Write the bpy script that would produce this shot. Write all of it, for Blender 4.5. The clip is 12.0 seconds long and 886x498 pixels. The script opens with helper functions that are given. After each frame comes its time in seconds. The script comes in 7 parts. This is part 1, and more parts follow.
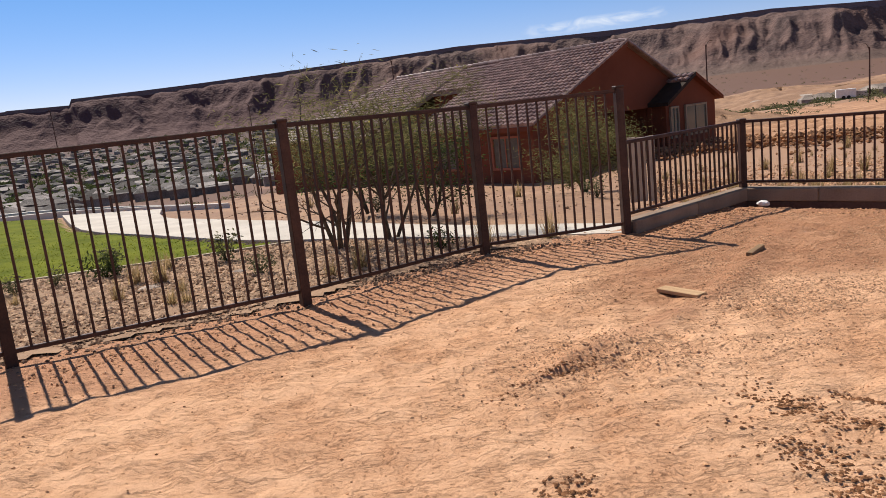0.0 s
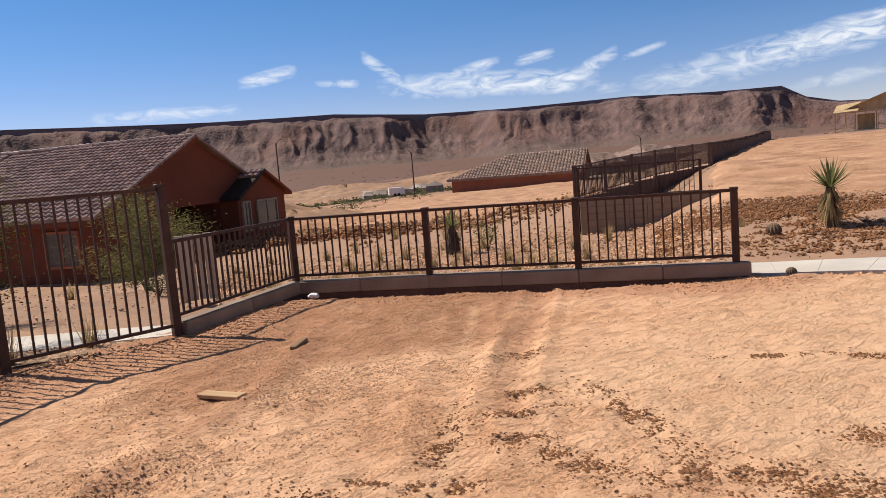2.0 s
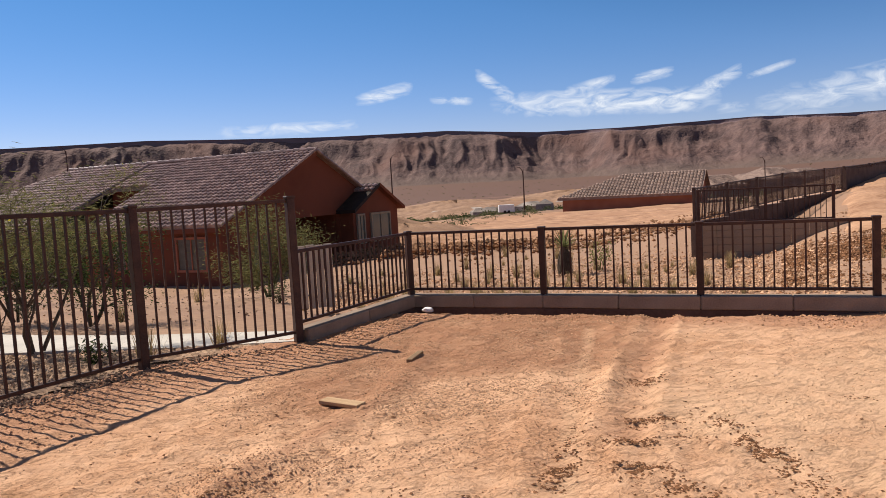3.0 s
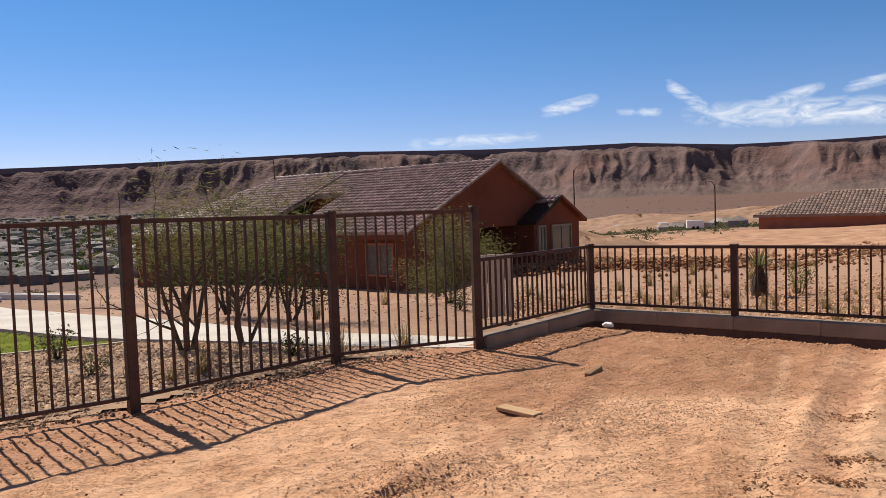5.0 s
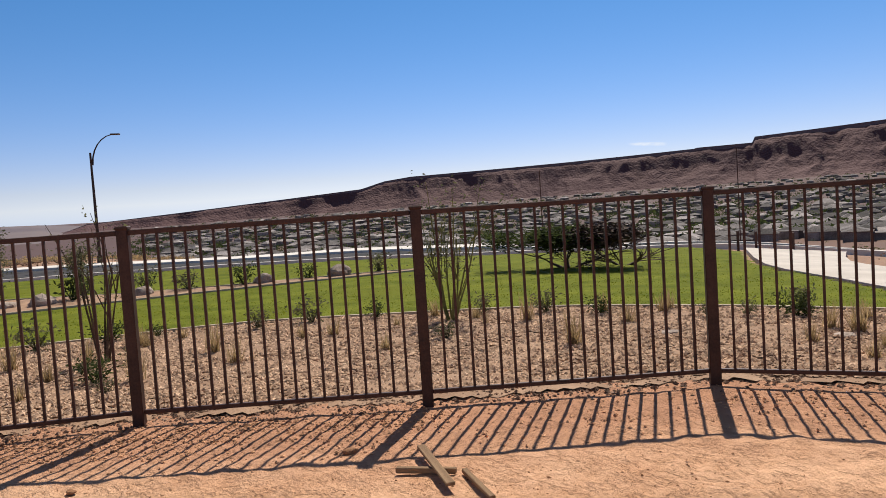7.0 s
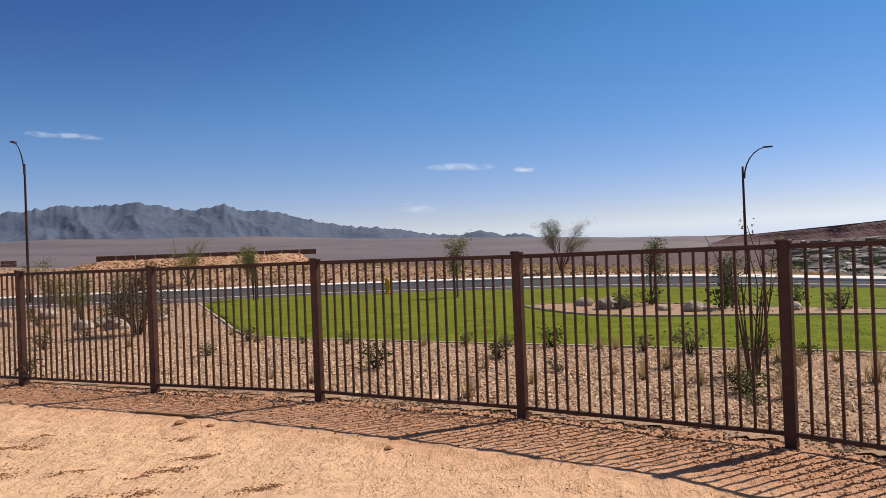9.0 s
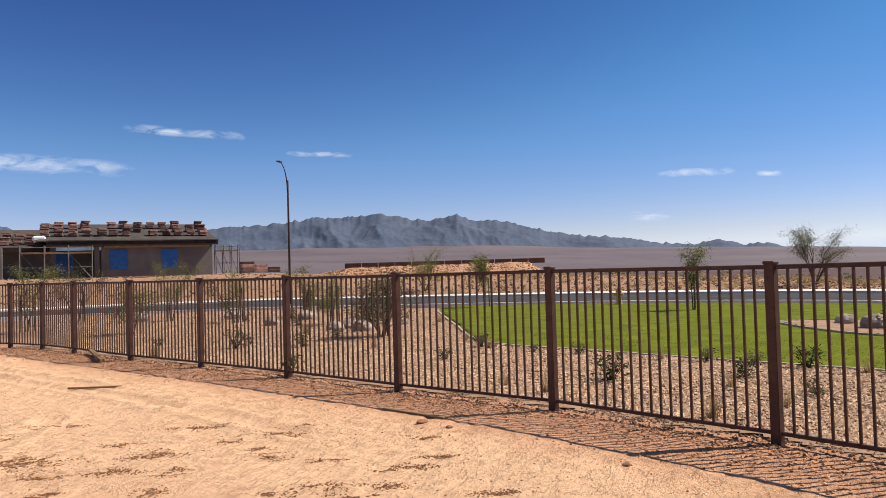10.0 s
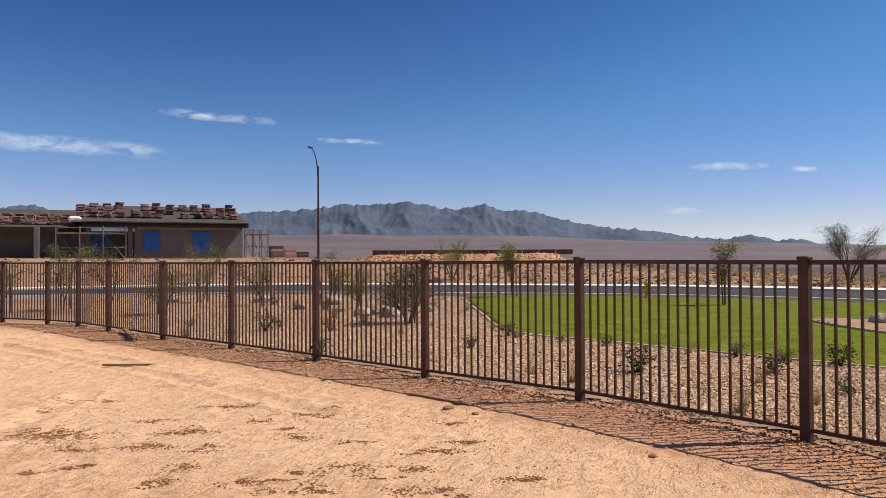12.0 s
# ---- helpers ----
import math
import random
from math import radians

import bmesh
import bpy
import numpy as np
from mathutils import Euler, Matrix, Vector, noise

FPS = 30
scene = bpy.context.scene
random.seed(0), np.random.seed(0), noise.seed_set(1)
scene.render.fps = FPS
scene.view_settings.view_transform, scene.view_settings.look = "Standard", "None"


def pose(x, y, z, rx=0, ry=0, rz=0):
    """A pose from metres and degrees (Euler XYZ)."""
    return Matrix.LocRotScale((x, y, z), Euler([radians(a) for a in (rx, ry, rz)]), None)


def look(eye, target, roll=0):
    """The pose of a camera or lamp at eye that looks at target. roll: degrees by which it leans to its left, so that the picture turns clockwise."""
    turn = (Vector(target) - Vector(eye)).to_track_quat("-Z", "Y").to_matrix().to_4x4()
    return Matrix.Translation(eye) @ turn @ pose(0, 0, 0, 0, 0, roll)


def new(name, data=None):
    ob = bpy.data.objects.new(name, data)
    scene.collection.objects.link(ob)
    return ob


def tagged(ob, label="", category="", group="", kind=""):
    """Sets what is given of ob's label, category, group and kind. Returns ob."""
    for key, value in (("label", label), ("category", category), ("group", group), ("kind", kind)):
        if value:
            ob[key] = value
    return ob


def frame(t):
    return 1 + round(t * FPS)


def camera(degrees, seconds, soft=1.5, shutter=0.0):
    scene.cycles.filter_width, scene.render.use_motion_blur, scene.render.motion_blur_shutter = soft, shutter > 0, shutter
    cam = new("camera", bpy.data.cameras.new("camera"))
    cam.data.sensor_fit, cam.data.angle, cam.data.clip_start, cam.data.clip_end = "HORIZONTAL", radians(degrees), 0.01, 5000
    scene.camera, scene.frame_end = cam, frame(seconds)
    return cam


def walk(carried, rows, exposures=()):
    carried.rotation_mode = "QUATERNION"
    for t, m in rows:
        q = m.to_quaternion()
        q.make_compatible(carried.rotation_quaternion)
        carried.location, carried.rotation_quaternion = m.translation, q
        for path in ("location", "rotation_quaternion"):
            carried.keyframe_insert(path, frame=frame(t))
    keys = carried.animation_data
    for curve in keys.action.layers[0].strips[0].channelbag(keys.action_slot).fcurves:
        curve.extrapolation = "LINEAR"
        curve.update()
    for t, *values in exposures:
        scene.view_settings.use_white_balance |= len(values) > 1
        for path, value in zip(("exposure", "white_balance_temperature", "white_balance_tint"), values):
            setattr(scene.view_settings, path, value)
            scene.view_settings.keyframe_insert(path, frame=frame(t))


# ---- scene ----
cam = camera(61.89, 12.0, 0.8)

PATH = [
    (0.0, pose(0.015, 0.017, 1.553, 79.47, 6.09, -2.85)),
    (0.5, pose(0.104, 0.026, 1.572, 80.18, 4.93, -16.65)),
    (1.0, pose(0.245, 0.055, 1.572, 81.91, 4.28, -22.40)),
    (1.5, pose(0.309, 0.027, 1.576, 82.82, 4.97, -24.43)),
    (2.0, pose(0.388, -0.010, 1.580, 83.55, 4.61, -34.44)),
    (2.5, pose(0.343, -0.013, 1.581, 84.01, 4.29, -34.96)),
    (3.0, pose(0.290, 0.034, 1.598, 85.43, 3.18, -25.95)),
    (3.5, pose(0.268, 0.045, 1.601, 86.77, 2.03, -19.79)),
    (3.7, pose(0.289, 0.024, 1.600, 86.81, 2.07, -19.32)),
    (5.3, pose(0.214, -0.010, 1.594, 86.77, 1.97, -9.13)),
    (5.5, pose(0.154, 0.016, 1.603, 86.67, 2.07, -5.91)),
    (6.0, pose(-0.026, -0.043, 1.589, 86.68, 2.55, 17.73)),
    (6.5, pose(-0.153, -0.099, 1.602, 86.41, 3.63, 30.89)),
    (7.0, pose(-0.328, -0.149, 1.600, 86.77, 3.81, 46.19)),
    (7.5, pose(-0.421, -0.249, 1.620, 87.51, 5.13, 56.34)),
    (7.7, pose(-0.478, -0.259, 1.619, 87.65, 5.11, 62.49)),
    (9.3, pose(-0.480, -0.209, 1.608, 91.12, 2.00, 98.19)),
    (9.5, pose(-0.490, -0.234, 1.607, 91.56, 2.10, 101.30)),
    (10.0, pose(-0.506, -0.297, 1.608, 91.67, 1.67, 110.97)),
    (10.5, pose(-0.501, -0.316, 1.600, 91.52, 0.91, 113.25)),
    (11.0, pose(-0.462, -0.289, 1.596, 90.78, 0.83, 113.54)),
    (11.5, pose(-0.457, -0.298, 1.597, 90.93, 0.76, 113.36)),
    (12.0, pose(-0.459, -0.310, 1.592, 90.85, 0.29, 113.06)),
]
walk(cam, PATH, [(0.0, 0.14), (2.5, 0.13), (5.5, 0.13), (6.0, 0.03), (6.5, 0.0), (7.0, 0.08), (7.5, 0.02), (9.5, 0.16), (10.0, 0.24), (10.5, 0.12), (12.0, 0.10)])

# ---- light: high clear sun beyond the fence ----
SUN_AZ, SUN_EL = 30.0, 50.0
sun_way = Vector((-math.sin(radians(SUN_AZ)) * math.cos(radians(SUN_EL)),
                  math.cos(radians(SUN_AZ)) * math.cos(radians(SUN_EL)), math.sin(radians(SUN_EL))))
world = bpy.data.worlds.new("sky")
scene.world = world
world.use_nodes = True
wt = world.node_tree
sky = wt.nodes.new("ShaderNodeTexSky")
sky.sky_type, sky.sun_disc = "NISHITA", False
sky.sun_elevation, sky.sun_rotation = radians(SUN_EL), radians(-SUN_AZ)
sky.air_density, sky.dust_density, sky.ozone_density, sky.altitude = 1.0, 0.1, 3.0, 900
wt.nodes["Background"].inputs["Strength"].default_value = 0.085
rich = wt.nodes.new("ShaderNodeHueSaturation")
# the low sky is the most saturated, as the phone saw it; the high sky is paler in hue and dimmer
split = wt.nodes.new("ShaderNodeSeparateColor")
wt.links.new(sky.outputs[0], split.inputs[0])
for socket, start, end, low, high in (("Saturation", 2.7, 3.7, 0.35, 1.30), ("Value", 2.7, 6.0, 0.74, 1.12)):
    grade = wt.nodes.new("ShaderNodeMapRange")
    grade.inputs[1].default_value, grade.inputs[2].default_value = start, end
    grade.inputs[3].default_value, grade.inputs[4].default_value = low, high
    wt.links.new(split.outputs[2], grade.inputs[0])
    wt.links.new(grade.outputs[0], rich.inputs[socket])
clear = wt.nodes.new("ShaderNodeMix")
clear.data_type, clear.blend_type = "RGBA", "HUE"
clear.inputs[0].default_value = 0.92
tone, shade_of_blue = wt.nodes.new("ShaderNodeMapRange"), wt.nodes.new("ShaderNodeCombineColor")
tone.inputs[1].default_value, tone.inputs[2].default_value, tone.inputs[3].default_value, tone.inputs[4].default_value = 3.8, 5.6, 0.37, 0.465
shade_of_blue.inputs[0].default_value, shade_of_blue.inputs[2].default_value = 0.2, 1.0
wt.links.new(split.outputs[2], tone.inputs[0])
wt.links.new(tone.outputs[0], shade_of_blue.inputs[1])
wt.links.new(shade_of_blue.outputs[0], clear.inputs[7])
wt.links.new(sky.outputs[0], clear.inputs[6])
wt.links.new(clear.outputs[2], rich.inputs["Color"])
wt.links.new(rich.outputs[0], wt.nodes["Background"].inputs["Color"])
lamp = bpy.data.lights.new("sun", "SUN")
lamp.energy, lamp.angle, lamp.color = 5.4, radians(0.55), (1.0, 0.905, 0.785)
sun = new("sun", lamp)
sun.matrix_world = look((0, 0, 60), Vector((0, 0, 60)) - sun_way)

RNG = np.random.default_rng(7)


# ---- materials ----
def material(name, dark, light, scale=6.0, fine=60.0, rough=0.9, bump=0.3, metal=0.0, island=0.0, objvar=0.0, stretch=(1, 1, 1),
             spec=0.3, depth=0.02, third=None):
    """Two scales of noise between two colours, with relief; a third colour in broad stains; value varied by island or object."""
    m = bpy.data.materials.new(name)
    m.use_nodes = True
    nt = m.node_tree
    n, link = nt.nodes, nt.links.new
    b = n["Principled BSDF"]
    b.inputs["Roughness"].default_value, b.inputs["Metallic"].default_value = rough, metal
    b.inputs["Specular IOR Level"].default_value = spec
    co = n.new("ShaderNodeTexCoord")
    mp = n.new("ShaderNodeMapping")
    mp.inputs["Scale"].default_value = stretch
    link(co.outputs["Object"], mp.inputs[0])
    big, small = n.new("ShaderNodeTexNoise"), n.new("ShaderNodeTexNoise")
    big.inputs["Scale"].default_value, small.inputs["Scale"].default_value = scale, fine
    big.inputs["Detail"].default_value, small.inputs["Detail"].default_value = 5, 4
    for q in (big, small):
        link(mp.outputs[0], q.inputs["Vector"])
    add = n.new("ShaderNodeMath")
    add.operation = "MULTIPLY_ADD"
    link(small.outputs[0], add.inputs[0])
    add.inputs[1].default_value = 0.55
    link(big.outputs[0], add.inputs[2])
    ramp = n.new("ShaderNodeValToRGB")
    ramp.color_ramp.elements[0].position, ramp.color_ramp.elements[1].position = 0.55, 1.0
    ramp.color_ramp.elements[0].color, ramp.color_ramp.elements[1].color = (*dark, 1), (*light, 1)
    link(add.outputs[0], ramp.inputs[0])
    col = ramp.outputs[0]
    if third:
        st = n.new("ShaderNodeTexNoise")
        st.inputs["Scale"].default_value, st.inputs["Detail"].default_value = scale * 0.23, 6
        link(mp.outputs[0], st.inputs["Vector"])
        sr = n.new("ShaderNodeMapRange")
        sr.inputs[1].default_value, sr.inputs[2].default_value = 0.48, 0.68
        link(st.outputs[0], sr.inputs[0])
        mx = n.new("ShaderNodeMix")
        mx.data_type = "RGBA"
        link(sr.outputs[0], mx.inputs[0])
        link(col, mx.inputs[6])
        mx.inputs[7].default_value = (*third, 1)
        col = mx.outputs[2]
    if island or objvar:
        hs = n.new("ShaderNodeHueSaturation")
        src = n.new("ShaderNodeNewGeometry").outputs["Random Per Island"] if island else n.new("ShaderNodeObjectInfo").outputs["Random"]
        mr = n.new("ShaderNodeMapRange")
        k = island or objvar
        mr.inputs[3].default_value, mr.inputs[4].default_value = 1 - k, 1 + k
        link(src, mr.inputs[0])
        link(mr.outputs[0], hs.inputs["Value"])
        link(col, hs.inputs["Color"])
        col = hs.outputs[0]
    link(col, b.inputs["Base Color"])
    if bump:
        bp = n.new("ShaderNodeBump")
        bp.inputs["Strength"].default_value, bp.inputs["Distance"].default_value = bump, depth
        link(add.outputs[0], bp.inputs["Height"])
        link(bp.outputs[0], b.inputs["Normal"])
    return m


def leafy(m, share=0.5):
    """Let light through thin leaves."""
    nt = m.node_tree
    b = nt.nodes["Principled BSDF"]
    col = b.inputs["Base Color"].links[0].from_socket
    tr, mx = nt.nodes.new("ShaderNodeBsdfTranslucent"), nt.nodes.new("ShaderNodeMixShader")
    nt.links.new(col, tr.inputs["Color"])
    mx.inputs[0].default_value = share
    nt.links.new(b.outputs[0], mx.inputs[1])
    nt.links.new(tr.outputs[0], mx.inputs[2])
    nt.links.new(mx.outputs[0], nt.nodes["Material Output"].inputs["Surface"])


def add_zone(m, attr, colour, low=0.2, high=0.8):
    """Blend another colour in where the mesh's own attribute is high: soils, rock, and the mesa's painted shade."""
    nt = m.node_tree
    b = nt.nodes["Principled BSDF"]
    old = b.inputs["Base Color"].links[0].from_socket
    at = nt.nodes.new("ShaderNodeAttribute")
    at.attribute_name = attr
    nz = nt.nodes.new("ShaderNodeTexNoise")
    nz.inputs["Scale"].default_value, nz.inputs["Detail"].default_value = 3.0, 6
    co = nt.nodes.new("ShaderNodeTexCoord")
    nt.links.new(co.outputs["Object"], nz.inputs["Vector"])
    sm = nt.nodes.new("ShaderNodeMath")
    sm.operation = "MULTIPLY_ADD"
    nt.links.new(nz.outputs[0], sm.inputs[0])
    sm.inputs[1].default_value = 0.7
    nt.links.new(at.outputs["Fac"], sm.inputs[2])
    mr = nt.nodes.new("ShaderNodeMapRange")
    mr.inputs[1].default_value, mr.inputs[2].default_value = 0.35 + low, 0.35 + high
    nt.links.new(sm.outputs[0], mr.inputs[0])
    tint = nt.nodes.new("ShaderNodeMix")
    tint.data_type, tint.blend_type = "RGBA", "MIX"
    nt.links.new(mr.outputs[0], tint.inputs[0])
    nt.links.new(old, tint.inputs[6])
    tint.inputs[7].default_value = (*colour, 1)
    nt.links.new(tint.outputs[2], b.inputs["Base Color"])


def crumbly(name, crust, loose, pit):
    """Packed soil: pale crust, looser darker patches, and a crumbling surface full of small pits; pits and ledge feet
    coloured dark.
    """
    m = bpy.data.materials.new(name)
    m.use_nodes = True
    n, link = m.node_tree.nodes, m.node_tree.links.new
    bs = n["Principled BSDF"]
    bs.inputs["Roughness"].default_value, bs.inputs["Specular IOR Level"].default_value = 0.95, 0.15
    co = n.new("ShaderNodeTexCoord")

    def tex(scale, detail, rough, kind="ShaderNodeTexNoise"):
        t = n.new(kind)
        t.inputs["Scale"].default_value = scale
        if kind == "ShaderNodeTexNoise":
            t.inputs["Detail"].default_value, t.inputs["Roughness"].default_value = detail, rough
        link(co.outputs["Object"], t.inputs["Vector"])
        return t.outputs[0]

    def span(src, lo, hi, a=0.0, b=1.0):
        r = n.new("ShaderNodeMapRange")
        for i, v in enumerate((lo, hi, a, b)):
            r.inputs[i + 1].default_value = v
        link(src, r.inputs[0])
        return r.outputs[0]

    def calc(op, x, y):
        c = n.new("ShaderNodeMath")
        c.operation = op
        for i, v in enumerate((x, y)):
            if isinstance(v, (int, float)):
                c.inputs[i].default_value = v
            else:
                link(v, c.inputs[i])
        return c.outputs[0]

    def blend(f, x, y):
        c = n.new("ShaderNodeMix")
        c.data_type = "RGBA"
        link(f, c.inputs[0])
        for i, v in ((6, x), (7, y)):
            if isinstance(v, tuple):
                c.inputs[i].default_value = (*v, 1)
            else:
                link(v, c.inputs[i])
        return c.outputs[2]

    broad, mid, fine = tex(0.9, 9, 0.68), tex(7, 9, 0.72), tex(42, 6, 0.75)
    worn = span(calc("ADD", calc("MULTIPLY", broad, 0.75), calc("MULTIPLY", mid, 0.45)), 0.49, 0.67)
    col = blend(worn, loose, crust)
    pits = calc("MULTIPLY", span(fine, 0.36, 0.47, 1, 0), span(calc("ADD", broad, mid), 0.86, 1.06, 1.0, 0.08))
    col = blend(calc("MULTIPLY", pits, 0.7), col, pit)
    turn = n.new("ShaderNodeMapping")
    turn.inputs["Rotation"].default_value, turn.inputs["Scale"].default_value = (0, 0, radians(-18)), (1.5, 4.2, 1)
    link(co.outputs["Object"], turn.inputs[0])
    crack = n.new("ShaderNodeTexNoise")
    crack.inputs["Scale"].default_value, crack.inputs["Detail"].default_value, crack.inputs["Roughness"].default_value = 1.5, 9, 0.66
    link(turn.outputs[0], crack.inputs["Vector"])
    ledge = span(crack.outputs[0], 0.485, 0.505)
    # dark line along each ledge's foot, painted for its shadow edge
    rim = calc("MULTIPLY", span(calc("ABSOLUTE", calc("SUBTRACT", crack.outputs[0], 0.476), 0), 0.0, 0.018, 1, 0), span(mid, 0.44, 0.58))
    col = blend(calc("MULTIPLY", rim, 0.72), col, pit)
    link(col, bs.inputs["Base Color"])
    h = calc("ADD", calc("MULTIPLY", ledge, 0.9), calc("MULTIPLY", mid, 1.6))
    h = calc("ADD", h, calc("ADD", calc("MULTIPLY", fine, 0.6), calc("MULTIPLY", pits, -0.35)))
    bp = n.new("ShaderNodeBump")
    bp.inputs["Strength"].default_value, bp.inputs["Distance"].default_value = 0.75, 0.035
    link(h, bp.inputs["Height"])
    link(bp.outputs[0], bs.inputs["Normal"])
    return m


M_YARD = crumbly("packed_red_soil", (0.80, 0.485, 0.295), (0.66, 0.36, 0.20), (0.36, 0.175, 0.09))
add_zone(M_YARD, "fresh", (0.54, 0.285, 0.168), 0.25, 0.8)
add_zone(M_YARD, "brown", (0.43, 0.215, 0.118), 0.25, 0.8)
add_zone(M_YARD, "sandy", (0.79, 0.50, 0.305), 0.5, 1.0)
M_GRIT = material("brown_soil_grit", (0.38, 0.21, 0.118), (0.62, 0.38, 0.225), 12, 90, island=0.4)
M_GROUND = material("desert_soil", (0.20, 0.115, 0.072), (0.41, 0.25, 0.152), 0.25, 9, bump=0.7, depth=0.05, third=(0.29, 0.165, 0.10))
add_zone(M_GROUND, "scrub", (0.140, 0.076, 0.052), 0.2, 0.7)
add_zone(M_GROUND, "bench", (0.25, 0.135, 0.09), 0.35, 0.6)
add_zone(M_GROUND, "orange", (0.34, 0.205, 0.130), 0.1, 0.7)
# darker ground colour far out on the sunward bearings
add_zone(M_GROUND, "sunward_dark", (0.090, 0.050, 0.045), 0.1, 0.7)
M_PAD = material("graded_orange_soil", (0.25, 0.125, 0.066), (0.56, 0.33, 0.195), 0.9, 7, bump=0.9, depth=0.08, third=(0.40, 0.215, 0.12))
M_BED = material("gravel_bed_soil", (0.23, 0.138, 0.082), (0.40, 0.255, 0.16), 3, 60, bump=0.8, depth=0.02)
M_STONE = material("tan_landscape_rock", (0.34, 0.210, 0.130), (0.62, 0.43, 0.285), 8, 60, island=0.35, bump=0.3)
M_CLOD = material("dry_brown_clod", (0.19, 0.092, 0.044), (0.34, 0.175, 0.085), 12, 90, island=0.4)
M_CRUMB = material("dried_mud_crumb", (0.15, 0.068, 0.032), (0.29, 0.142, 0.070), 12, 90, island=0.4, spec=0.1)
M_SOILCLOD = material("red_soil_clod", (0.50, 0.265, 0.138), (0.70, 0.395, 0.215), 12, 90, island=0.3)
M_BOULDER = material("pale_boulder", (0.19, 0.145, 0.115), (0.44, 0.36, 0.30), 5, 40, objvar=0.2, bump=0.6)
M_LAWN = material("mown_lawn", (0.072, 0.096, 0.005), (0.168, 0.188, 0.017), 1.6, 26, spec=0.05, bump=0.6, depth=0.02, third=(0.125, 0.142, 0.010))
M_BLADE = material("grass_blade", (0.100, 0.128, 0.006), (0.185, 0.205, 0.014), 0.6, 30, spec=0.1, bump=0, island=0.35)
M_CONCRETE = material("pale_concrete", (0.46, 0.42, 0.37), (0.62, 0.57, 0.50), 1.2, 50, bump=0.15, third=(0.50, 0.45, 0.38))
M_EDGE = material("tan_mow_strip", (0.36, 0.30, 0.22), (0.50, 0.43, 0.33), 1.2, 50, bump=0.2)
M_KERB = material("new_white_kerb", (0.60, 0.57, 0.52), (0.74, 0.71, 0.66), 1.2, 50, bump=0.1)
M_WALL = material("grey_tan_masonry", (0.21, 0.145, 0.098), (0.33, 0.24, 0.165), 2.5, 60, bump=0.4, third=(0.25, 0.17, 0.115))
M_BLOCK = material("tan_block", (0.21, 0.150, 0.108), (0.33, 0.245, 0.180), 2.5, 60, bump=0.4)
M_ASPHALT = material("asphalt", (0.045, 0.045, 0.048), (0.085, 0.085, 0.088), 0.7, 90, rough=1.0, spec=0.05, bump=0.3, third=(0.075, 0.072, 0.07))
M_BRONZE = material("dark_bronze_steel", (0.036, 0.015, 0.010), (0.084, 0.037, 0.024), 5, 80, rough=0.5, bump=0.08, spec=0.3, objvar=0.15)
M_STEEL = material("galvanised_steel", (0.12, 0.11, 0.10), (0.24, 0.22, 0.20), 5, 60, rough=0.55, metal=0.3, bump=0.05)
M_FELT = material("roofing_felt", (0.050, 0.042, 0.038), (0.095, 0.080, 0.072), 1.5, 30, bump=0.2)
M_STUCCO = material("orange_stucco", (0.140, 0.039, 0.018), (0.190, 0.056, 0.026), 1.0, 60, bump=0.3, third=(0.185, 0.053, 0.026))
M_STUCCO2 = material("red_brown_stucco", (0.30, 0.10, 0.055), (0.38, 0.14, 0.08), 0.8, 40, bump=0.3)
M_GREY = material("grey_brown_render", (0.125, 0.110, 0.098), (0.195, 0.175, 0.160), 0.8, 50, bump=0.3, third=(0.105, 0.090, 0.080))
# near-black for the dark eave board and for painted eave and porch shade
M_DARK = material("dark_board_and_shade", (0.02, 0.013, 0.01), (0.04, 0.027, 0.02), 3, 30, bump=0.1)
M_TILE = material("brown_roof_tile", (0.165, 0.098, 0.084), (0.37, 0.255, 0.215), 2.0, 30, rough=0.36, island=0.3, bump=0.4, spec=0.5)
M_TILE2 = material("tan_red_roof_tile", (0.19, 0.125, 0.10), (0.33, 0.235, 0.19), 2.0, 30, island=0.25, bump=0.4)
M_BLIND = material("olive_window_blind", (0.10, 0.085, 0.06), (0.15, 0.13, 0.095), 4, 60, rough=0.6, bump=0.1)
M_TRIM = material("cream_trim", (0.27, 0.21, 0.145), (0.35, 0.28, 0.20), 4, 60, bump=0.1)
M_WOOD = material("weathered_board", (0.17, 0.10, 0.055), (0.35, 0.23, 0.125), 2, 50, bump=0.4, stretch=(1, 12, 12))
M_PLANK = material("pale_tan_plank", (0.40, 0.26, 0.145), (0.56, 0.38, 0.225), 2, 50, bump=0.3, spec=0.1, stretch=(1, 12, 12))
M_PANEL = material("weathered_tan_panel", (0.40, 0.31, 0.23), (0.60, 0.49, 0.38), 2, 50, bump=0.4, stretch=(8, 8, 1))
M_RUBBLE = material("dark_rubble", (0.12, 0.07, 0.045), (0.27, 0.165, 0.105), 12, 90, island=0.4)
M_LUMBER = material("new_lumber", (0.48, 0.33, 0.17), (0.66, 0.50, 0.29), 2, 40, bump=0.2, objvar=0.2)
M_SHEATH = material("tan_sheathing", (0.38, 0.26, 0.14), (0.54, 0.39, 0.22), 2, 40, bump=0.2)
M_BARK = material("grey_brown_bark", (0.055, 0.038, 0.026), (0.14, 0.10, 0.07), 10, 70, bump=0.7)
M_GREENBARK = material("green_palo_verde_bark", (0.10, 0.11, 0.035), (0.20, 0.20, 0.07), 8, 60, bump=0.3)
M_DARKWALL = material("dark_brown_block", (0.075, 0.043, 0.033), (0.13, 0.08, 0.062), 2, 30, bump=0.4)
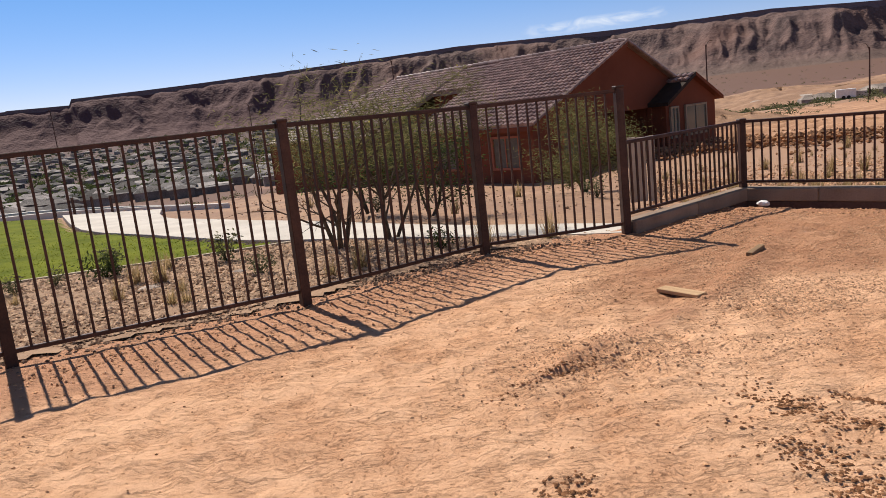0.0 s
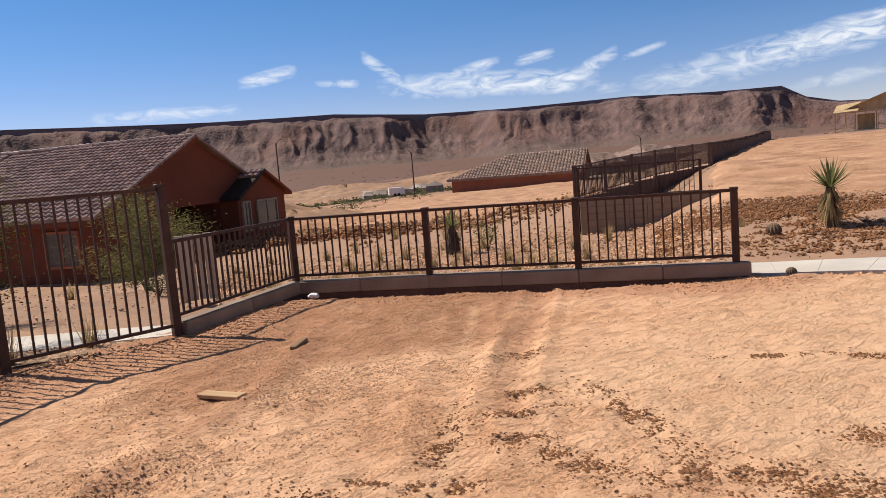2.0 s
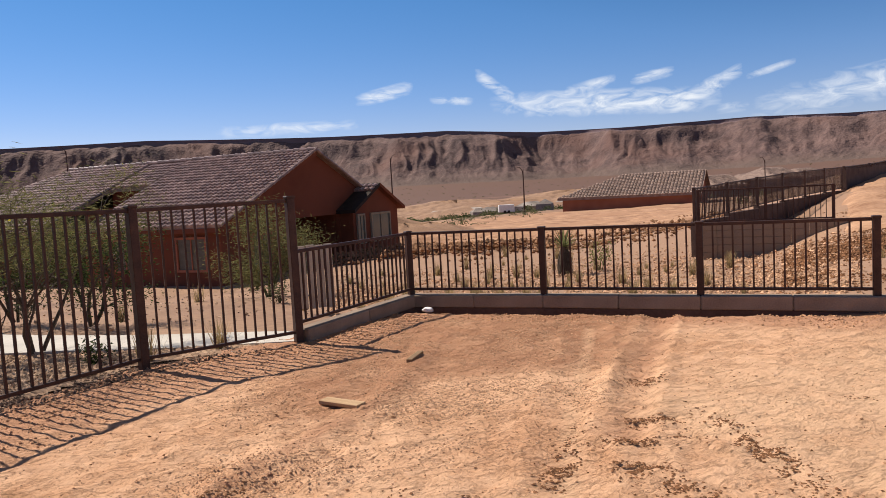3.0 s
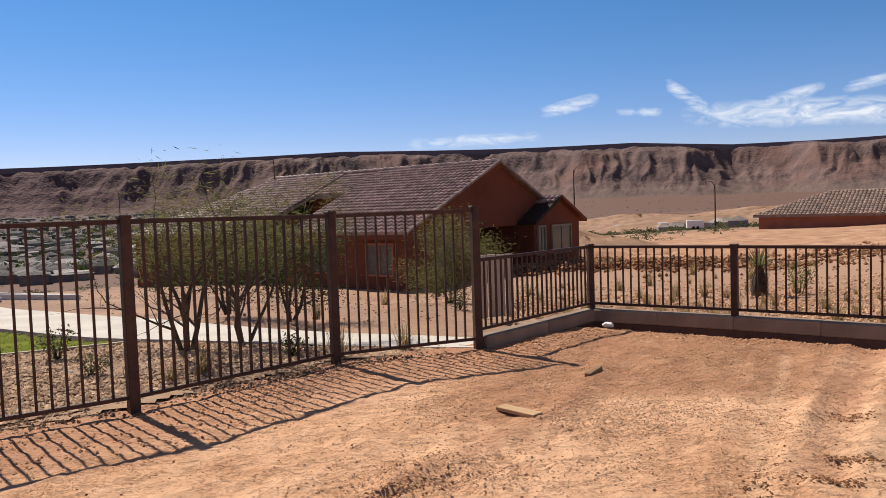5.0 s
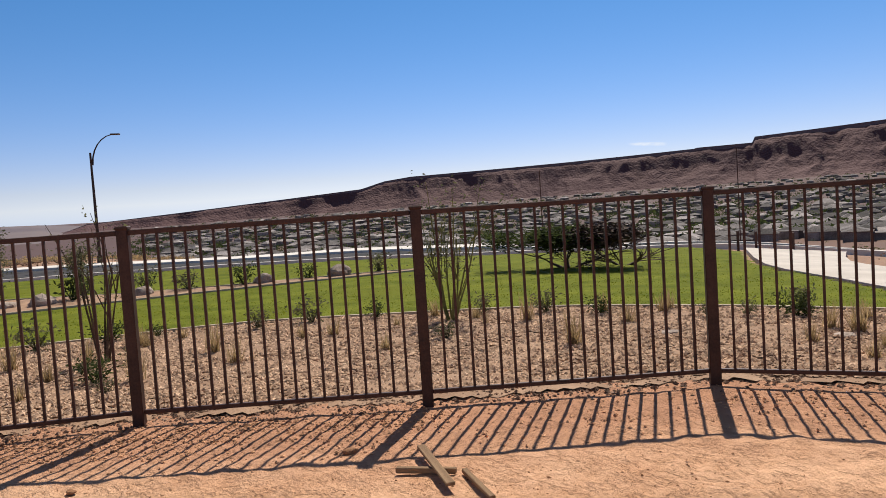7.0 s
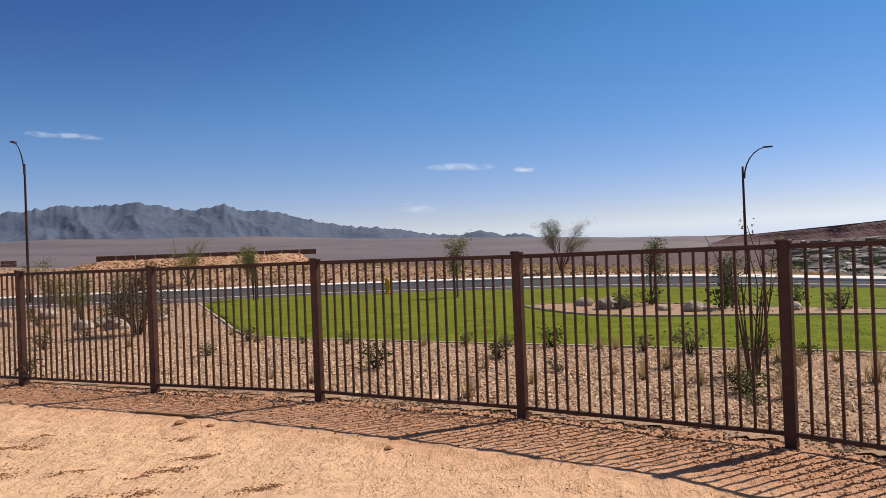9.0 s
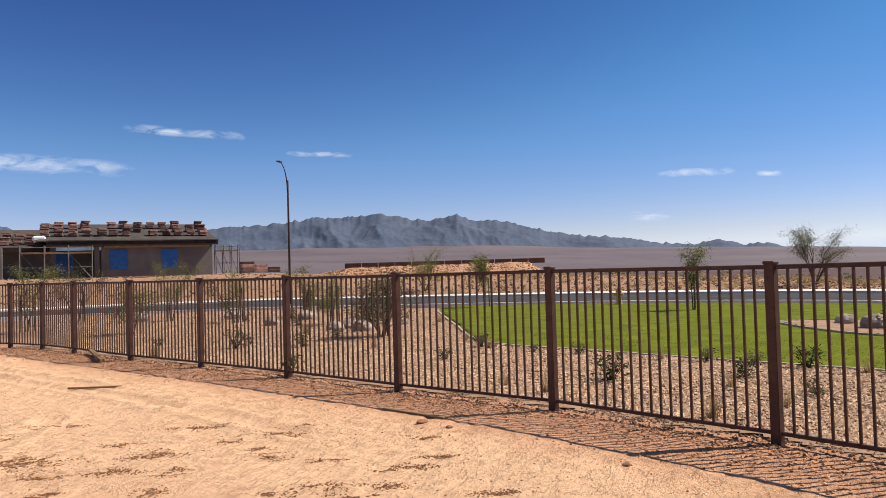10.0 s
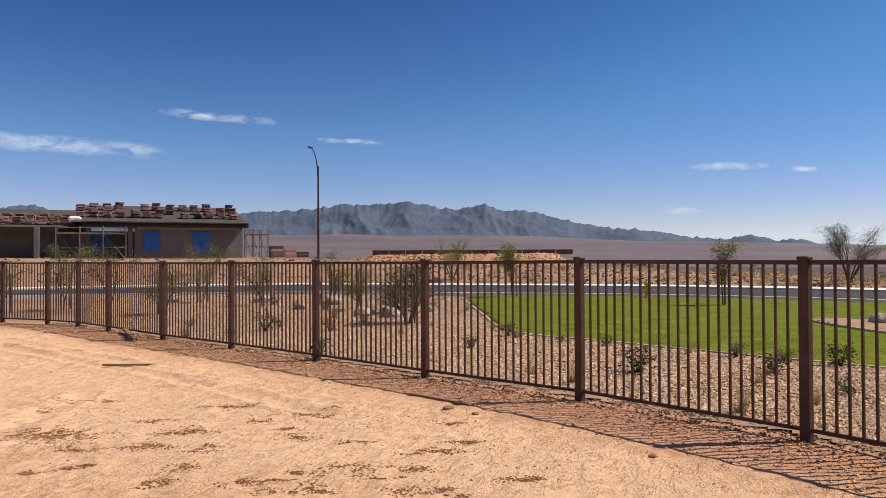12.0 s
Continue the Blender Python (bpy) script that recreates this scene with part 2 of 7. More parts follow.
M_LEAF = material("feathery_yellow_green_leaf", (0.13, 0.14, 0.043), (0.25, 0.245, 0.088), 4, 30, bump=0, island=0.4)
M_OLIVE = material("olive_palo_verde_leaf", (0.10, 0.098, 0.036), (0.22, 0.20, 0.080), 4, 30, bump=0, island=0.4)
M_DARKLEAF = material("dark_green_leaf", (0.030, 0.045, 0.014), (0.075, 0.095, 0.028), 4, 30, bump=0, island=0.4)
M_PLUM = material("dark_maroon_leaf", (0.040, 0.026, 0.020), (0.095, 0.060, 0.045), 4, 30, bump=0, island=0.4)
M_SAGE = material("grey_green_shrub_leaf", (0.075, 0.08, 0.04), (0.17, 0.165, 0.085), 4, 30, bump=0, island=0.4)
M_DRY = material("dry_straw_grass", (0.27, 0.19, 0.09), (0.48, 0.36, 0.19), 4, 30, bump=0, island=0.35)
M_AGAVE = material("yucca_leaf", (0.10, 0.115, 0.045), (0.23, 0.23, 0.095), 4, 30, bump=0, island=0.3)
M_FLOWER = material("yellow_blossom", (0.60, 0.48, 0.03), (0.75, 0.62, 0.05), 5, 30, bump=0)
M_CACTUS = material("barrel_cactus_skin", (0.10, 0.06, 0.04), (0.22, 0.14, 0.09), 9, 60, bump=0.5)
M_MESA = material("eroded_mesa_rock", (0.066, 0.040, 0.039), (0.200, 0.124, 0.107), 0.028, 0.20, bump=1.0, depth=5.0, third=(0.165, 0.088, 0.070))
add_zone(M_MESA, "talus", (0.140, 0.094, 0.077), 0.3, 0.8)
# backlit shade of the mesa's left part, put into its rock colour
add_zone(M_MESA, "sunward_dark", (0.108, 0.053, 0.055), 0.2, 0.9)
add_zone(M_MESA, "cap", (0.20, 0.135, 0.135), 0.3, 0.6)
# distance haze over the range is put into its base colour as blue-grey
M_MOUNT = material("haze_blue_range", (0.052, 0.074, 0.122), (0.090, 0.112, 0.165), 0.006, 0.05, bump=0.35, depth=10, third=(0.082, 0.103, 0.155))
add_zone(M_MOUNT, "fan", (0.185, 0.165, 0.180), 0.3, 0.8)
# the plain's mauve carries painted haze
M_PLAIN = material("haze_mauve_plain", (0.100, 0.080, 0.094), (0.152, 0.122, 0.130), 0.003, 0.02, bump=0.1, third=(0.175, 0.140, 0.135))
M_YELLOW = material("yellow_hydrant_paint", (0.55, 0.30, 0.01), (0.68, 0.40, 0.02), 6, 60, rough=0.4, bump=0.05)
M_BLUE = material("blue_window_wrap", (0.02, 0.10, 0.30), (0.035, 0.15, 0.42), 3, 30, rough=0.35, bump=0.2)
M_WHITE = material("white_paint", (0.68, 0.67, 0.64), (0.80, 0.79, 0.77), 3, 40, rough=0.5, bump=0.05)
M_TYRE = material("black_rubber", (0.012, 0.012, 0.012), (0.03, 0.03, 0.03), 5, 60, bump=0.1)
M_STACK = material("stacked_roof_tile", (0.12, 0.062, 0.052), (0.34, 0.20, 0.165), 3, 30, objvar=0.75, bump=0.2)
M_TOWNWALL = material("town_house_wall", (0.13, 0.10, 0.08), (0.34, 0.29, 0.25), 0.3, 3, island=0.6, bump=0)
M_TOWNROOF = material("town_house_roof", (0.03, 0.026, 0.026), (0.30, 0.27, 0.255), 0.05, 2, island=0.85, bump=0)
M_LITTER = material("white_litter", (0.66, 0.66, 0.66), (0.8, 0.8, 0.8), 8, 60, bump=0.2)

for _m in (M_BLADE, M_OLIVE, M_LEAF, M_DARKLEAF, M_SAGE, M_DRY, M_AGAVE, M_FLOWER):
    leafy(_m)

M_GLASS = bpy.data.materials.new("window_glass")
M_GLASS.use_nodes = True
_g = M_GLASS.node_tree.nodes["Principled BSDF"]
_g.inputs["Base Color"].default_value = (0.10, 0.12, 0.11, 1)
_g.inputs["Roughness"].default_value = 0.06
_g.inputs["Specular IOR Level"].default_value = 0.45


# ---- mesh helpers ----
class Build:
    """Collects vertices and faces of one mesh."""

    def __init__(self):
        self.v, self.f = [], []

    def add(self, vs, fs):
        o = len(self.v)
        self.v += [tuple(p) for p in vs]
        self.f += [tuple(i + o for i in q) for q in fs]
        return self

    def box(self, c, s, rz=0.0, m=None):
        x, y, z = (k / 2 for k in s)
        vs = [Vector((a * x, b * y, d * z)) for d in (-1, 1) for a, b in ((-1, -1), (1, -1), (1, 1), (-1, 1))]
        t = Matrix.Translation(c) @ Matrix.Rotation(rz, 4, "Z") if m is None else Matrix.Translation(c) @ m
        return self.add([t @ p for p in vs], [(3, 2, 1, 0), (4, 5, 6, 7), (0, 1, 5, 4), (1, 2, 6, 5), (2, 3, 7, 6), (3, 0, 4, 7)])

    def cbox(self, c, s, ch, rz=0.0, m=None):
        """A box with chamfered edges."""
        x, y, z = (k / 2 for k in s)
        vs, idx = [], {}
        for d in (-1, 1):
            for a in (-1, 1):
                for b in (-1, 1):
                    for ax in range(3):
                        p = [a * (x - ch), b * (y - ch), d * (z - ch)]
                        p[ax] = (a * x, b * y, d * z)[ax]
                        idx[(a, b, d, ax)] = len(vs)
                        vs.append(Vector(p))
        fs = []
        for ax in range(3):
            o = [k for k in range(3) if k != ax]
            for sgn in (-1, 1):
                q = []
                for u, w in ((-1, -1), (1, -1), (1, 1), (-1, 1)):
                    k = [0, 0, 0]
                    k[ax], k[o[0]], k[o[1]] = sgn, u, w
                    q.append(idx[(*k, ax)])
                fs.append(q)
        for ax in range(3):
            o = [k for k in range(3) if k != ax]
            for u in (-1, 1):
                for w in (-1, 1):
                    k0, k1 = [0, 0, 0], [0, 0, 0]
                    k0[ax], k1[ax] = -1, 1
                    k0[o[0]] = k1[o[0]] = u
                    k0[o[1]] = k1[o[1]] = w
                    fs.append((idx[(*k0, o[0])], idx[(*k1, o[0])], idx[(*k1, o[1])], idx[(*k0, o[1])]))
        for a in (-1, 1):
            for b in (-1, 1):
                for d in (-1, 1):
                    fs.append((idx[(a, b, d, 0)], idx[(a, b, d, 1)], idx[(a, b, d, 2)]))
        t = Matrix.Translation(c) @ (Matrix.Rotation(rz, 4, "Z") if m is None else m)
        return self.add([t @ p for p in vs], fs)

    def tube(self, pts, radii, n=6):
        """A tube through points, with end caps."""
        pts = [Vector(p) for p in pts]
        vs, fs = [], []
        for i, p in enumerate(pts):
            way = (pts[min(i + 1, len(pts) - 1)] - pts[max(i - 1, 0)]).normalized()
            a = way.orthogonal().normalized()
            b = way.cross(a)
            vs += [p + (a * math.cos(k * math.tau / n) + b * math.sin(k * math.tau / n)) * radii[i] for k in range(n)]
        for i in range(len(pts) - 1):
            for k in range(n):
                fs.append((i * n + k, i * n + (k + 1) % n, (i + 1) * n + (k + 1) % n, (i + 1) * n + k))
        fs += [tuple(range(n))[::-1], tuple(range((len(pts) - 1) * n, len(pts) * n))]
        return self.add(vs, fs)

    def slab(self, ring, z0, z1):
        """A flat body over a ring of (x, y)."""
        n = len(ring)
        top = z1 if callable(z1) else (lambda x, y: z1)
        low = z0 if callable(z0) else (lambda x, y: z0)
        return self.add([(x, y, low(x, y)) for x, y in ring] + [(x, y, top(x, y)) for x, y in ring],
                        [tuple(range(n))[::-1], tuple(range(n, 2 * n))] + [(i, (i + 1) % n, n + (i + 1) % n, n + i) for i in range(n)])

    def mesh(self, name, mat, smooth=False):
        me = bpy.data.meshes.new(name)
        me.from_pydata(self.v, [], self.f)
        me.materials.append(mat)
        bm = bmesh.new()
        bm.from_mesh(me)
        bmesh.ops.recalc_face_normals(bm, faces=bm.faces)
        bm.to_mesh(me)
        bm.free()
        if smooth:
            me.polygons.foreach_set("use_smooth", [True] * len(me.polygons))
        return me


def part(name, b, mat, parent=None, label="", smooth=False):
    """Links a Build, or a ready mesh, as one object under a thing."""
    me = b.mesh(name, mat, smooth) if isinstance(b, Build) else b
    ob = new(name, me)
    if parent:
        ob.parent = parent
    if label:
        ob["label"] = label
    return ob


def empty(name, label, category, group="", kind="", at=(0, 0, 0), rz=0.0):
    ob = new(name)
    ob.matrix_basis = pose(*at, 0, 0, rz)
    return tagged(ob, label, category, group, kind)


def grid_mesh(name, xyz, quads, mat, smooth=True, attrs=()):
    me = bpy.data.meshes.new(name)
    xyz, quads = np.asarray(xyz, np.float32), np.asarray(quads, np.int32)
    me.vertices.add(len(xyz))
    me.vertices.foreach_set("co", xyz.ravel())
    k = quads.shape[1]
    me.loops.add(quads.size)
    me.loops.foreach_set("vertex_index", quads.ravel())
    me.polygons.add(len(quads))
    me.polygons.foreach_set("loop_start", np.arange(0, quads.size, k, dtype=np.int32))
    me.polygons.foreach_set("loop_total", np.full(len(quads), k, np.int32))
    me.polygons.foreach_set("use_smooth", np.full(len(quads), smooth))
    for an, values in attrs:
        me.attributes.new(an, "FLOAT", "POINT").data.foreach_set("value", np.asarray(values, np.float32))
    me.materials.append(mat)
    me.update(calc_edges=True)
    me.validate()
    return me


def lattice(nu, nv):
    i, j = np.meshgrid(np.arange(nu - 1), np.arange(nv - 1), indexing="ij")
    a = (i * nv + j).ravel()
    return np.stack([a, a + nv, a + nv + 1, a + 1], 1)


def hash2(ix, iy, seed):
    h = np.sin(ix * 127.1 + iy * 311.7 + seed * 74.7) * 43758.5453
    return h - np.floor(h)


def vnoise(x, y, seed=0):
    """Smooth value noise, 0 to 1."""
    ix, iy = np.floor(x), np.floor(y)
    fx, fy = x - ix, y - iy
    fx, fy = fx * fx * (3 - 2 * fx), fy * fy * (3 - 2 * fy)
    a, b = hash2(ix, iy, seed), hash2(ix + 1, iy, seed)
    c, d = hash2(ix, iy + 1, seed), hash2(ix + 1, iy + 1, seed)
    return (a * (1 - fx) + b * fx) * (1 - fy) + (c * (1 - fx) + d * fx) * fy


def fbm(x, y, octaves=4, seed=0, ridged=False):
    s, amp, tot = 0.0, 1.0, 0.0
    for k in range(octaves):
        q = vnoise(x * 2 ** k + 17.3 * k, y * 2 ** k - 9.1 * k, seed + k)
        s = s + amp * (1 - abs(2 * q - 1) if ridged else q)
        tot += amp
        amp *= 0.5
    return s / tot


def inside(ring, x, y):
    r = np.zeros(np.shape(x), bool)
    for (x0, y0), (x1, y1) in zip(ring, ring[1:] + ring[:1]):
        c = ((y0 > y) != (y1 > y)) & (x < (x1 - x0) * (y - y0) / ((y1 - y0) or 1e-9) + x0)
        r ^= c
    return r


def line_gap(line, x, y):
    """Distance of points to a polyline."""
    best = np.full(np.shape(x), 1e9)
    for (x0, y0), (x1, y1) in zip(line, line[1:]):
        dx, dy = x1 - x0, y1 - y0
        t = np.clip(((x - x0) * dx + (y - y0) * dy) / (dx * dx + dy * dy), 0, 1)
        best = np.minimum(best, np.hypot(x - x0 - t * dx, y - y0 - t * dy))
    return best


def polar(az, r):
    return (-math.sin(radians(az)) * r, math.cos(radians(az)) * r)


# ---- plan ----
TALL = [(2.318, 8.059), (0.697, 7.794), (-1.055, 6.455), (-3.174, 5.544), (-4.751, 3.784), (-6.365, 2.085), (-7.634, 0.068), (-8.738, -2.165),
        (-9.585, -4.464), (-10.492, -6.783), (-11.319, -9.118), (-12.080, -11.459), (-13.032, -13.984), (-13.652, -15.668),
        (-13.881, -17.013), (-13.919, -18.722), (-13.7, -21.1), (-13.3, -23.5)]
LOW = [(2.318, 8.059), (4.369, 9.633), (5.693, 8.241), (6.987, 6.754), (8.226, 5.344)]
YARD = LOW[::-1] + TALL[1:] + [(-13, -27), (14, -27), (14, -6), (9.3, 3.2), (8.55, 4.6)]
FENCE_LINE = LOW[::-1] + TALL[1:]

# heights of the land: bearing (left of ahead) and, at these distances, metres
REACH = [0, 8, 12, 16, 22, 30, 42, 56, 75, 110, 200, 420, 900, 1500, 4900]
LAND = {
    -180: [0, 0, 0, 0, 0, 0, 0, 0, 0, 0, 0, 0, 5, 10, 40],
    -80: [0, 0, -.05, .05, .28, .7, 1.15, 1.45, 1.65, 2.5, 4, 6, 10, 20, 40],
    -66: [0, 0, -.05, .05, .28, .7, 1.12, 1.42, 1.6, 1.7, 2, 4, 8, 18, 40],
    -57: [0, 0, -.1, 0, .25, .65, 1.08, 1.4, 1.55, 1.5, 0, -2, 2, 16, 40],
    -48: [0, 0, -.3, -.5, -.7, -.3, -.6, -1, -1.4, -1.6, -4, -8, -4, 12, 40],
    -36: [0, 0, -.3, -.6, -.8, -1.2, -1.5, -1.7, -1.8, -2.2, -6, -12, -6, 12, 40],
    -22: [0, 0, -.3, -.6, -1, -1.3, -1.6, -1.9, -2.2, -3, -8, -14, -6, 14, 40],
    -8: [0, 0, -.2, -.5, -1.1, -1.9, -2, -2.1, -2.6, -5, -11, -16, -6, 16, 40],
    10: [0, 0, -.05, -.15, -.5, -1.2, -2, -3, -5, -9, -16, -20, -8, 14, 40],
    30: [0, 0, 0, 0, -.05, -.3, -1.6, -3.5, -6, -10, -17, -20, -10, 10, 40],
    55: [0, 0, 0, 0, 0, 0, -.6, -2.5, -5, -9, -16, -20, -12, 4, 40],
    75: [0, 0, 0, 0, 0, 0, 0, -.2, -1.5, -5, -12, -18, -16, -4, 50],
    92: [0, 0, 0, 0, 0, 0, 0, .5, .3, -2.0, -8, -14, -14, -4, 58],
    104: [0, 0, 0, 0, 0, 0, 0, .9, .9, .2, -5, -10, -10, -2, 62],
    116: [0, 0, 0, 0, 0, 0, 0, 1.3, 1.5, 1.2, -2, -6, -6, 0, 62],
    128: [0, 0, 0, 0, 0, 0, 0, 1.75, 1.95, 1.8, 0, -4, -4, 4, 62],
    150: [0, 0, 0, 0, 0, 0, 0, 1.8, 2, 2, 2, 0, 2, 10, 50],
    180: [0, 0, 0, 0, 0, 0, 0, 0, 0, 0, 0, 0, 5, 10, 40],
}
# the park and its road lie level out to 48 m
REACH.insert(7, 48)
for _az, _row in LAND.items():
    _row.insert(7, 0 if 75 <= _az <= 150 else _row[6] + (_row[7] - _row[6]) * 6 / 14)
_AZ = np.array(sorted(LAND))
_LAND = np.array([LAND[a] for a in sorted(LAND)], float)


def land(x, y):
    """Height of the land at (x, y)."""
    x, y = np.asarray(x, float), np.asarray(y, float)
    az, r = np.degrees(np.arctan2(-x, y)), np.hypot(x, y)
    ri = np.interp(r, REACH, np.arange(len(REACH)))
    i = np.clip(np.searchsorted(_AZ, az) - 1, 0, len(_AZ) - 2)
    w = np.clip((az - _AZ[i]) / (_AZ[i + 1] - _AZ[i]), 0, 1)
    w = w * w * (3 - 2 * w)
    j = np.clip(ri.astype(int), 0, len(REACH) - 2)
    u = ri - j
    f = lambda k: _LAND[k, j] * (1 - u) + _LAND[k, j + 1] * u
    return f(i) * (1 - w) + f(i + 1) * w


def land1(x, y):
    return float(land(np.array([x]), np.array([y]))[0])


# ---- the ground, one sheet out to the horizon ----
azs = np.radians(np.concatenate([np.arange(-180, -75, 3.0), np.arange(-75, 150, 0.5), np.arange(150, 180.1, 3.0)]))
rs = np.concatenate([[0.0, 3.0], np.arange(5, 24, 0.25), np.geomspace(24, 110, 110), np.geomspace(113, 4950, 70)])
A, R = np.meshgrid(azs, rs, indexing="ij")
X, Y = -np.sin(A) * R, np.cos(A) * R
Z = land(X, Y)
Z = Z + (fbm(X * 0.9, Y * 0.9, 3, 3) - 0.5) * np.clip((R - 9) * 0.02, 0, 0.12) * (1 + np.clip(R / 120, 0, 12))
DEG = np.degrees(A)
park = (DEG > -4) & (DEG < 152) & (R < 49)
Z = np.where(park, land(X, Y) - 0.07, Z)
fl = FENCE_LINE
inyard = inside(YARD, X, Y)
gap = line_gap(fl, X, Y)
Z = np.where(inyard | (gap < 0.5), Z - 0.10, Z - 0.015)
# rough spoil bank by the open end of the low fence
bank = np.clip(1 - abs(R - 15) / 6, 0, 1) * np.clip(1 - abs(np.degrees(A) + 61) / 14, 0, 1)
Z = Z + bank * (fbm(X * 2.2, Y * 2.2, 3, 9) - 0.4) * 0.30
orange = np.maximum(np.clip((-18 - DEG) / 5, 0, 1) * np.clip((80 - R) / 20, 0, 1), 0.45 * np.clip((DEG - 80) / 10, 0, 1) * np.clip((R - 44) / 3, 0, 1) * np.clip((130 - R) / 40, 0, 1))
# darker far ground from bearing 2 to 104, faded at both ends
sunward_dark = np.clip((DEG - 2) / 8, 0, 1) * np.clip((104 - DEG) / 16, 0, 1) * np.clip((R - np.interp(DEG, [66, 76], [420, 70])) / 200, 0, 1)
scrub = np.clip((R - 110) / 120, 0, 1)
bench = np.clip(fbm(DEG * 0.12, R / 38, 3, 37) * 3.2 - 1.3, 0, 1) * np.clip((R - 110) / 40, 0, 1) * np.clip((900 - R) / 300, 0, 1) * (DEG < 12)
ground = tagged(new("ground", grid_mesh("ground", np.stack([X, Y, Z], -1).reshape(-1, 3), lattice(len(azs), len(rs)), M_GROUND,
                                        attrs=[("scrub", scrub.ravel()), ("bench", bench.ravel()), ("orange", orange.ravel()), ("sunward_dark", sunward_dark.ravel())])),
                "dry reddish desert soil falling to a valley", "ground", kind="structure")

# ---- the graded yard inside the fence ----
step = 0.045
gx, gy = np.arange(-14.4, 11.0, step), np.arange(-20.0, 10.2, step)
X, Y = np.meshgrid(gx, gy, indexing="ij")
gap = line_gap(fl, X, Y)
keep = inside(YARD, X, Y) | (gap < 0.30)
edge = np.clip(gap / 1.5, 0, 1)
Z = (fbm(X * 0.5, Y * 0.5, 3, 1) - 0.5) * 0.016 * edge + (fbm(X * 3.1, Y * 3.1, 3, 5) - 0.5) * 0.013 + (fbm(X * 8, Y * 8, 2, 15) - 0.5) * 0.016
rough = np.clip(1.3 - gap / 1.7, 0, 1)
Z += rough * (fbm(X * 6, Y * 6, 2, 8) - 0.5) * 0.012
calm = np.clip(gap / 1.4 - 0.3, 0.12, 1)
lumpy = np.clip(fbm(X * 0.8, Y * 0.8, 2, 21) * 2 - 0.75, 0, 1)
Z += calm * lumpy * (fbm(X * 7, Y * 7, 2, 12, True) - 0.6) * 0.06


def soft_in(ring, x, y, w):
    """1 well inside a ring, 0 well outside, over a margin of w."""
    return np.clip(0.5 + np.where(inside(ring, x, y), 1, -1) * line_gap(ring + ring[:1], x, y) / w, 0, 1)


# low lip where the loose strip along the fence ends
lip = np.exp(-((gap - 1.35 - 0.5 * (fbm(X * 0.7, Y * 0.7, 2, 31) - 0.5)) / 0.10) ** 2)
Z += lip * 0.006
patch = np.clip(fbm(X * 0.6, Y * 0.6, 3, 77) * 3 - 1.25, 0, 1)
crusty = np.clip(1.8 - abs(X - 0.6) / 1.6, 0, 1) * np.clip((7.5 - Y) / 1.5, 0, 1) * np.clip(fbm(X * 1.3, Y * 1.3, 3, 44) * 3 - 1.0, 0, 1)
Z += crusty * (fbm(X * 4 + Y, Y * 9, 3, 45, True) - 0.6) * 0.06 + calm * patch * (fbm(X * 9, Y * 9, 2, 78) - 0.5) * 0.05 + (fbm(X * 11, Y * 11, 1, 79) - 0.5) * 0.012
# freshly turned soil along the fence, dug brown soil in the corner, gravelly soil beside it
DUG = [(3.81, 8.9), (4.9, 8.6), (6.6, 6.9), (5.73, 6.06), (4.48, 4.98), (3.93, 5.07), (2.94, 5.46), (1.81, 4.9), (1.54, 4.88), (1.2, 5.9), (2.4, 7.6)]
GRAVELLY = [(2.03, 5.7), (3.07, 5.4), (3.89, 4.7), (3.14, 4.12), (2.27, 4.05), (1.8, 4.2), (1.05, 3.9), (0.6, 3.9), (0.7, 4.4), (1.37, 4.8)]
fresh = np.clip(1.35 - gap / 1.55, 0, 1) * 0.9
fresh = np.maximum(fresh, 0.20 * soft_in(GRAVELLY, X, Y, 0.9))
brown = np.clip(1.15 - line_gap(LOW, X, Y) / 0.9, 0, 1) * 0.6
brown = np.maximum(brown, 0.72 * soft_in(DUG, X, Y, 0.9))
sandy = np.clip((-(X + 1.5)) / 4, 0, 1) * np.clip(gap / 2, 0, 1)
sandy = np.maximum(sandy, 0.8 * np.clip((X - 2.3) / 1.6, 0, 1) * np.clip((6.0 - Y) / 2, 0, 1) * (1 - soft_in(DUG, X, Y, 0.6)))
# wheel ruts leaving the corner: a lugged one, a smooth one, and the berm beside the dug soil
LUGGED = [(6.5, 6.95), (5.71, 6.09), (4.5, 4.96), (3.76, 4.22), (3.23, 3.67)]
SMOOTH = [(5.2, 6.6), (4.33, 5.54), (3.3, 4.34), (2.76, 3.58), (2.25, 2.9)]
BERM = [(3.9, 7.5), (3.16, 6.56), (2.34, 5.44), (1.83, 4.97), (1.11, 4.49), (0.6, 3.95)]
WEST_RUTS = [[(-10.9, -14.6), (-9.3, -9.8), (-7.84, -6.38), (-6.9, -4.2)], [(-10.1, -13.6), (-9.06, -10.3), (-8.4, -8.0), (-7.9, -6.9)], [(-6.91, -7.71), (-5.78, -7.13), (-4.9, -6.6)]]
along_rut = X * 0.74 + Y * 0.67
g = line_gap(LUGGED, X, Y)
Z += -0.030 * np.exp(-(g / 0.12) ** 2) * (0.45 + 0.55 * (np.sin(along_rut * 30) > 0)) + 0.026 * np.exp(-((g - 0.22) / 0.06) ** 2) * fbm(X * 5, Y * 5, 2, 4) * 2
fresh = np.maximum(fresh, 0.62 * np.exp(-(g / 0.20) ** 2))
g = line_gap(SMOOTH, X, Y)
Z += -0.020 * np.exp(-(g / 0.15) ** 2) + 0.016 * np.exp(-((g - 0.26) / 0.06) ** 2) * fbm(X * 6, Y * 6, 2, 6) * 2
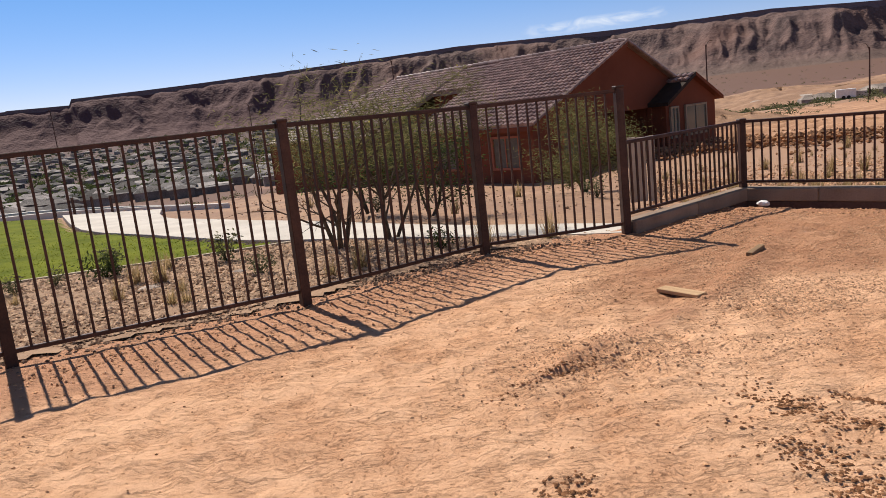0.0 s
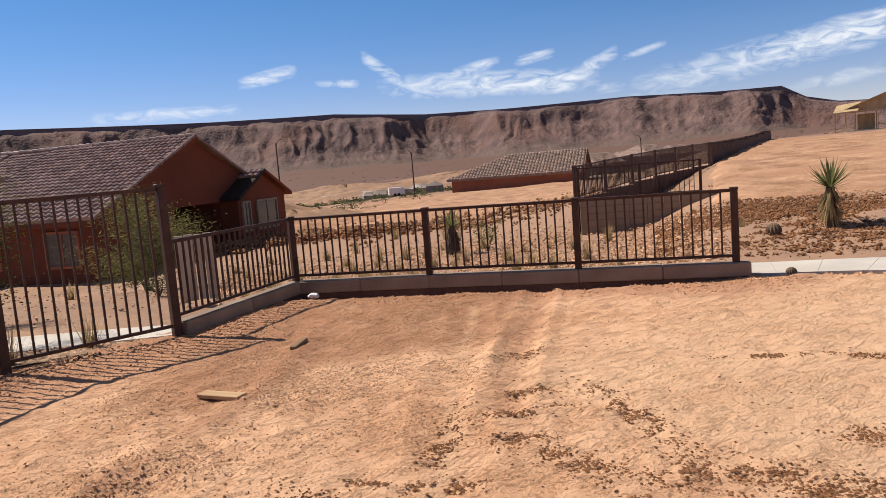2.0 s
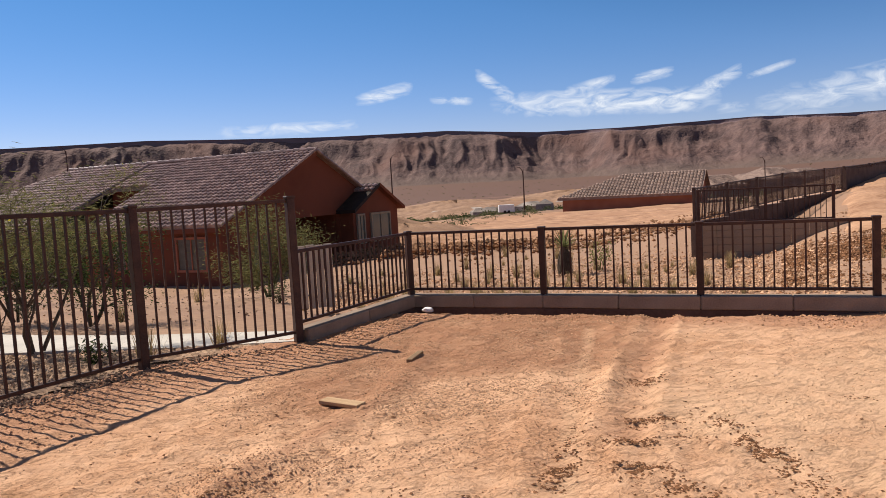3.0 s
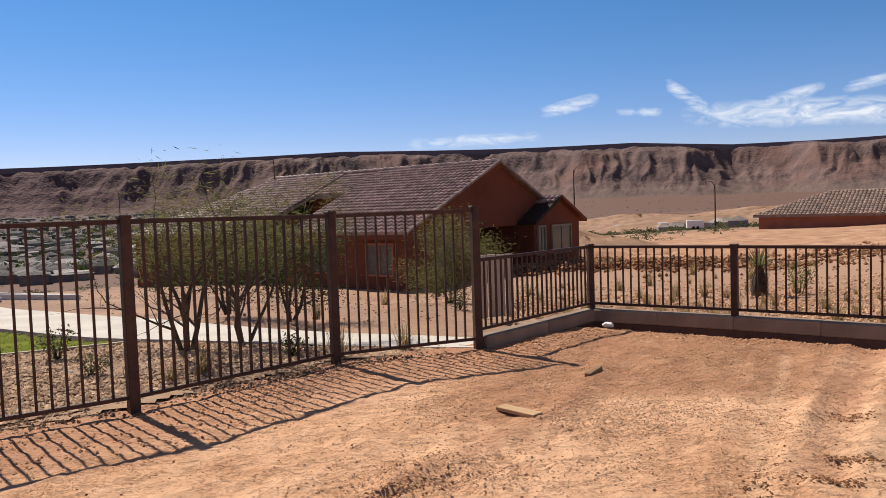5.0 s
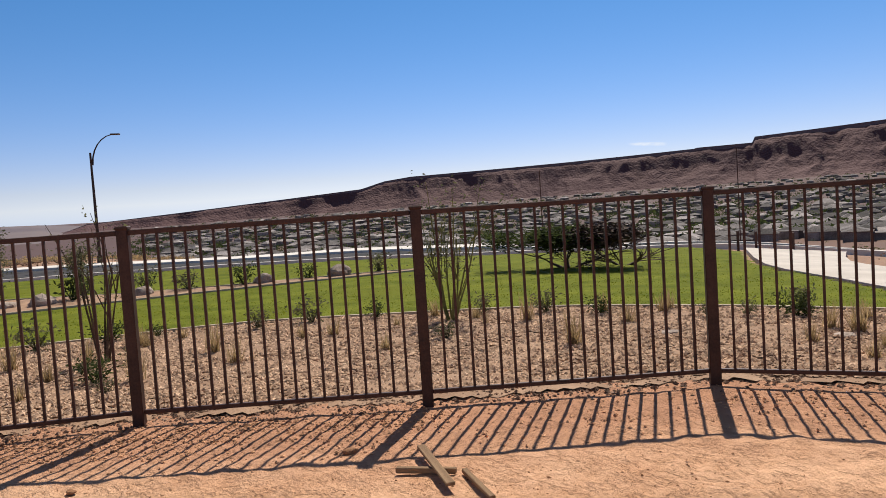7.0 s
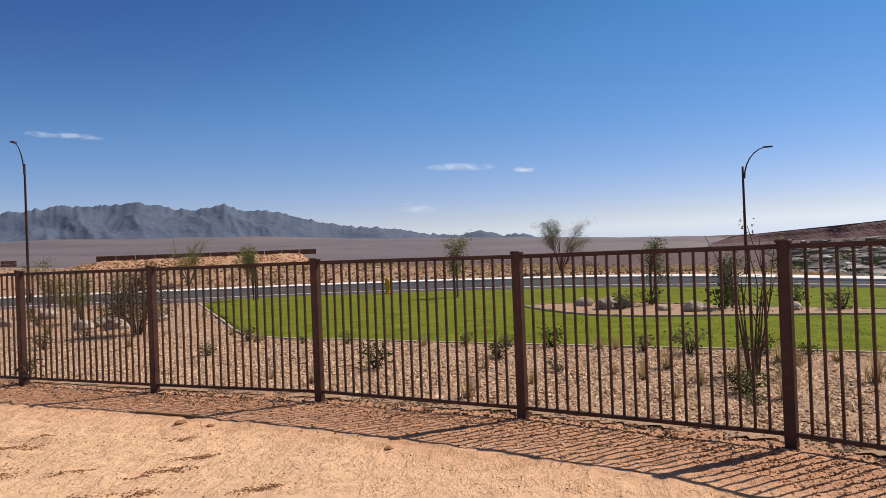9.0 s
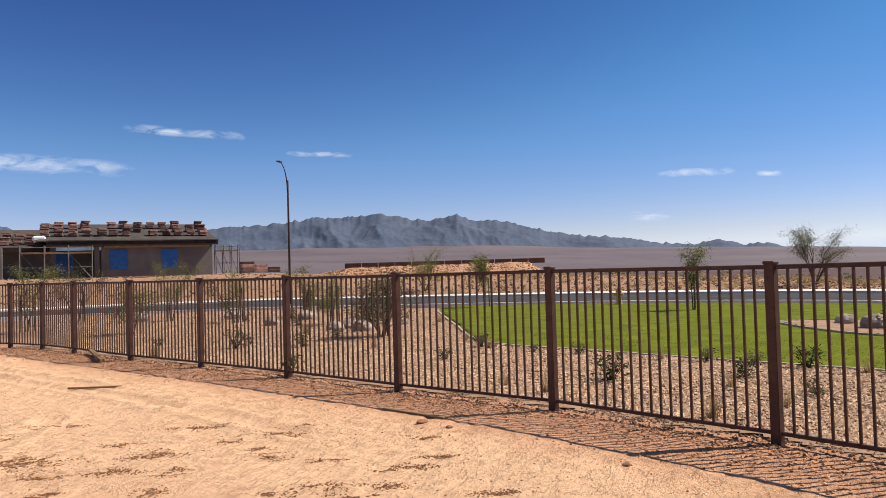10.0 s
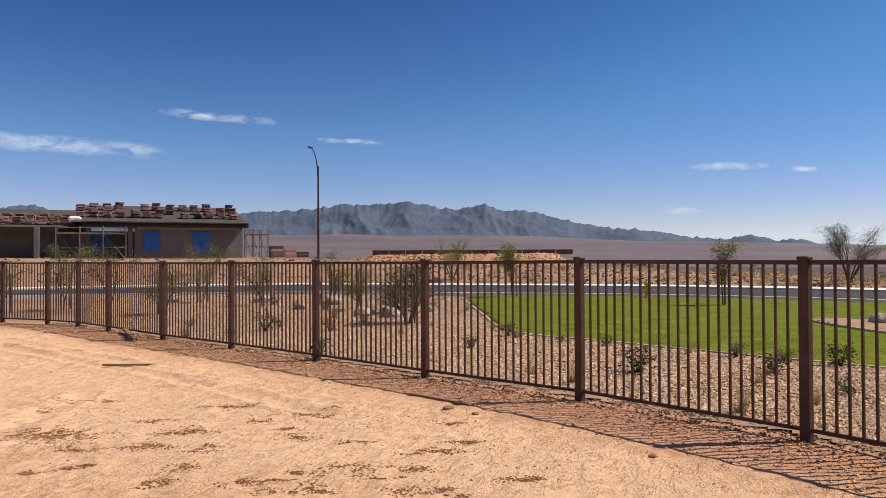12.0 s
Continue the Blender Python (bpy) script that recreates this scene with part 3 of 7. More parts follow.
sandy = np.maximum(sandy, 0.7 * np.exp(-(g / 0.13) ** 2))
g = line_gap(BERM, X, Y)
Z += 0.022 * np.exp(-(g / 0.10) ** 2) * fbm(X * 4, Y * 4, 3, 24) * 2 - 0.012 * np.exp(-((g - 0.25) / 0.09) ** 2)
fresh = np.maximum(fresh, 0.55 * np.exp(-(g / 0.13) ** 2))
for rut in WEST_RUTS:
    g = line_gap(rut, X, Y)
    Z += -0.022 * np.exp(-(g / 0.13) ** 2) + 0.022 * np.exp(-((g - 0.24) / 0.07) ** 2) * fbm(X * 4, Y * 4, 2, 34) * 2
    fresh = np.maximum(fresh, 0.35 * np.exp(-(g / 0.22) ** 2))
# washed-out trench at the foot of the footing wall, with a crumbling near edge
g = line_gap(LOW[1:] + [(8.33, 5.22)], X, Y) + (fbm(X * 2.5, Y * 2.5, 3, 54) - 0.5) * 0.12
fade = np.clip(np.hypot(X - 8.5, Y - 5.0) / 2.6, 0.1, 1)
Z += -0.06 * fade * np.clip((1.3 - g) / 0.8, 0, 1) - 0.16 * fade * np.clip((0.46 - g) / 0.07, 0, 1)
Z += 0.03 * np.exp(-((g - 0.62) / 0.12) ** 2) * fbm(X * 3, Y * 3, 3, 58) * 2
q = lattice(len(gx), len(gy))
kq = keep.ravel()[q].all(1)
xyz = np.stack([X, Y, Z], -1).reshape(-1, 3)
used = np.unique(q[kq])
remap = np.full(len(xyz), -1)
remap[used] = np.arange(len(used))
YZ = Z.copy()
tagged(new("yard_floor", grid_mesh("yard_floor", xyz[used], remap[q[kq]], M_YARD,
                                   attrs=[("fresh", fresh.ravel()[used]), ("sandy", sandy.ravel()[used]), ("brown", brown.ravel()[used])])),
       "packed orange-red graded soil with tyre ruts", "ground", kind="structure")


def smooth_line(pts, n=8):
    """A rounded line through points."""
    out = []
    p = [pts[0]] + list(pts) + [pts[-1]]
    for i in range(1, len(p) - 2):
        for k in range(n):
            t = k / n
            out.append(tuple(0.5 * (2 * p[i][c] + (p[i + 1][c] - p[i - 1][c]) * t + (2 * p[i - 1][c] - 5 * p[i][c] + 4 * p[i + 1][c] - p[i + 2][c]) * t * t
                                    + (3 * p[i][c] - p[i - 1][c] - 3 * p[i + 1][c] + p[i + 2][c]) * t ** 3) for c in (0, 1)))
    out.append(tuple(pts[-1]))
    return out


def strip_between(name, left, right, lift, mat, attrs=None, cross=6, height=None):
    """A ribbon between two lines of equal count, laid on the land."""
    n = len(left)
    L, Rr = np.array(left), np.array(right)
    t = np.linspace(0, 1, cross)[None, :, None]
    P = L[:, None] * (1 - t) + Rr[:, None] * t
    z = (land(P[..., 0], P[..., 1]) if height is None else height(P[..., 0], P[..., 1])) + lift
    return grid_mesh(name, np.concatenate([P, z[..., None]], -1).reshape(-1, 3), lattice(n, cross), mat)


def fill_region(name, ring, lift, mat, cell, bumps=0.0, seed=0):
    """A sheet over a ring, cut on a grid, laid on the land."""
    xs, ys = [p[0] for p in ring], [p[1] for p in ring]
    gx, gy = np.arange(min(xs), max(xs) + cell, cell), np.arange(min(ys), max(ys) + cell, cell)
    X, Y = np.meshgrid(gx, gy, indexing="ij")
    k = inside(ring, X, Y)
    q = lattice(len(gx), len(gy))
    kq = k.ravel()[q].all(1)
    z = land(X, Y) + lift + bumps * (fbm(X * 2.5, Y * 2.5, 3, seed) - 0.5)
    used = np.unique(q[kq])
    remap = np.full(X.size, -1)
    remap[used] = np.arange(len(used))
    return grid_mesh(name, np.stack([X, Y, z], -1).reshape(-1, 3)[used], remap[q[kq]], mat)


# road that sweeps round the lawn
road_az = np.arange(14, 152, 2.0)
inner = np.interp(road_az, [14, 28, 45, 60, 73, 82, 95, 112, 125, 152], [25.5, 24.0, 24.6, 27, 29.8, 31.3, 33.0, 34.6, 37.2, 40])
outer = np.interp(road_az, [14, 28, 45, 60, 73, 82, 95, 112, 125, 152], [29.5, 27.5, 28, 31, 35.8, 39.6, 41.9, 44.2, 47.6, 48.2])
road_in = [polar(a, r) for a, r in zip(road_az, inner)]
road_out = [polar(a, r) for a, r in zip(road_az, outer)]
tagged(new("road", strip_between("road", road_in, road_out, 0.03, M_ASPHALT, cross=10)), "dark asphalt road curving round the park", "road", kind="structure")
def ribbon(line, left, right, low, high, closed=False, back=0.0):
    """A continuous low strip of concrete along a line: from left to right of it, from low to high over the land."""
    b, n = Build(), len(line)
    for i, (x, y) in enumerate(line):
        a, c = (line[i - 1], line[(i + 1) % n]) if closed else (line[max(i - 1, 0)], line[min(i + 1, n - 1)])
        d = Vector((c[0] - a[0], c[1] - a[1])).normalized()
        z = land1(x, y)
        b.v += [(x - d.y * o, y + d.x * o, z + h) for o, h in ((left, low), (left, high + back), (right, high), (right, low))]
    for i in range(n if closed else n - 1):
        k, m = 4 * i, 4 * ((i + 1) % n)
        b.f += [(k + e, k + (e + 1) % 4, m + (e + 1) % 4, m + e) for e in range(4)]
    return b


for line, edge_l, edge_r, top_, back_ in ((road_in, -0.06, 0.16, 0.09, 0.0), (road_out[14:], -0.9, 0.05, 0.12, 0.05), (road_out[:15], -0.25, 0.05, 0.06, 0.0)):
    tagged(part("kerb", ribbon(line, edge_l, edge_r, -0.15, top_, False, back_), M_KERB), "pale concrete kerb along the road", "kerb", kind="structure")

# lawn with a thin edging
LAWN_NEAR = smooth_line([(-1.7, 10.3), (-3.5, 9.75), (-5.1, 9.3), (-7.1, 8.5), (-8.8, 7.2), (-10.7, 5.4), (-11.8, 3.1), (-12.6, 1.3), (-13.5, -0.7),
                         (-14.5, -2.7), (-16.0, -5.3), (-20.5, -7.6), (-29.4, -11.8)])
LAWN = LAWN_NEAR + [polar(a, float(np.interp(a, road_az, inner)) - 0.45) for a in np.arange(110, 27, -3.0)] + \
    smooth_line([(-8.9, 19.0), (-6.8, 15.2), (-4.6, 13.0), (-2.9, 11.3), (-1.75, 10.35)])
tagged(new("lawn", fill_region("lawn", LAWN, 0.015, M_LAWN, 0.2, 0.02, 3)), "bright green mown park lawn", "lawn", kind="structure")
tagged(part("lawn_edging", ribbon(LAWN_NEAR, -0.03, 0.03, -0.05, 0.045), M_EDGE), "pale concrete mow strip edging the lawn", "edging", kind="structure")

# footpaths
def footpath(left, right, label):
    n = len(left)
    holder = tagged(new("pavement"), label, "footpath", kind="structure")
    for i in range(0, n - 1):
        (a, b_), (c, d) = (left[i], left[i + 1]), (right[i], right[i + 1])
        g = 0.004
        ring = [tuple(np.array(a) * (1 - g) + np.array(b_) * g), tuple(np.array(b_) * (1 - g) + np.array(a) * g),
                tuple(np.array(d) * (1 - g) + np.array(c) * g), tuple(np.array(c) * (1 - g) + np.array(d) * g)]
        part("slab", Build().slab(ring, lambda x, y: land1(x, y) - 0.12, lambda x, y: land1(x, y) + 0.035), M_CONCRETE, holder)


footpath(smooth_line([(2.28, 8.16), (1.12, 8.80), (0.02, 9.56), (-1.75, 10.45), (-2.9, 11.3), (-4.6, 13.0), (-6.8, 15.2), (-9.6, 20.5)], 3),
         smooth_line([(3.0, 8.80), (1.45, 9.95), (0.45, 10.75), (-1.0, 11.9), (-2.0, 12.9), (-4.0, 15.0), (-5.8, 17.2), (-7.4, 22.0)], 3),
         "pale concrete footpath in cast slabs")
footpath(smooth_line([(8.35, 5.25), (9.0, 4.2), (9.9, 2.6), (11.5, -0.2)], 3), smooth_line([(9.1, 5.95), (10.05, 4.55), (11.1, 2.9), (12.8, 0.3)], 3),
         "pale concrete footpath beside the yard")

# gravel bed between fence and lawn
BED = [(x * 1.012, y * 1.012) for x, y in TALL[:14]] + [polar(138, 38), polar(128, 37), polar(118, 34.8)] + LAWN_NEAR[::-1] + \
    [(-0.1, 9.55), (1.12, 8.85), (2.4, 8.35)]
tagged(new("gravel_bed", fill_region("gravel_bed", BED, 0.012, M_BED, 0.10, 0.05, 5)), "gravel planting bed beyond the fence", "planting bed", kind="structure")

# ---- fences ----


def fence_run(name, line, z0s, height, post_w, label, gap_bottom=0.10, tops=0.05, pitch=0.111, skip_first=False):
    """Posts with caps, two rails and square pickets a bay, along a line. z0s: height of the posts' feet."""
    thing = empty(name, label, "fence")
    post = Build().cbox((0, 0, height / 2 - 0.06), (post_w, post_w, height + 0.08), 0.006)
    post.cbox((0, 0, height - 0.012), (post_w + 0.016, post_w + 0.016, 0.03), 0.008)
    post = post.mesh("post", M_BRONZE)
    ph = height - tops - gap_bottom - 0.02
    pick = Build().box((0, 0, ph / 2), (0.02, 0.02, ph)).mesh("picket", M_BRONZE)
    for i, (p, z) in enumerate(zip(line, z0s)):
        a = line[max(i - 1, 0)], line[min(i + 1, len(line) - 1)]
        if not (skip_first and i == 0):
            o = part("post", post, None, thing)
            o.matrix_basis = Matrix.Translation((*p, z)) @ Matrix.Rotation(math.atan2(a[1][1] - a[0][1], a[1][0] - a[0][0]), 4, "Z")
    for (p0, za), (p1, zb) in zip(zip(line, z0s), zip(line[1:], z0s[1:])):
        d = Vector((p1[0] - p0[0], p1[1] - p0[1], zb - za))
        ln, ang, rise = d.length, math.atan2(d.y, d.x), math.asin(d.z / d.length)
        turn = Matrix.Rotation(ang, 4, "Z") @ Matrix.Rotation(-rise, 4, "Y")
        mid = Vector((*p0, za)) + d / 2
        for zz, hh in ((gap_bottom, 0.034), (height - tops, 0.040)):
            part("rail", Build().cbox((0, 0, 0), (ln - post_w, 0.036, hh), 0.005), M_BRONZE, thing).matrix_basis = Matrix.Translation(mid + Vector((0, 0, zz))) @ turn
        n = max(round((ln - post_w) / pitch) - 1, 1)
        for k in range(n):
            t = (post_w / 2 + (ln - post_w) * (k + 1) / (n + 1)) / ln
            o = part("picket", pick, None, thing)
            o.matrix_basis = Matrix.Translation(Vector((*p0, za)) + d * t + Vector((0, 0, gap_bottom + 0.012))) @ Matrix.Rotation(ang + random.uniform(-.02, .02), 4, "Z")
    return thing


fence_run("tall_fence", TALL, [0.02, 0.01, 0.03, 0.02, 0.02, 0.01, 0, 0.01, 0, 0, 0, 0, 0.01, 0.01, 0.01, 0.01, 0, 0], 1.605, 0.088,
          "dark bronze steel picket fence curving round the yard")
fence_run("low_fence", LOW, [0.146] * 5, 0.90, 0.082, "low dark bronze steel picket fence on a concrete footing wall", 0.075, 0.035, skip_first=True)

# footing wall under the low fence
wall = empty("footing_wall", "low grey concrete footing wall under the fence", "wall", kind="structure")
b = Build()
pts = [Vector((*p, 0)) for p in LOW]
end = pts[-1] + (pts[-1] - pts[-2]).normalized() * 0.16
line = pts[:-1] + [end]
line[0] = pts[0] + (pts[1] - pts[0]).normalized() * 0.05
for k, (p0, p1) in enumerate(zip(line, line[1:])):
    d = p1 - p0
    n = max(round(d.length / 1.2), 1)
    for j in range(n):
        c = p0 + d * ((j + 0.5) / n)
        part("block", Build().cbox((0, 0, 0), (d.length / n - 0.003, 0.20, 0.17), 0.012), M_BLOCK, wall).matrix_basis = \
            Matrix.Translation((c.x, c.y, 0.061 + random.uniform(-.002, .002))) @ Matrix.Rotation(math.atan2(d.y, d.x) + random.uniform(-.002, .002), 4, "Z")

    c = p0 + d * 0.5
    # lower wall is near-black: the trench's shade is put into its colour
    part("footing", Build().cbox((0, 0, 0), (d.length + 0.01, 0.16, 0.48), 0.01), M_DARKWALL, wall, "concrete footing in a dark colour for trench shade").matrix_basis = \
        Matrix.Translation((c.x, c.y, -0.262)) @ Matrix.Rotation(math.atan2(d.y, d.x), 4, "Z")

# retaining wall and fence of the next lot
RW = [(15.8, 15.6), (16.5, 15.0), (17.1, 14.2), (17.65, 13.5), (18.0, 13.05), (18.45, 12.6)]
rw = empty("retaining_wall", "tan block retaining wall, curved at its end", "wall", kind="structure")
for (x0, y0), (x1, y1) in zip(RW, RW[1:]):
    ln, ang = math.hypot(x1 - x0, y1 - y0), math.atan2(y1 - y0, x1 - x0)
    for r in range(6):
        n = 2
        for j in range(n):
            t = (j + 0.5) / n
            part("block", Build().cbox((0, 0, 0), (ln / n - 0.005, 0.22, 0.196), 0.006), M_WALL, rw).matrix_basis = Matrix.Translation(
                (x0 + (x1 - x0) * t, y0 + (y1 - y0) * t, 0.25 - 0.2 * r - 0.1)) @ Matrix.Rotation(ang + random.uniform(-.01, .01), 4, "Z")
fence_run("lot_fence", [RW[0], (17.0, 14.35), RW[4]], [0.25, 0.25, 0.25], 0.95, 0.08, "dark bronze steel picket fence on a retaining wall", 0.06, 0.03, 0.13)
LONG = [(15.75, 15.7), (18.0, 16.6), (20.3, 17.5), (22.6, 18.4), (24.9, 19.3), (27.2, 20.2), (29.5, 21.0), (33.4, 22.5), (38, 24.8), (44, 28), (51, 32), (60, 37)]
zs = [0.27, 0.36, 0.45, 0.53, 0.58, 0.62, 0.66, 0.75, 0.85, 1.0, 1.2, 1.35]
fence_run("boundary_fence", LONG, zs, 1.0, 0.08, "dark bronze steel picket fence stepping up the lot edge", 0.08, 0.04, 0.10)
b = Build()
for (p0, z0), (p1, z1) in zip(zip(LONG, zs), zip(LONG[1:], zs[1:])):
    ang = math.atan2(p1[1] - p0[1], p1[0] - p0[0])
    far = p0[0] > 29
    b.box(((p0[0] + p1[0]) / 2, (p0[1] + p1[1]) / 2, (z0 + z1) / 2 - (0.1 if far else 0.5)), (math.dist(p0, p1) + 0.1, 0.2, 1.9 if far else 1.0), ang)
tagged(part("boundary_wall", b, M_DARKWALL), "dark brown masonry under the boundary fence", "wall", kind="structure")


# ---- mesa and mountains ----
MESA_AZ = [-90, -75, -62.5, -60.5, -59, -54.6, -48.7, -39.8, -33.4, -26.5, -17.5, -4.5, 6.1, 16.1, 23.25, 23.35, 27.15, 27.3, 36.6, 48.5, 50.6, 52.4, 65.1, 69, 72, 74, 98]
MESA_TOP = [2.2, 2.6, 3.8, 4.7, 6.25, 6.4, 6.9, 6.8, 6.95, 7.85, 7.83, 8.15, 7.44, 6.64, 6.15, 5.45, 5.4, 5.3, 4.85, 4.4, 4.0, 3.15, 1.6, 1.15, 0.8, -0.4, -1.0]
az = np.arange(-80, 75, 0.10)
u = np.linspace(0, 1, 90)
A, U = np.meshgrid(az, u, indexing="ij")
topz = np.interp(A, MESA_AZ, MESA_TOP) / 100
rim_s = 1750 + 110 * (fbm(A * 0.3, A * 0 + 2, 2, 41) - 0.5)
hz = topz * rim_s + 1.6
capu = 0.86
foot = rim_s - np.clip(np.interp(A, [-60, -20, 10, 45], [2.5, 2.1, 1.85, 1.75]) * (hz - 4), 70, 420)
ss = np.clip(U / capu, 0, 1)
Rm = foot + (rim_s - foot) * ss + np.clip((U - 0.90) / 0.10, 0, 1) * 380
arc = A * math.pi / 180 * 1500
wx = arc + 70 * (fbm(arc / 150, Rm / 110, 3, 3) - 0.5)
spur = fbm(wx / 130, Rm / 300, 3, 52, True) - 0.60
small = fbm((wx + 30 * fbm(arc / 40, Rm / 50, 2, 9)) / 45, Rm / 200, 3, 55, True) - 0.6
shift = ss + (0.24 * spur + 0.15 * small) * np.interp(ss, [0, 0.15, 0.4, 0.65, 0.93, 1], [0, 0.25, 0.55, 1, 0.6, 0.0])
prof = np.interp(shift, [0, 0.22, 0.42, 0.5, 0.55, 0.74, 0.78, 0.90, 0.96, 1], [0, 0.09, 0.21, 0.28, 0.32, 0.54, 0.60, 0.83, 0.905, 0.94]) + 0.06 * (fbm(wx / 25, Rm / 40, 3, 66) - 0.5) * np.clip(ss * 3, 0, 1)
rill = fbm((arc + 14 * fbm(arc / 30, Rm / 60, 2, 19)) / 22, Rm / 55, 4, 59, True) - 0.6
prof += 0.075 * rill * np.interp(ss, [0, 0.25, 0.6, 0.9, 1], [0, 0.3, 1.0, 0.9, 0.2])
even = np.interp(A, [8, 40], [0, 0.5])
prof = prof * (1 - even) + even * (0.945 * ss + 0.5 * (prof - np.interp(ss, [0, 0.5, 1], [0, 0.29, 0.945])))
low_cap = np.interp(A, [15, 40], [1.0, 1.008])
prof = np.minimum(prof, 0.943) * low_cap
base = np.interp(A, [-80, -20, 20, 60, 92], [8, 4, -4, -10, -14]) - 45 * np.clip(1 - ss / 0.08, 0, 1)
zz = base + (hz - base) * prof
cliff = np.clip((U - capu) / 0.025, 0, 1)
zz = np.where(U > capu, (base + (hz - base) * 0.94 * low_cap) * (1 - cliff) + hz * cliff, zz)
band = np.exp(-((prof - 0.61) / 0.05) ** 2) * np.clip(fbm(arc / 180, Rm / 100, 3, 63) * 3 - 1.3, 0, 1)
cap = np.where(U > capu - 0.03 * fbm(arc / 30, A * 0, 3, 61), 1.0, 0.0) + 0.35 * band
X, Y = -np.sin(np.radians(A)) * Rm, np.cos(np.radians(A)) * Rm
# the left part, which stands against the sun, is coloured as if shaded
tagged(new("mesa", grid_mesh("mesa", np.stack([X, Y, zz], -1).reshape(-1, 3), lattice(len(az), len(u)), M_MESA, attrs=[("cap", cap.ravel()), ("sunward_dark", np.interp(A, [-4, 14], [0, 1]).ravel()), ("talus", ((1.25 - 2.0 * np.clip(ss, 0, 1)) * np.interp(A, [0, 30], [1, 0])).ravel())])),
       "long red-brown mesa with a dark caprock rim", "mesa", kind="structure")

MT_AZ = [74, 82, 86, 87.3, 88.5, 90.2, 91.9, 95, 98.2, 101.5, 106.7, 108.2, 109.8, 111.2, 112.8, 115.7, 118, 121, 124.5, 128.2, 132, 137, 141, 142, 144, 150, 156]
MT_TOP = [0.3, 1.1, 1.85, 2.4, 2.2, 3.0, 2.6, 2.9, 3.95, 4.4, 6.8, 6.5, 7.6, 7.0, 7.05, 7.95, 7.6, 7.5, 6.7, 6.3, 6.0, 5.6, 6.0, 6.85, 6.5, 6, 5]
az = np.arange(76, 160, 0.10)
u = np.linspace(0, 1, 90)
A, U = np.meshgrid(az, u, indexing="ij")
cr = np.clip(U / 0.72, 0, 1)
top = np.interp(A, MT_AZ, MT_TOP) / 100 + (fbm(A * 1.6, A * 0, 4, 71, True) - 0.6) * 0.006 * cr ** 6
Rm = 3650 + 900 * U
arc = A * math.pi / 180 * 4200
shift = cr + (fbm((arc + 160 * fbm(arc / 300, Rm / 200, 3, 5)) / 420, Rm / 900, 4, 79, True) - 0.6) * 0.36 * np.interp(cr, [0, 0.3, 0.8, 1], [0, 1, 0.6, 0])
crest = np.interp(shift, [0, 0.3, 0.55, 0.8, 1], [0, 0.16, 0.42, 0.76, 1.0])
wx = arc + 200 * (fbm(arc / 400, Rm / 400, 3, 5) - 0.5)
wy = Rm + 250 * (fbm(arc / 350, Rm / 350, 3, 8) - 0.5)
gul = fbm(wx / 420, wy / 520, 5, 77, True) + 0.45 * (fbm(wx / 110, wy / 260, 4, 78, True) - 0.6)
hz = top * (3650 + 900 * 0.72)
floor_z = np.interp(A, [74, 82, 90, 97], [-25, 5, 30, 52])
zz = floor_z + (hz - floor_z) * crest * (1 + (gul - 0.66) * 0.42 * np.sin(np.clip(U / 0.72, 0, 1) * math.pi))
zz = np.where(U > 0.72, floor_z + (hz - floor_z) * np.clip(1 - (U - 0.72) * 2.2, 0.2, 1), zz)
zz = np.maximum(zz, floor_z - 30)
X, Y = -np.sin(np.radians(A)) * Rm, np.cos(np.radians(A)) * Rm
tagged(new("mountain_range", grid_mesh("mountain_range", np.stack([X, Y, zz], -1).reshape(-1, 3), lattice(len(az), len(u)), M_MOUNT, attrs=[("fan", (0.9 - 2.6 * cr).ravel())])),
       "distant jagged mountain range with haze in its blue-grey colour", "mountain", kind="structure")
# the pale slopes at the foot of the range
az = np.arange(70, 160, 0.5)
rr = np.geomspace(1000, 3900, 60)
A, Rm = np.meshgrid(az, rr, indexing="ij")
X, Y = -np.sin(np.radians(A)) * Rm, np.cos(np.radians(A)) * Rm
rise = np.clip((Rm - 1000) / 2900, 0, 1) ** 1.4
zz = (land(X, Y) + np.interp(Rm, [1000, 1300, 3900], [-3, 3, 8])) * (1 - rise) + np.interp(A, [70, 75, 82, 91, 100, 108, 121, 160], [16, 34, 50, 78, 99, 124, 136, 130]) * rise - 30 * np.clip((75 - A) / 5, 0, 1) * (1 - rise) + (fbm(X / 300, Y / 300, 4, 83) - 0.5) * np.interp(Rm, [700, 3900], [2, 22])
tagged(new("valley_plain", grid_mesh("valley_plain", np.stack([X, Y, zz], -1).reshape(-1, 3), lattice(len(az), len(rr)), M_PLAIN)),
       "desert plain below the mountains with haze in its mauve colour", "plain", kind="structure")


# ---- clouds, thin and high over the land ----
M_CLOUD = bpy.data.materials.new("glowing_thin_cloud")
M_CLOUD.use_nodes = True
_n = M_CLOUD.node_tree
_n.nodes.clear()
_o, _mx = _n.nodes.new("ShaderNodeOutputMaterial"), _n.nodes.new("ShaderNodeMixShader")
_tr, _em = _n.nodes.new("ShaderNodeBsdfTransparent"), _n.nodes.new("ShaderNodeEmission")
# the cloud cards emit white in place of the sunlight clouds scatter
_em.inputs["Color"].default_value, _em.inputs["Strength"].default_value = (0.93, 0.96, 1, 1), 0.92
_co, _mp, _nz = _n.nodes.new("ShaderNodeTexCoord"), _n.nodes.new("ShaderNodeMapping"), _n.nodes.new("ShaderNodeTexNoise")
_mp.inputs["Scale"].default_value = (0.0055, 0.0055, 0.016)
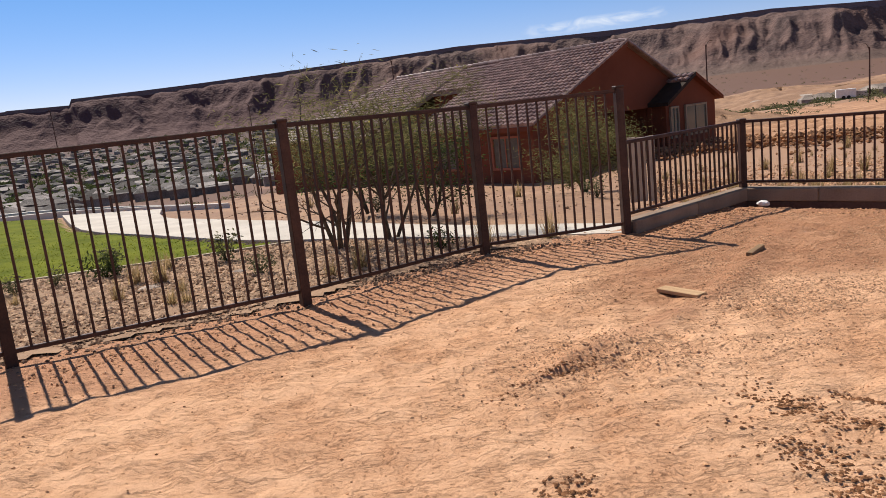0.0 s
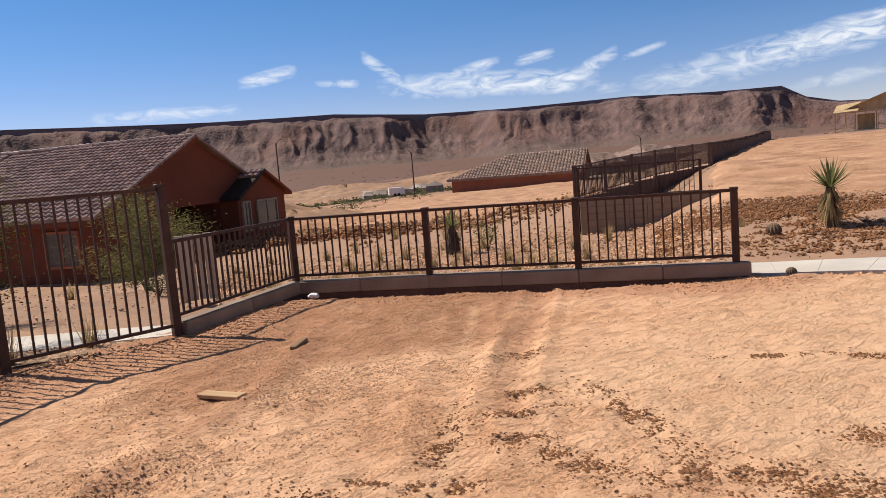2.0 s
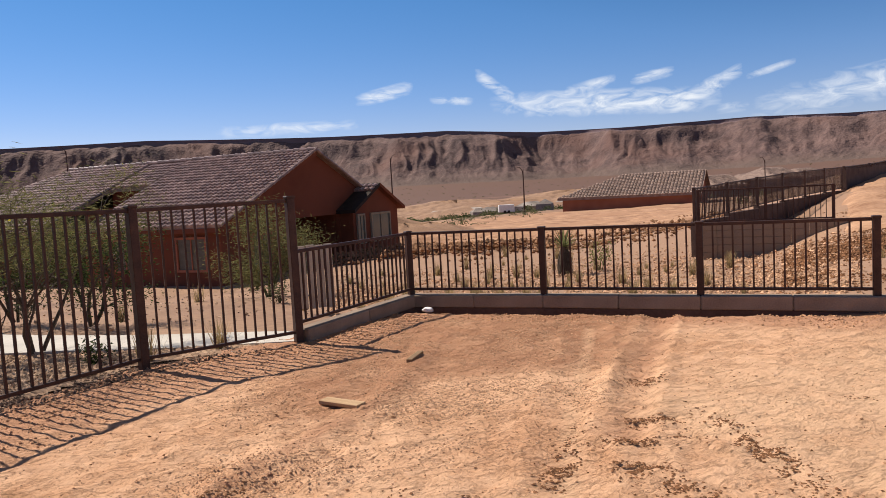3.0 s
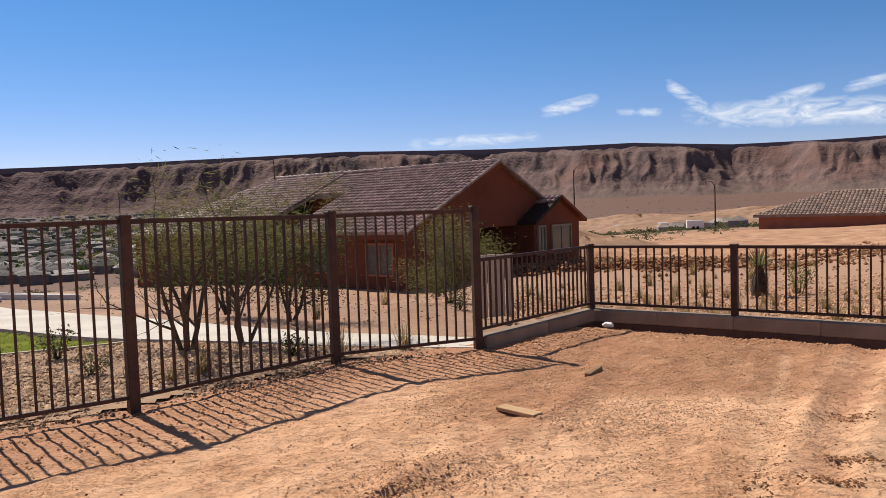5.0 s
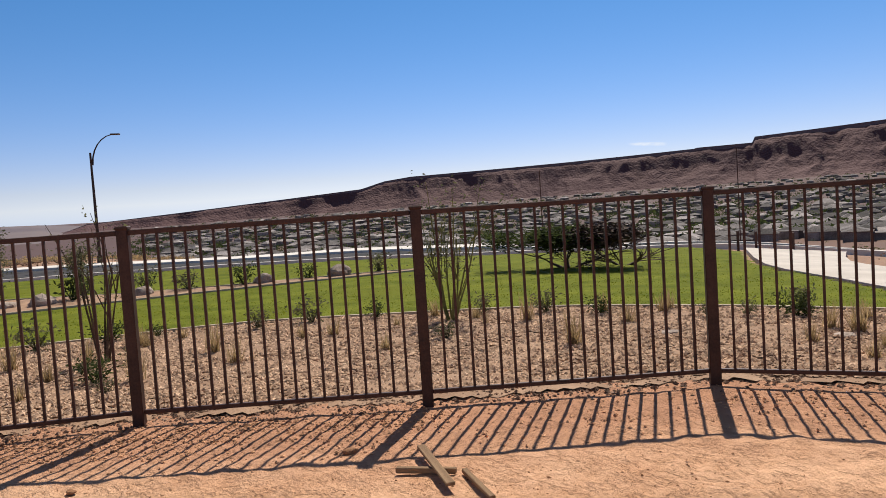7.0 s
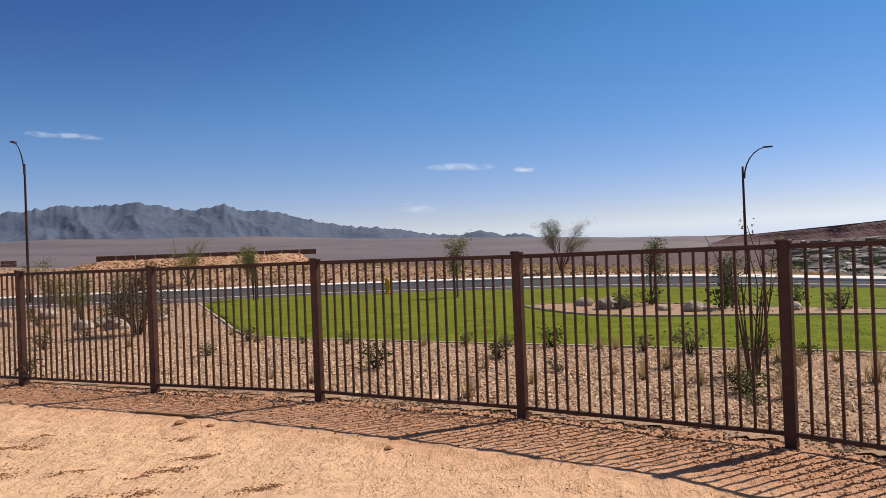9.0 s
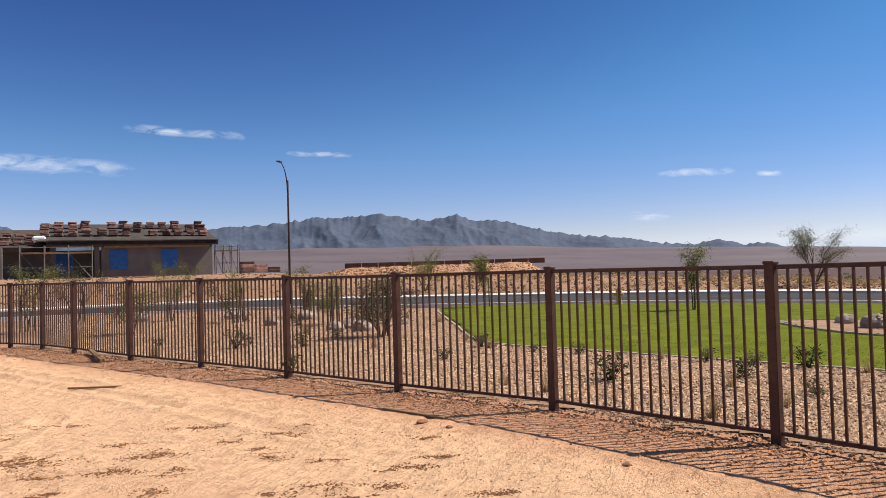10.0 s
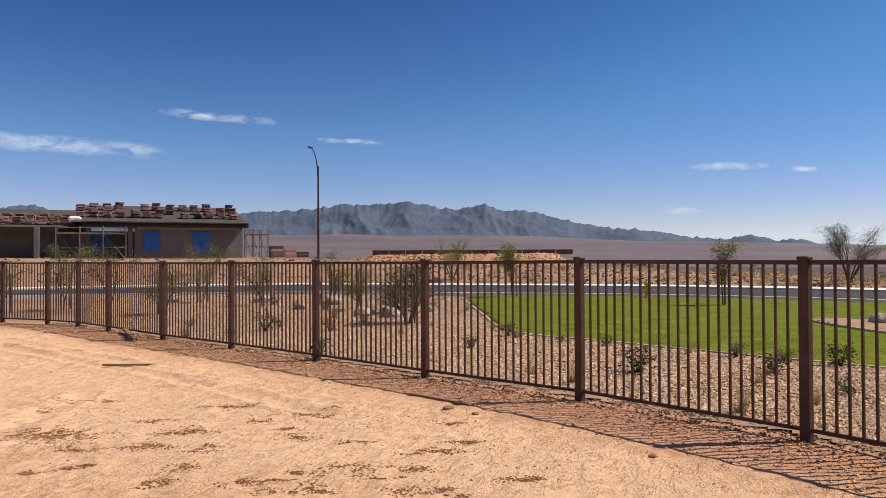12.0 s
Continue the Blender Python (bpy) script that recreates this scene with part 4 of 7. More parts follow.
_nz.inputs["Scale"].default_value, _nz.inputs["Detail"].default_value, _nz.inputs["Distortion"].default_value = 1.0, 9, 1.1
_nz.inputs["Roughness"].default_value = 0.6
_at, _mu, _mr = _n.nodes.new("ShaderNodeAttribute"), _n.nodes.new("ShaderNodeMath"), _n.nodes.new("ShaderNodeMapRange")
_at.attribute_name = "soft"
_mu.operation = "MULTIPLY"
_mr.inputs[1].default_value, _mr.inputs[2].default_value, _mr.inputs[4].default_value = 0.10, 0.80, 0.85
_n.links.new(_co.outputs["Object"], _mp.inputs[0])
_n.links.new(_mp.outputs[0], _nz.inputs["Vector"])
_sp = _n.nodes.new("ShaderNodeMapRange")
_sp.inputs[1].default_value, _sp.inputs[2].default_value = 0.27, 0.80
_n.links.new(_nz.outputs[0], _sp.inputs[0])
_n.links.new(_sp.outputs[0], _mu.inputs[0])
_n.links.new(_at.outputs["Fac"], _mu.inputs[1])
_n.links.new(_mu.outputs[0], _mr.inputs[0])
_n.links.new(_mr.outputs[0], _mx.inputs[0])
_n.links.new(_tr.outputs[0], _mx.inputs[1])
_n.links.new(_em.outputs[0], _mx.inputs[2])
_n.links.new(_mx.outputs[0], _o.inputs[0])


def cloud(az0, az1, lo0, lo1, thick, strength=1.0):
    """A wisp from bearing az0 to az1, its middle rising from slope lo0 to lo1 (per cent)."""
    n, k = 40, 16
    t, u = np.meshgrid(np.linspace(0, 1, n), np.linspace(-1, 1, k), indexing="ij")
    az = np.radians(az0 + (az1 - az0) * t)
    el = (lo0 + (lo1 - lo0) * t + thick * u) / 100
    r = 4700.0
    soft = np.clip(1 - abs(u) ** 1.6, 0, 1) * np.clip(np.sin(np.pi * np.clip(t, 0, 1)), 0, 1) ** 0.5 * strength * 1.15
    soft[0] = soft[-1] = 0
    me = grid_mesh("cloud", np.stack([-np.sin(az) * r, np.cos(az) * r, el * r + 1.6], -1).reshape(-1, 3), lattice(n, k), M_CLOUD, attrs=[("soft", soft.ravel())])
    tagged(new("cloud", me), "thin wispy white cloud in a blue sky", "cloud", "clouds", "structure")


cloud(-19.5, -24.2, 12.2, 14.0, 1.2)
cloud(-25.2, -28.8, 12.1, 11.5, 0.7, 0.9)
cloud(-28.8, -32.0, 15.2, 11.2, 1.3)
cloud(-29.5, -47.0, 10.9, 9.6, 2.1, 1.1)
cloud(-35.5, -39.5, 12.0, 13.2, 0.9)
cloud(-40.3, -43.6, 12.7, 13.5, 0.9)
cloud(-43.0, -48.2, 8.8, 12.9, 1.4)
cloud(-48.2, -51.6, 11.7, 13.2, 0.6, 0.75)
cloud(-46.2, -48.6, 8.1, 8.4, 0.9, 0.8)
cloud(-48.0, -84.0, 7.7, 16.4, 2.7, 1.15)
cloud(-58.5, -66.0, 5.6, 7.2, 1.2, 0.55)
cloud(-9, -20, 8.9, 9.3, 1.1, 0.85)
cloud(134.5, 125.5, 19.1, 18.3, 0.8, 0.72)
cloud(150, 133, 14.5, 13.8, 1.5, 0.66)
cloud(87.8, 86.0, 11.0, 10.8, 0.45, 0.95)
cloud(123, 117.5, 16.2, 15.9, 0.5, 0.62)
cloud(95, 89, 11.9, 11.5, 0.7, 0.6)
cloud(32, 29, 6.6, 6.2, 0.35, 1.0)
cloud(97, 93.5, 6.6, 6.0, 0.9, 0.58)


# ---- loose stones ----
ICO_V = np.array([(0, 0, 1)] + [(math.cos(k * math.tau / 5) * 0.894, math.sin(k * math.tau / 5) * 0.894, 0.447) for k in range(5)]
                 + [(math.cos((k + 0.5) * math.tau / 5) * 0.894, math.sin((k + 0.5) * math.tau / 5) * 0.894, -0.447) for k in range(5)] + [(0, 0, -1)])
ICO_F = np.array([(0, 1 + k, 1 + (k + 1) % 5) for k in range(5)] + [(1 + k, 6 + k, 1 + (k + 1) % 5) for k in range(5)]
                 + [(6 + k, 6 + (k + 1) % 5, 1 + (k + 1) % 5) for k in range(5)] + [(11, 6 + (k + 1) % 5, 6 + k) for k in range(5)])
OCT_V = np.array([(1, 0, 0), (0, 1, 0), (-1, 0, 0), (0, -1, 0), (0, 0, 1), (0, 0, -1)], float)
OCT_F = np.array([(0, 1, 4), (1, 2, 4), (2, 3, 4), (3, 0, 4), (1, 0, 5), (2, 1, 5), (3, 2, 5), (0, 3, 5)])


def clump(n, seed, leaf=0.20):
    """A loose bush of small leaf blades within a unit ball."""
    g = np.random.default_rng(seed)
    c = g.normal(0, 1, (n, 3))
    c *= (g.uniform(0.35, 1, n) / np.linalg.norm(c, axis=1))[:, None]
    c[:, 2] = abs(c[:, 2]) * 0.9
    return (c[:, None] + g.normal(0, leaf, (n, 3, 3))).reshape(-1, 3), np.arange(3 * n).reshape(-1, 3)


CLUMP = clump(20, 3)


def scatter(name, P, size, mat, label, category, base=(ICO_V, ICO_F), flat=0.65, sink=0.25, kind="stuff", smooth=False):
    """Many small irregular bodies as one mesh. P: n x 3 places; size: n radii."""
    V, F = base
    n, k = len(P), len(V)
    ang = RNG.uniform(0, math.tau, n)
    jit = 1 + RNG.uniform(-0.28, 0.28, (n, k, 1))
    W = V[None] * jit * (size[:, None, None])
    W = W * np.stack([RNG.uniform(0.8, 1.35, n), RNG.uniform(0.7, 1.1, n), np.full(n, flat) * RNG.uniform(0.7, 1.3, n)], 1)[:, None]
    c, s = np.cos(ang)[:, None], np.sin(ang)[:, None]
    W = np.stack([W[..., 0] * c - W[..., 1] * s, W[..., 0] * s + W[..., 1] * c, W[..., 2]], -1)
    W[..., 2] += (size * flat * (1 - 2 * sink))[:, None]
    W += P[:, None]
    f = F[None] + (np.arange(n) * k)[:, None, None]
    return tagged(new(name, grid_mesh(name, W.reshape(-1, 3), f.reshape(-1, 3), mat, smooth)), label, category, kind=kind)


def random_in(ring, n, weight=None, need=None):
    xs, ys = [p[0] for p in ring], [p[1] for p in ring]
    out = np.zeros((0, 2))
    while len(out) < n:
        q = np.stack([RNG.uniform(min(xs), max(xs), n * 2), RNG.uniform(min(ys), max(ys), n * 2)], 1)
        k = inside(ring, q[:, 0], q[:, 1])
        if weight is not None:
            k &= RNG.uniform(0, 1, len(q)) < weight(q[:, 0], q[:, 1])
        out = np.concatenate([out, q[k]])
    return out[:n]


def on_land(q, lift=0.0):
    return np.concatenate([q, (land(q[:, 0], q[:, 1]) + lift)[:, None]], 1)


def on_yard(q):
    i = np.clip(((q[:, 0] - gx[0]) / step).round().astype(int), 0, len(gx) - 1)
    j = np.clip(((q[:, 1] - gy[0]) / step).round().astype(int), 0, len(gy) - 1)
    return np.concatenate([q, YZ[i, j][:, None]], 1)


q = random_in(BED, 80000, lambda x, y: np.clip(1.5 - np.hypot(x, y) / 15, 0.16, 1) * (line_gap(fl, x, y) > 0.30))
scatter("gravel", on_land(q, 0.012), RNG.uniform(0.014, 0.036, len(q)), M_STONE, "tan and brown landscape gravel", "gravel", (OCT_V, OCT_F), flat=0.55)
# darker rubble where the footpath meets the fence
q = random_in([(2.3, 8.2), (-1.1, 6.7), (-3.2, 5.8), (-3.6, 6.6), (-1.2, 8.6), (0.4, 9.1), (1.4, 8.6)], 2600)
t_ = RNG.uniform(0, len(TALL) - 4.001, 9000)
i_ = t_.astype(int)
T_ = np.array(TALL)
w_ = (T_[i_] * (1 - (t_ - i_))[:, None] + T_[i_ + 1] * (t_ - i_)[:, None])
o_ = (T_[i_ + 1] - T_[i_]) / np.linalg.norm(T_[i_ + 1] - T_[i_], axis=1)[:, None]
w_ = w_ + np.stack([o_[:, 1], -o_[:, 0]], 1) * RNG.normal(0.22, 0.16, 9000)[:, None]
v_ = RNG.uniform(4, len(TALL) - 4.001, 5000)
i_ = v_.astype(int)
v_ = T_[i_] * (1 - (v_ - i_))[:, None] + T_[i_ + 1] * (v_ - i_)[:, None]
o_ = (T_[i_ + 1] - T_[i_]) / np.linalg.norm(T_[i_ + 1] - T_[i_], axis=1)[:, None]
v_ = v_ - np.stack([o_[:, 1], -o_[:, 0]], 1) * abs(RNG.normal(0.1, 0.42, 5000))[:, None]
scatter("fence_foot_gravel", on_land(v_, 0.0), RNG.uniform(0.006, 0.017, len(v_)), M_CLOD, "brown gravel trodden into the soil by the fence", "gravel", (OCT_V, OCT_F), 0.5)
q = np.concatenate([q, w_])
scatter("rubble", on_land(q, 0.0), RNG.uniform(0.006, 0.024, len(q)), M_RUBBLE, "dark broken rubble along the fence", "rubble", (OCT_V, OCT_F))

YARD_NEAR = [(x * 0.99, y * 0.99) for x, y in FENCE_LINE] + [(-9, -16), (-1, -6), (1.5, 0.5), (8.4, 4.4)]
q = random_in(YARD_NEAR, 16000, lambda x, y: np.clip(1.7 * fbm(x * 0.9, y * 0.9, 3, 91) - 0.45, 0.02, 1) * np.clip(1.4 - np.hypot(x, y) / 14, 0.1, 1))
scatter("soil_crumbs", on_yard(q), RNG.uniform(0.003, 0.0085, len(q)) * RNG.uniform(0.6, 1.4, len(q)), M_SOILCLOD, "loose crumbs of orange soil", "soil", (OCT_V, OCT_F), 0.45)
q = random_in([(0.0, 3.2), (1.0, 3.0), (2.3, 3.4), (3.6, 3.9), (4.9, 5.2), (6.6, 6.9), (4.3, 9.2), (3.0, 7.6), (0.9, 6.2), (-0.9, 5.0)], 26000,
              lambda x, y: np.clip(np.maximum(0.9 * soft_in(GRAVELLY, x, y, 0.8), 0.40 * soft_in(DUG, x, y, 0.8)) * np.clip(3.2 * fbm(x * 1.6, y * 1.6, 4, 95) - 1.0, 0.12, 1), 0.012, 1))
scatter("gravelly_soil", on_yard(q), RNG.uniform(0.003, 0.0085, len(q)) * RNG.uniform(0.6, 1.4, len(q)), M_GRIT, "gravelly crumbs of brown soil between the ruts", "soil", (OCT_V, OCT_F), 0.45)
v_ = RNG.uniform(0, 1, (1500, 1))
q = np.array([(8.30, 5.15)]) * (1 - v_) + np.array([(11.2, 0.1)]) * v_ + RNG.normal(0, 0.10, (1500, 2)) + np.array([(-0.12, -0.02)])
scatter("path_edge_clods", on_land(q, 0.0), RNG.uniform(0.008, 0.032, len(q)), M_SOILCLOD, "soil clods spilt along the footpath edge", "soil", (OCT_V, OCT_F))
q = random_in(YARD_NEAR, 9000, lambda x, y: np.clip(1.5 - line_gap(fl, x, y) / 0.85, 0, 1) * np.clip(fbm(x * 1.5, y * 1.5, 2, 93) * 1.8 - 0.3, 0.05, 1))
scatter("soil_clods", on_yard(q), RNG.uniform(0.006, 0.018, len(q)), M_SOILCLOD, "red soil clods along the foot of the fence", "soil", (OCT_V, OCT_F))
# dark brown crumb patches
streaks = [(5.08, 3.28, 5.42, 2.95, .05), (5.66, 2.79, 5.75, 2.4, .07), (3.86, 3.48, 3.54, 2.57, .09), (3.44, 3.87, 3.66, 3.71, .07), (3.22, 3.6, 3.51, 3.44, .05),
           (3.05, 3.56, 3.3, 3.37, .06), (2.36, 3.22, 2.82, 3.66, .07), (2.82, 3.26, 3.05, 3.09, .06), (2.89, 3.01, 2.97, 2.46, .12), (3.15, 2.36, 3.47, 1.88, .20),
           (4.18, 1.96, 4.4, 1.7, .10), (3.47, 1.72, 3.72, 1.55, .12), (1.60, 3.46, 1.76, 3.05, .11), (1.49, 2.95, 1.65, 2.40, .12), (0.44, 2.77, 0.62, 2.77, .08), (1.18, 2.87, 1.31, 2.83, .04),
           (4.07, 4.6, 4.26, 4.5, .08), (0.5, 3.9, 0.95, 4.15, .05)]
west = [(-6.9, -4.84, -7.05, -4.46, .16), (-6.07, -4.28, -6.16, -4.05, .12), (-5.81, -5.4, -5.95, -5.05, .15), (-5.41, -4.77, -5.51, -4.55, .11), (-4.9, -4.5, -4.96, -4.34, .12),
        (-5.29, -3.33, -5.4, -3.05, .16), (-6.09, -2.89, -6.2, -2.63, .08), (-4.82, -3.33, -4.9, -3.15, .12), (-5.2, -6.6, -5.45, -6.0, .24), (-6.1, -7.49, -6.18, -7.37, .10),
        (-5.0, -5.75, -5.09, -5.52, .11), (-5.28, -5.31, -5.39, -5.03, .10), (-6.89, -5.91, -7.08, -5.44, .08), (-6.49, -4.99, -6.56, -4.83, .09), (-6.08, -6.02, -6.19, -5.76, .07),
        (-5.51, -2.91, -5.61, -2.67, .06), (-5.59, -2.01, -5.7, -1.74, .05), (-4.75, -3.82, -4.83, -3.63, .10), (-4.53, -4.37, -4.59, -4.21, .10)]
spots = [((x0 + x1) / 2, (y0 + y1) / 2, math.dist((x0, y0), (x1, y1)) * 0.62, w_, math.degrees(math.atan2(y1 - y0, x1 - x0))) for x0, y0, x1, y1, w_ in streaks + west]
spots += [(-5.05, -2.5, .12, .09, 115), (-6.68, -7.35, .3, .08, 110)]
far = [polar(a, r) for a, r in zip(RNG.uniform(112, 148, 34), RNG.triangular(4.2, 5.0, 9, 34))]
spots += [(x, y, RNG.uniform(.05, .16), RNG.uniform(.02, .06), RNG.uniform(95, 135)) for x, y in far]
near = [polar(a, r) for a, r in zip(RNG.uniform(-66, -30, 26), RNG.uniform(2.6, 4.2, 26))]
spots += [(x, y, RNG.uniform(.05, .14), RNG.uniform(.03, .06), RNG.uniform(-60, -10)) for x, y in near]
q = [random_in(YARD_NEAR, 2200, lambda x, y: np.clip(2.2 * fbm(x * 0.7, y * 0.7, 3, 97) - 0.7, 0.02, 1) * (line_gap(fl, x, y) > 1.6) * np.clip(1.5 - np.hypot(x, y) / 10, 0.1, 1))]
for x, y, a, b_, t in spots:
    n = int(80 + 12000 * a * (b_ + 0.03))
    w = RNG.normal(0, 1, (n, 2))
    w = w * 0.62 * (a, b_)
    w = w[fbm((x + w[:, 0]) * 9, (y + w[:, 1]) * 9, 2, 17) > 0.42 + RNG.normal(0, 0.05, n)]
    c, s_ = math.cos(radians(t)), math.sin(radians(t))
    q.append(np.stack([x + w[:, 0] * c - w[:, 1] * s_, y + w[:, 0] * s_ + w[:, 1] * c], 1))
q = np.concatenate(q)
scatter("dark_crumbs", on_yard(q), RNG.uniform(0.004, 0.0125, len(q)), M_CRUMB, "patches of dark brown dried mud crumbs", "mud", (OCT_V, OCT_F), 0.42)
# rubble on the spoil bank and the rough lots
off_path = lambda q: q[~inside([(8.2, 5.1), (8.9, 6.2), (13, 1), (12, -1)], q[:, 0], q[:, 1])]
q = off_path(np.array([polar(a, r) for a, r in zip(RNG.uniform(-56, -18, 15000), RNG.triangular(11, 12.5, 28, 15000))]))
scatter("lot_stones", on_land(q, -0.01), RNG.uniform(0.012, 0.05, len(q)) * RNG.uniform(0.4, 1.3, len(q)), M_GRIT, "rough stones on the bare lot", "stones", (OCT_V, OCT_F))
q = off_path(np.array([polar(a, r) for a, r in zip(RNG.uniform(-74, -51, 24000), RNG.triangular(11.6, 17, 20.6, 24000))]))
bump_ = np.clip(1 - abs(np.hypot(q[:, 0], q[:, 1]) - 15) / 6, 0, 1) * np.clip(1 - abs(-np.degrees(np.arctan2(q[:, 0], q[:, 1])) + 61) / 14, 0, 1)
P = on_land(q, -0.02)
P[:, 2] += bump_ * (fbm(q[:, 0] * 2.2, q[:, 1] * 2.2, 3, 9) - 0.4) * 0.30
scatter("bank_rubble", P, RNG.uniform(0.010, 0.038, len(q)) * RNG.uniform(0.4, 1.6, len(q)), M_CRUMB, "brown rubble and clods on the spoil bank", "rubble", (OCT_V, OCT_F))
q = np.array([polar(a, r) for a, r in zip(RNG.uniform(-20, 24, 1300), RNG.uniform(11.5, 32, 1300))])
q = q[line_gap([(3.4, 8.6), (0, 10.2), (-3.5, 13.2), (-8.5, 21)], q[:, 0], q[:, 1]) > 1.1]
q = q[~inside(LAWN, q[:, 0], q[:, 1])]
scatter("field_stones", on_land(q, 0.0), RNG.uniform(0.01, 0.026, len(q)) * RNG.uniform(0.4, 1.6, len(q)), M_STONE, "scattered stones on bare soil", "stones")

q = np.array([polar(a, r) for a, r in zip(RNG.uniform(74, 150, 7000), RNG.triangular(43, 51, 66, 7000))])
q = q[np.hypot(q[:, 0], q[:, 1]) > np.interp(np.degrees(np.arctan2(-q[:, 0], q[:, 1])), road_az, outer) + 1.9]
scatter("bank_stones", on_land(q, -0.02), RNG.uniform(0.03, 0.13, len(q)) * RNG.uniform(0.4, 1.2, len(q)), M_RUBBLE, "brown rubble on the bank beyond the road", "rubble", (OCT_V, OCT_F))
q = np.array([polar(a, r) for a, r in zip(RNG.uniform(64, 112, 900), RNG.triangular(44, 50, 72, 900))])
q = q[np.hypot(q[:, 0], q[:, 1]) > np.interp(np.degrees(np.arctan2(-q[:, 0], q[:, 1])), road_az, outer) + 2.2]
scatter("bank_scrub", on_land(q), RNG.uniform(.10, .38, len(q)), M_DRY, "dry brown scrub on the bank beyond the road", "scrub", clump(60, 12, 0.10), flat=.7)

# grass blades over the lawn
q = random_in(LAWN, 26000, lambda x, y: np.clip(1.9 - np.hypot(x, y) / 11, 0.1, 1))
P = on_land(q, 0.012)
n = len(P)
a = RNG.uniform(0, math.tau, n)
w, h = RNG.uniform(0.006, 0.013, n), RNG.uniform(0.012, 0.024, n)
dx, dy = np.cos(a) * w, np.sin(a) * w
V = np.stack([P + np.stack([-dx, -dy, 0 * a], 1), P + np.stack([dx, dy, 0 * a], 1), P + np.stack([RNG.normal(0, .02, n), RNG.normal(0, .02, n), h], 1)], 1)
tagged(new("grass", grid_mesh("grass", V.reshape(-1, 3), np.arange(3 * n).reshape(-1, 3), M_BLADE, False)), "short bright green lawn grass", "grass", kind="stuff")


# ---- plants ----
def leaf_cloud(b, tips, count, spread, size, flat=0.5, long=1.6):
    """Small leaf blades round branch tips."""
    for _ in range(count):
        c = Vector(random.choice(tips)) + Vector((random.gauss(0, spread), random.gauss(0, spread), random.gauss(0, spread * 0.7)))
        d = Vector((random.gauss(0, 1), random.gauss(0, 1), random.gauss(0, flat))).normalized()
        e = d.orthogonal().normalized()
        e.rotate(Matrix.Rotation(random.uniform(0, math.tau), 3, d))
        s = size * random.uniform(0.6, 1.4)
        b.add([c - d * s * long * 0.5, c + e * s * 0.3, c + d * s * long * 0.5, c - e * s * 0.3], [(0, 1, 2, 3)])


def limb(b, start, way, length, radius, level, tips, droop=0.0, wild=0.5, kids=3):
    """A bent, tapering limb with smaller limbs; gathers the outer points in tips."""
    p, d = Vector(start), Vector(way).normalized()
    pts, n = [p.copy()], 4
    for i in range(n):
        d = (d + Vector((random.gauss(0, 1), random.gauss(0, 1), random.gauss(0, .6) - droop)) * wild * 0.22).normalized()
        p = p + d * length / n
        pts.append(p.copy())
        if level <= 1:
            tips.append(tuple(p))
    b.tube(pts, [radius * (1 - 0.62 * i / n) for i in range(n + 1)], 6 if level > 1 else 3)
    if level > 0:
        for k in range(kids):
            i = random.randint(1, n)
            w = (d + Vector((random.gauss(0, 1), random.gauss(0, 1), random.gauss(0.15, .6))) * wild).normalized()
            limb(b, pts[i], w, length * random.uniform(0.5, 0.75), radius * 0.48, level - 1, tips, droop, wild, kids)
    else:
        tips.append(tuple(p))


def tree(at, stems, height, label, bark, leaf, leaves, leaf_size, spread=0.12, lean=0.35, thick=0.03, levels=2, kids=3, name="tree", bloom=0, wild=0.6, stake=False, group="", clear=0.28, long=1.6):
    x, y = at
    t = empty(name, label, "tree", group, at=(x, y, land1(x, y) - 0.03))
    bt, tips = Build(), []
    for k in range(stems):
        a = math.tau * k / stems + random.uniform(-.4, .4)
        l = lean * random.uniform(0.5, 1.2)
        if levels == 1 and k:
            part("stem", bt, bark, t)
            bt = Build()
        limb(bt, (math.cos(a) * 0.05, math.sin(a) * 0.05, 0), (math.cos(a) * l, math.sin(a) * l, 1), height * 0.52, thick * random.uniform(0.8, 1.2), levels, tips, 0, wild, kids)
    part("stem" if levels == 1 else "trunk", bt, bark, t)
    high = [p for p in tips if height * clear < p[2] < height * 0.9] or tips
    bl = Build()
    leaf_cloud(bl, high, leaves, spread, leaf_size, 0.5, long)
    part("crown", bl, leaf, t)
    if bloom:
        bb = Build()
        leaf_cloud(bb, high, bloom, spread, 0.035, 0.5, 1.0)
        part("blossom", bb, M_FLOWER, t, "yellow blossom")
    if stake:
        for sx in (-0.28, 0.28):
            part("stake", Build().tube([(sx, 0.05, 0), (sx * 0.9, 0.05, 1.25)], [0.025, 0.025], 6), M_BARK, t, "wooden tree stake")
    return t


random.seed(11)
# palo verde by the footpath, several leaning stems
tree((-1.0, 9.35), 4, 2.5, "multi-stemmed palo verde with feathery yellow-green foliage", M_BARK, M_OLIVE, 6000, 0.014, 0.15, 0.47, 0.032, 3, 3, "palo_verde", 10, 0.62, clear=0.44, long=6.5)
tree((-0.35, 9.75), 3, 2.4, "leaning palo verde with feathery foliage beside the footpath", M_BARK, M_OLIVE, 4800, 0.014, 0.15, 0.45, 0.032, 3, 3, "palo_verde", 4, 0.62, clear=0.44, long=6.5)
tree((0.25, 13.0), 3, 2.2, "dark bushy tree in bare soil before the house", M_BARK, M_DARKLEAF, 6500, 0.035, 0.2, 0.6, 0.03, 2, 4, "desert_tree", 0, 0.8, clear=0.06)
